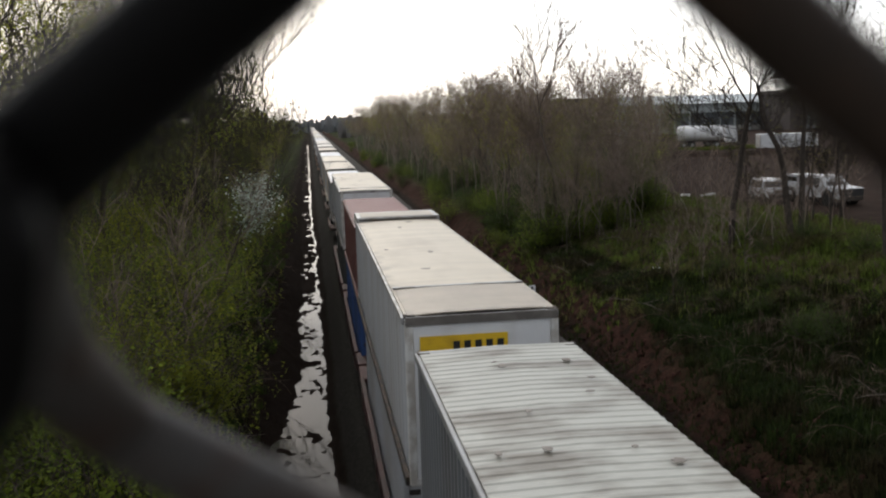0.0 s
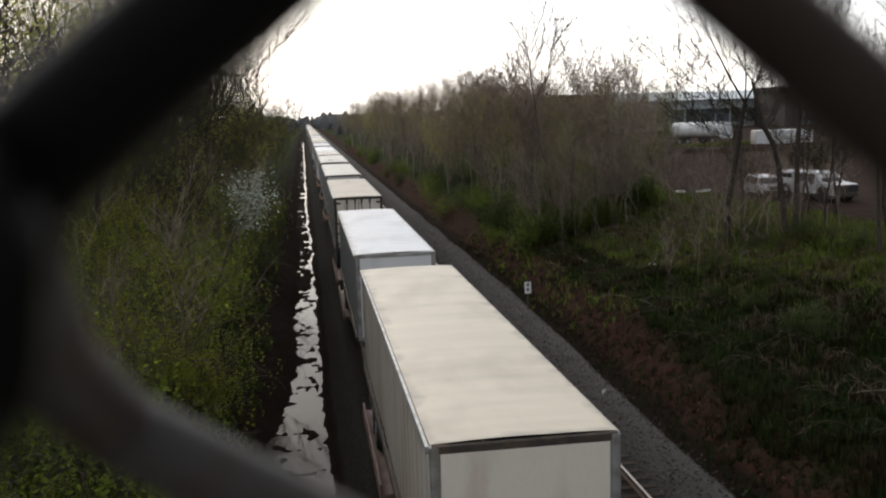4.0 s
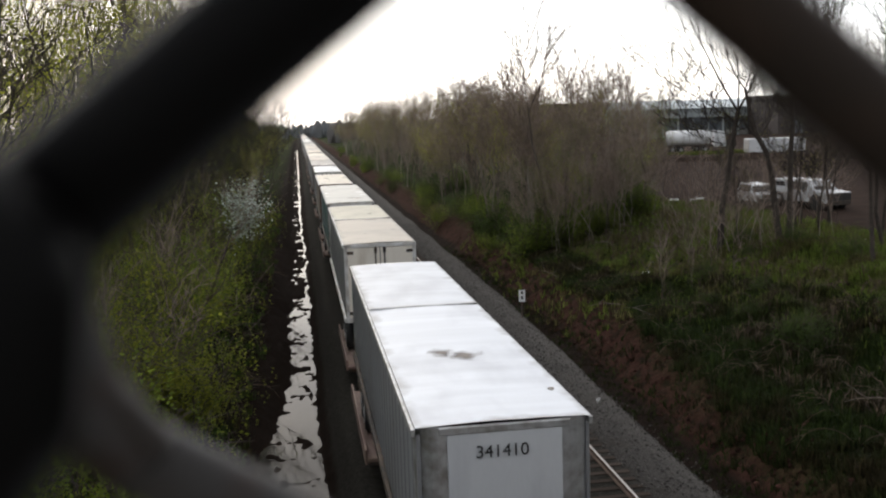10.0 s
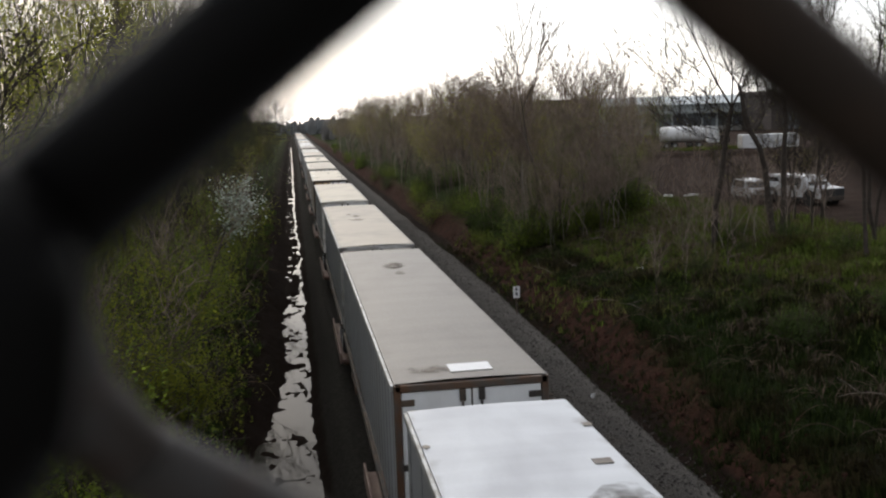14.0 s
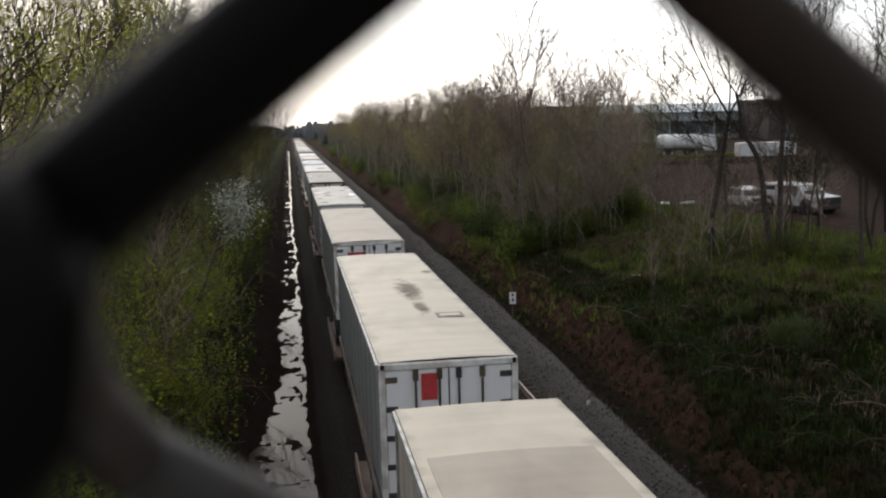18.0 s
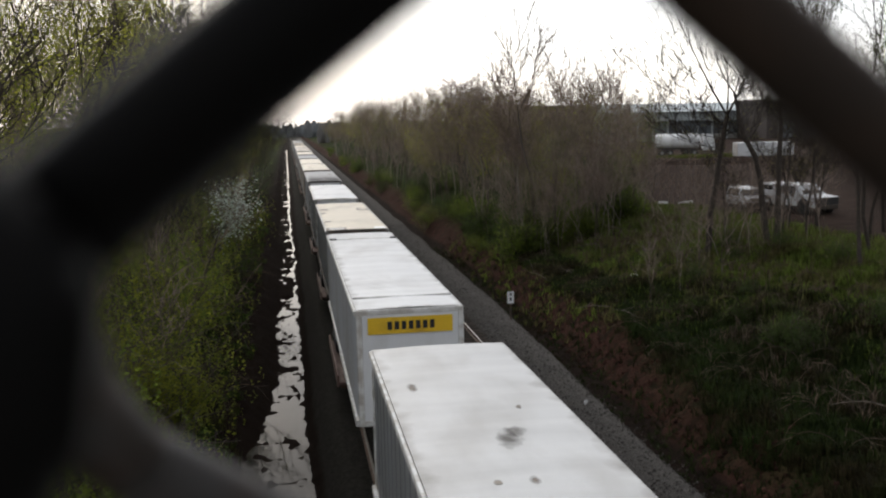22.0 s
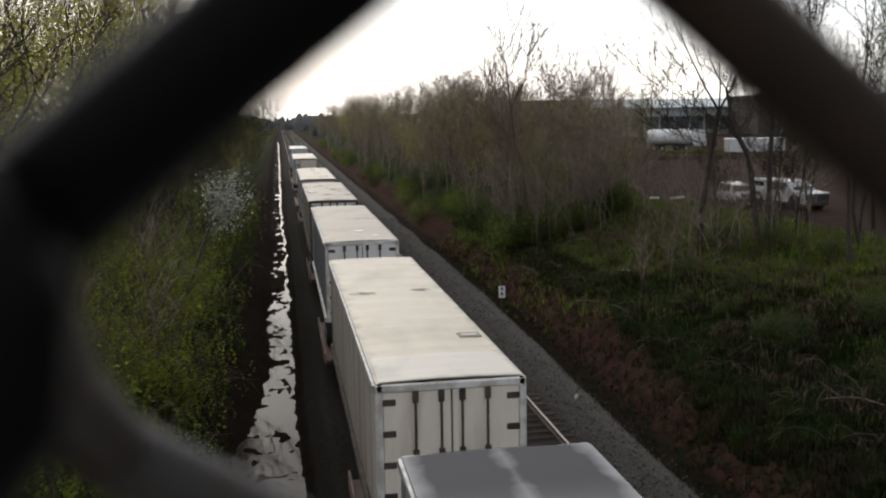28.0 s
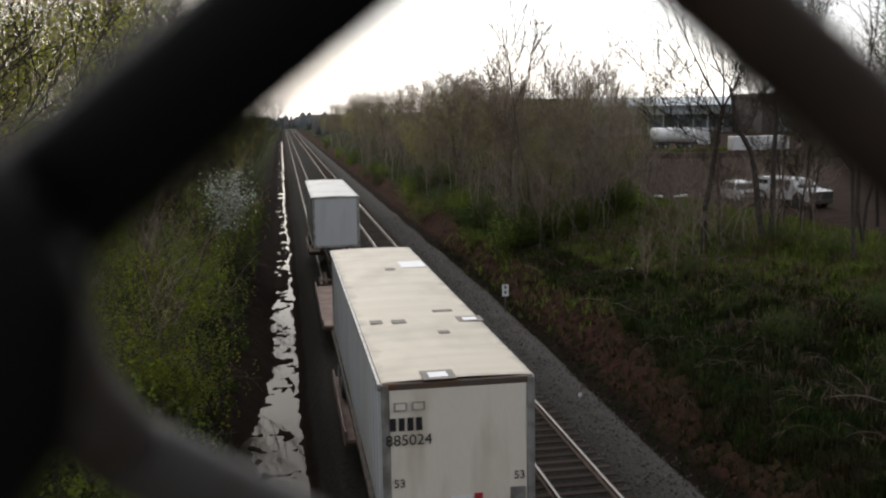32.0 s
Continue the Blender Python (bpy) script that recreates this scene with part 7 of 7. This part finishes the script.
on("AC", "s", 0.06, 8.72, 0.14, 0.32)
on("AC", "s", -0.88, 13.10, 0.14, 0.46)
on("AC", "s", -0.41, 8.73, 0.12, 0.18)
on("AE", "b", -1.02, 10.03, 0.40, 0.50)
on("AE", "b", -1.12, 8.02, 0.20, 0.42)
on("AE", "b", -1.09, 3.68, 0.26, 0.34)
on("AE", "o", 0.91, 9.54, 0.54, 0.96)
on("AE", "b", 0.78, 10.10, 0.22, 0.42)
on("AE", "d", -0.84, 0.21, 0.50, 0.32)
on("AE", "d", 0.97, 0.21, 0.50, 0.32)
on("AG", "d", 0.81, 10.63, 0.14, 0.28)
on("AG", "b", 0.82, 9.44, 0.30, 0.36)
on("AG", "o", -0.89, 6.27, 0.36, 0.26)
on("AG", "s", 0.22, 4.86, 0.58, 0.70)
on("AH", "s", -0.55, 6.62, 0.44, 0.88)
on("AH", "s", 1.02, 13.39, 0.40, 0.86)
on("AH", "s", -0.49, 2.59, 0.66, 0.56)
on("AL", "s", -0.81, 8.34, 0.70, 0.46)
on("AL", "s", 0.73, 8.52, 0.42, 0.48)
on("AL", "o", 0.94, 3.22, 0.46, 0.40)
on("AM", "p", 0.12, 2.86, 0.32, 0.32)
on("AM", "p", 0.59, 1.31, 0.18, 0.24)
on("AM", "s", 0.37, 7.35, 1.26, 0.20)
on("AN", "d", -0.36, 11.13, 0.46, 0.86)
on("AN", "d", 0.40, 7.82, 0.50, 0.92)
on("AN", "d", -0.91, 5.61, 0.48, 0.80)
on("AN", "d", -0.15, 3.81, 0.48, 0.72)
on("AN", "d", 0.96, 3.46, 0.44, 0.70)
on("AN", "d", -0.22, 0.85, 0.40, 0.58)
on("AN", "d", 1.06, 6.66, 0.32, 0.68)
on("AN", "f", -0.92, 10.45, 0.42, 0.36)
on("AN", "f", 1.08, 7.61, 0.18, 0.20)
on("AN", "f", 0.66, 7.28, 0.30, 0.24)
on("AN", "f", 0.94, 6.59, 0.34, 0.18)
on("AN", "f", -1.01, 6.30, 0.26, 0.20)
on("AN", "f", -0.91, 5.67, 0.28, 0.20)
on("AN", "s", 0.06, 9.05, 0.20, 0.66)
on("AO", "s", 0.02, 13.18, 0.34, 1.00)
on("AO", "o", 0.49, 2.88, 0.60, 1.08)
on("AO", "s", 0.09, 7.54, 0.76, 0.88)
on("AO", "s", -0.08, 13.01, 0.28, 1.46)
on("AO", "d", 0.49, 14.47, 0.10, 0.20)
on("AO", "d", -0.21, 10.55, 0.06, 0.10)
on("AO", "d", 0.96, 10.09, 0.08, 0.10)
on("AO", "d", 0.08, 8.23, 0.08, 0.10)
on("AP", "p", 0.86, 12.41, 0.72, 1.16)
on("AP", "b", 0.14, 11.59, 0.26, 0.40)
on("AP", "b", -0.92, 4.65, 0.26, 0.32)
on("AP", "b", -0.45, 4.54, 0.30, 0.34)
on("AP", "f", 1.07, 4.55, 0.30, 0.28)
on("AP", "b", 0.63, 5.48, 0.44, 0.18)
on("AP", "b", 0.32, 3.36, 0.22, 0.24)
on("AP", "f", -0.31, 0.21, 0.32, 0.32)
on("I", "s", 0.01, 12.53, 0.18, 0.76)
on("I", "s", -0.24, 14.00, 0.20, 0.44)
part("roof_panel", roof_bm(2.24, 1.5, 12.7, TOPS["X"] + 0.012, 3), ROOF["tan"], ROOT["X"], "bare tan panel within a whiter border", smooth=True)


part("roof_panel", roof_bm(2.46, 0.06, 2.45, TOPS["B"] + 0.012, 3), ROOF["tan"], ROOT["B"], "greyed panel at the end of the roof", smooth=True)
part("roof_band", boxes((-1.285, -0.064, TOPS["B"] - 0.15, 1.285, -0.046, TOPS["B"] - 0.004)), mat("grey_brown_band", (0.16, 0.145, 0.13), rough=0.6, scale=3, fine=30), ROOT["B"], "dark band along the roof edge")
part("roof_panel", roof_bm(2.46, 0.06, 1.75, TOPS["AL"] + 0.012, 8), roof_mat("roof_ivory", (0.68, 0.63, 0.54), (0.50, 0.45, 0.38)), ROOT["AL"], "whiter wrinkled panel at the end of the roof", smooth=True)
for c in ROOT["W"].children:
    if c.name.startswith("door") and not c.name.startswith("door_") and c.data.vertices[0].co.y < 1.0:
        left = sum(v.co.x for v in c.data.vertices) < 0
        c.data.materials[0] = mat("orange_stained_door", (0.50, 0.36, 0.20), rough=0.6, var=0.06, scale=1.5, fine=25, bump=0.05, other=(0.36, 0.20, 0.08), stretch=(1, 1, 0.18), lo=0.44, hi=0.62) if left else FACE["white"]

# ---- markings on the ends ----
def front(key):
    return ROOT[key], TOPS[key], -0.058


def label_box(root, x0, z0, x1, z1, y, material, name, label=""):
    return part(name, boxes((x0, y - 0.006, z0, x1, y + 0.006, z1)), material, root, label)


for key, text, x, dz, size in (("K", "885306", 0.62, 0.42, 0.19), ("M", "846424", 0.45, 0.42, 0.22), ("N", "341410", -0.05, 0.40, 0.26), ("J", "260295", 0.35, 1.30, 0.22),
                               ("AF", "847087", 0.30, 0.40, 0.20), ("AP", "885024", -0.85, 0.98, 0.26), ("I", "814163", 0.92, 1.25, 0.17)):
    root, top, y = front(key)
    words(root, text, x, y, top - dz, size, BLACK, "fleet_number")
for key, x, dz, n, w, h in (("K", -0.10, 0.42, 4, 0.07, 0.16), ("M", -0.32, 0.42, 4, 0.08, 0.18), ("J", -0.45, 1.30, 4, 0.08, 0.18), ("AF", -0.42, 0.40, 4, 0.08, 0.16), ("AP", -1.16, 0.70, 4, 0.10, 0.22), ("I", 0.74, 1.02, 4, 0.06, 0.15)):
    root, top, y = front(key)
    plain_bars(root, x, y, top - dz, n, w, h, 0.045, BLACK, "owner_mark")
root, top, y = front("AP")
words(root, "53", 1.02, y, top - 1.72, 0.20, BLACK, "length_mark")
words(root, "53", -1.02, y, top - 1.72, 0.20, BLACK, "length_mark")
for x in (-0.98, -0.68):
    o = label_box(root, x - 0.11, top - 0.47, x + 0.11, top - 0.33, y, GREYTRIM, "plate_holder")
    label_box(o, x - 0.08, top - 0.45, x + 0.08, top - 0.35, y - 0.008, FACE["cream"], "holder_face")
o = label_box(root, -0.16, top - 2.35, 0.20, top - 2.0, y, PATCHWHITE, "warning_sign", "white square warning sign with dark strokes")
for k in range(3):
    label_box(o, -0.10 + k * 0.1, top - 2.28, -0.04 + k * 0.1, top - 2.08, y - 0.008, BLACK, "stroke")
label_box(root, 0.24, top - 2.12, 0.38, top - 1.98, y, REDINK, "red_sticker")
label_box(root, 0.22, top - 2.34, 0.42, top - 2.26, y, BLACK, "black_sticker")
label_box(root, 0.86, top - 2.30, 1.12, top - 1.92, y, GREYTRIM, "grey_panel")
root, top, y = front("F")
bm = bmesh.new()
v = [bm.verts.new((-0.02 + px, yy, top - 0.48 + pz)) for yy in (y - 0.006, y + 0.006) for px, pz in ((-0.12, -0.1), (0.12, -0.1), (0, 0.14))]
for q in ((0, 1, 2), (5, 4, 3), (0, 3, 4, 1), (1, 4, 5, 2), (2, 5, 3, 0)):
    bm.faces.new([v[i] for i in q])
part("triangle_emblem", bm, GREENINK, root, "green triangle")
label_box(root, -0.42, top - 0.46, -0.28, top - 0.32, y, GREYTRIM, "plate_holder")
label_box(root, 0.0, top - 0.98, 0.20, top - 0.74, y, GREYTRIM, "plate_holder")
root, top, y = front("J")
label_box(root, 1.02, top - 0.42, 1.10, top - 0.34, y, BLACK, "small_plate")
root, top, y = front("L")
o = label_box(root, -1.0, top - 0.70, -0.42, top - 0.52, y, REDINK, "red_label", "red name label with faded strokes")
plain_bars(o, -0.88, y - 0.008, top - 0.61, 6, 0.045, 0.08, 0.02, GREYTRIM, "strokes")
root, top, y = front("P")
plain_bars(root, -0.85, y, top - 0.36, 16, 0.075, 0.12, 0.03, GREENINK, "green_lettering")
part("green_emblem", boxes((-0.75, y - 0.006, top - 0.80, -0.60, y + 0.006, top - 0.52), (-0.85, y - 0.006, top - 0.84, -0.45, y + 0.006, top - 0.74), (0.45, y - 0.006, top - 0.72, 0.85, y + 0.006, top - 0.48)), GREENINK, root, "green plant-like emblem")
plain_bars(root, -0.38, y, top - 0.62, 7, 0.07, 0.14, 0.035, GREENINK, "green_lettering")
root, top, y = front("Y")
label_box(root, -0.52, top - 0.72, -0.22, top - 0.22, y + 0.01, REDINK, "red_square", "red square painted on the door")
root, top, y = front("Z")
o = label_box(root, -0.80, top - 0.85, -0.12, top - 0.38, y + 0.01, REDINK, "red_emblem", "red emblem with a dark centre")
label_box(o, -0.66, top - 0.72, -0.28, top - 0.50, y, BLACK, "emblem_core")
plain_bars(root, 0.62, y + 0.01, top - 0.42, 6, 0.06, 0.10, 0.03, GREYTRIM, "faded_lettering")
root, top, y = front("AB")
for x in (-0.95, 0.30):
    plain_bars(root, x, y + 0.01, top - 0.62, 4, 0.11, 0.18, 0.05, REDINK, "red_lettering", lean=0.35)
    plain_bars(root, x + 0.05, y + 0.01, top - 0.80, 5, 0.05, 0.05, 0.06, GREYTRIM, "faded_lettering")
root, top, y = front("AC")
for x in (-0.12, 0.12, 0.34):
    label_box(root, x - 0.06, top - 0.13, x + 0.06, top - 0.07, y, DARKTRIM, "marker_light")
label_box(root, -1.12, top - 0.30, 1.12, top - 0.26, y + 0.02, DARKTRIM, "door_gap")
for x in (-0.30, 0.34):
    label_box(root, x - 0.012, top - 2.5, x + 0.012, top - 0.5, y + 0.02, DARKTRIM, "rivet_strip")
root, top, y = front("AD")
o = label_box(root, -1.02, top - 0.60, 1.02, top - 0.20, y, YELLOWINK, "name_panel", "yellow panel with dark block strokes")
plain_bars(o, -0.55, y - 0.008, top - 0.40, 7, 0.11, 0.20, 0.06, BLACK, "name_bars")
root, top, y = front("AE")
o = label_box(root, -1.0, top - 0.95, 1.0, top - 0.26, y, PATCHWHITE, "name_panel", "white panel with heavy dark strokes")
plain_bars(o, -0.62, y - 0.008, top - 0.56, 5, 0.22, 0.26, 0.05, BLACK, "name_bars", lean=0.25)
plate(root, 0.72, 0.08, 1.20, 0.75, roof_height(2.59, 0.96, top), PATCHWHITE)
plate(root, -1.15, 0.10, -0.55, 0.80, roof_height(2.59, -0.85, top), GREYTRIM, frame_of=PATCHDARK)
root, top, y = front("AG")
bm = bmesh.new()
tube(bm, (-0.15, y - 0.01, top - 0.36), (-0.15, y + 0.02, top - 0.36), 0.11, 0.11, 14)
part("round_vent", bm, DARKTRIM, root)
root, top, y = front("AH")
o = label_box(root, -1.08, top - 0.48, -0.82, top - 0.22, y + 0.01, STAIN, "square_emblem")
label_box(o, -1.02, top - 0.42, -0.88, top - 0.28, y, FACE["cream"], "emblem_core")
root, top, y = front("AO")
o = label_box(root, 0.72, top - 0.50, 0.98, top - 0.26, y, DARKTRIM, "plate_holder")
label_box(o, 0.76, top - 0.46, 0.94, top - 0.30, y - 0.008, FACE["grey"], "holder_face")
root, top, y = front("AA")
for x in (-0.15, 0.62):
    label_box(root, x - 0.12, top - 0.34, x + 0.12, top - 0.24, y, DARKTRIM, "small_plate")


# ---- soot blown over two roofs ----
def sooty(name, y_dark, y_clean, rgb):
    """White roof paint under a sooty film that thins out along the roof."""
    m = bpy.data.materials.new(name)
    m.use_nodes = True
    n, l = m.node_tree.nodes, m.node_tree.links
    b = n["Principled BSDF"]
    b.inputs["Roughness"].default_value = 0.75
    tc = n.new("ShaderNodeTexCoord")
    sep = n.new("ShaderNodeSeparateXYZ")
    l.new(tc.outputs["Object"], sep.inputs[0])
    film = n.new("ShaderNodeMapRange")
    film.interpolation_type = "SMOOTHSTEP"
    film.inputs["From Min"].default_value, film.inputs["From Max"].default_value = y_clean, y_dark
    l.new(sep.outputs["Y"], film.inputs["Value"])
    t = n.new("ShaderNodeTexNoise")
    t.inputs["Scale"].default_value, t.inputs["Detail"].default_value = 1.6, 5.0
    l.new(tc.outputs["Object"], t.inputs["Vector"])
    off = sep.outputs["X"]
    for op, v in (("ABSOLUTE", 0.0), ("SUBTRACT", 0.58), ("ABSOLUTE", 0.0)):
        step = n.new("ShaderNodeMath")
        step.operation = op
        step.inputs[1].default_value = v
        l.new(off, step.inputs[0])
        off = step.outputs[0]
    ragged = n.new("ShaderNodeMath")
    ragged.operation = "MULTIPLY_ADD"
    ragged.inputs[1].default_value = 0.5
    l.new(t.outputs["Fac"], ragged.inputs[0])
    l.new(off, ragged.inputs[2])
    lobes = n.new("ShaderNodeMapRange")
    lobes.inputs["From Min"].default_value, lobes.inputs["From Max"].default_value = 1.12, 0.70
    l.new(ragged.outputs[0], lobes.inputs["Value"])
    k = n.new("ShaderNodeMath")
    k.operation = "MULTIPLY"
    l.new(film.outputs["Result"], k.inputs[0])
    l.new(lobes.outputs["Result"], k.inputs[1])
    mx = n.new("ShaderNodeMix")
    mx.data_type = "RGBA"
    mx.inputs["A"].default_value, mx.inputs["B"].default_value = (*rgb, 1), (0.035, 0.035, 0.040, 1)
    base = n.new("ShaderNodeMix")
    base.data_type = "RGBA"
    base.inputs["A"].default_value, base.inputs["B"].default_value = (*rgb, 1), tuple(c * 0.80 for c in rgb) + (1,)
    cloudy = n.new("ShaderNodeMapRange")
    cloudy.inputs["From Min"].default_value, cloudy.inputs["From Max"].default_value = 0.35, 0.70
    l.new(t.outputs["Fac"], cloudy.inputs["Value"])
    l.new(cloudy.outputs["Result"], base.inputs["Factor"])
    l.new(base.outputs["Result"], mx.inputs["A"])
    l.new(k.outputs[0], mx.inputs["Factor"])
    l.new(mx.outputs["Result"], b.inputs["Base Color"])
    return m


for key, dark, clean in (("AG", 1.6, 9.0), ("AJ", 14.6, 11.0)):
    for c in ROOT[key].children:
        if c.name.startswith("roof") and not c.name.startswith("roof_"):
            c.data.materials[0] = sooty("sooty_roof_" + ("front" if key == "AG" else "end"), dark, clean, (0.50, 0.50, 0.50))


# ---- the train runs at one steady speed ----
def motions():
    for root, s0 in MOVERS:
        walk(root, [(t, pose(TRACK_L, s0 - SPEED * t, 0)) for t in (0.0, 16.0, 32.0)])


motions()
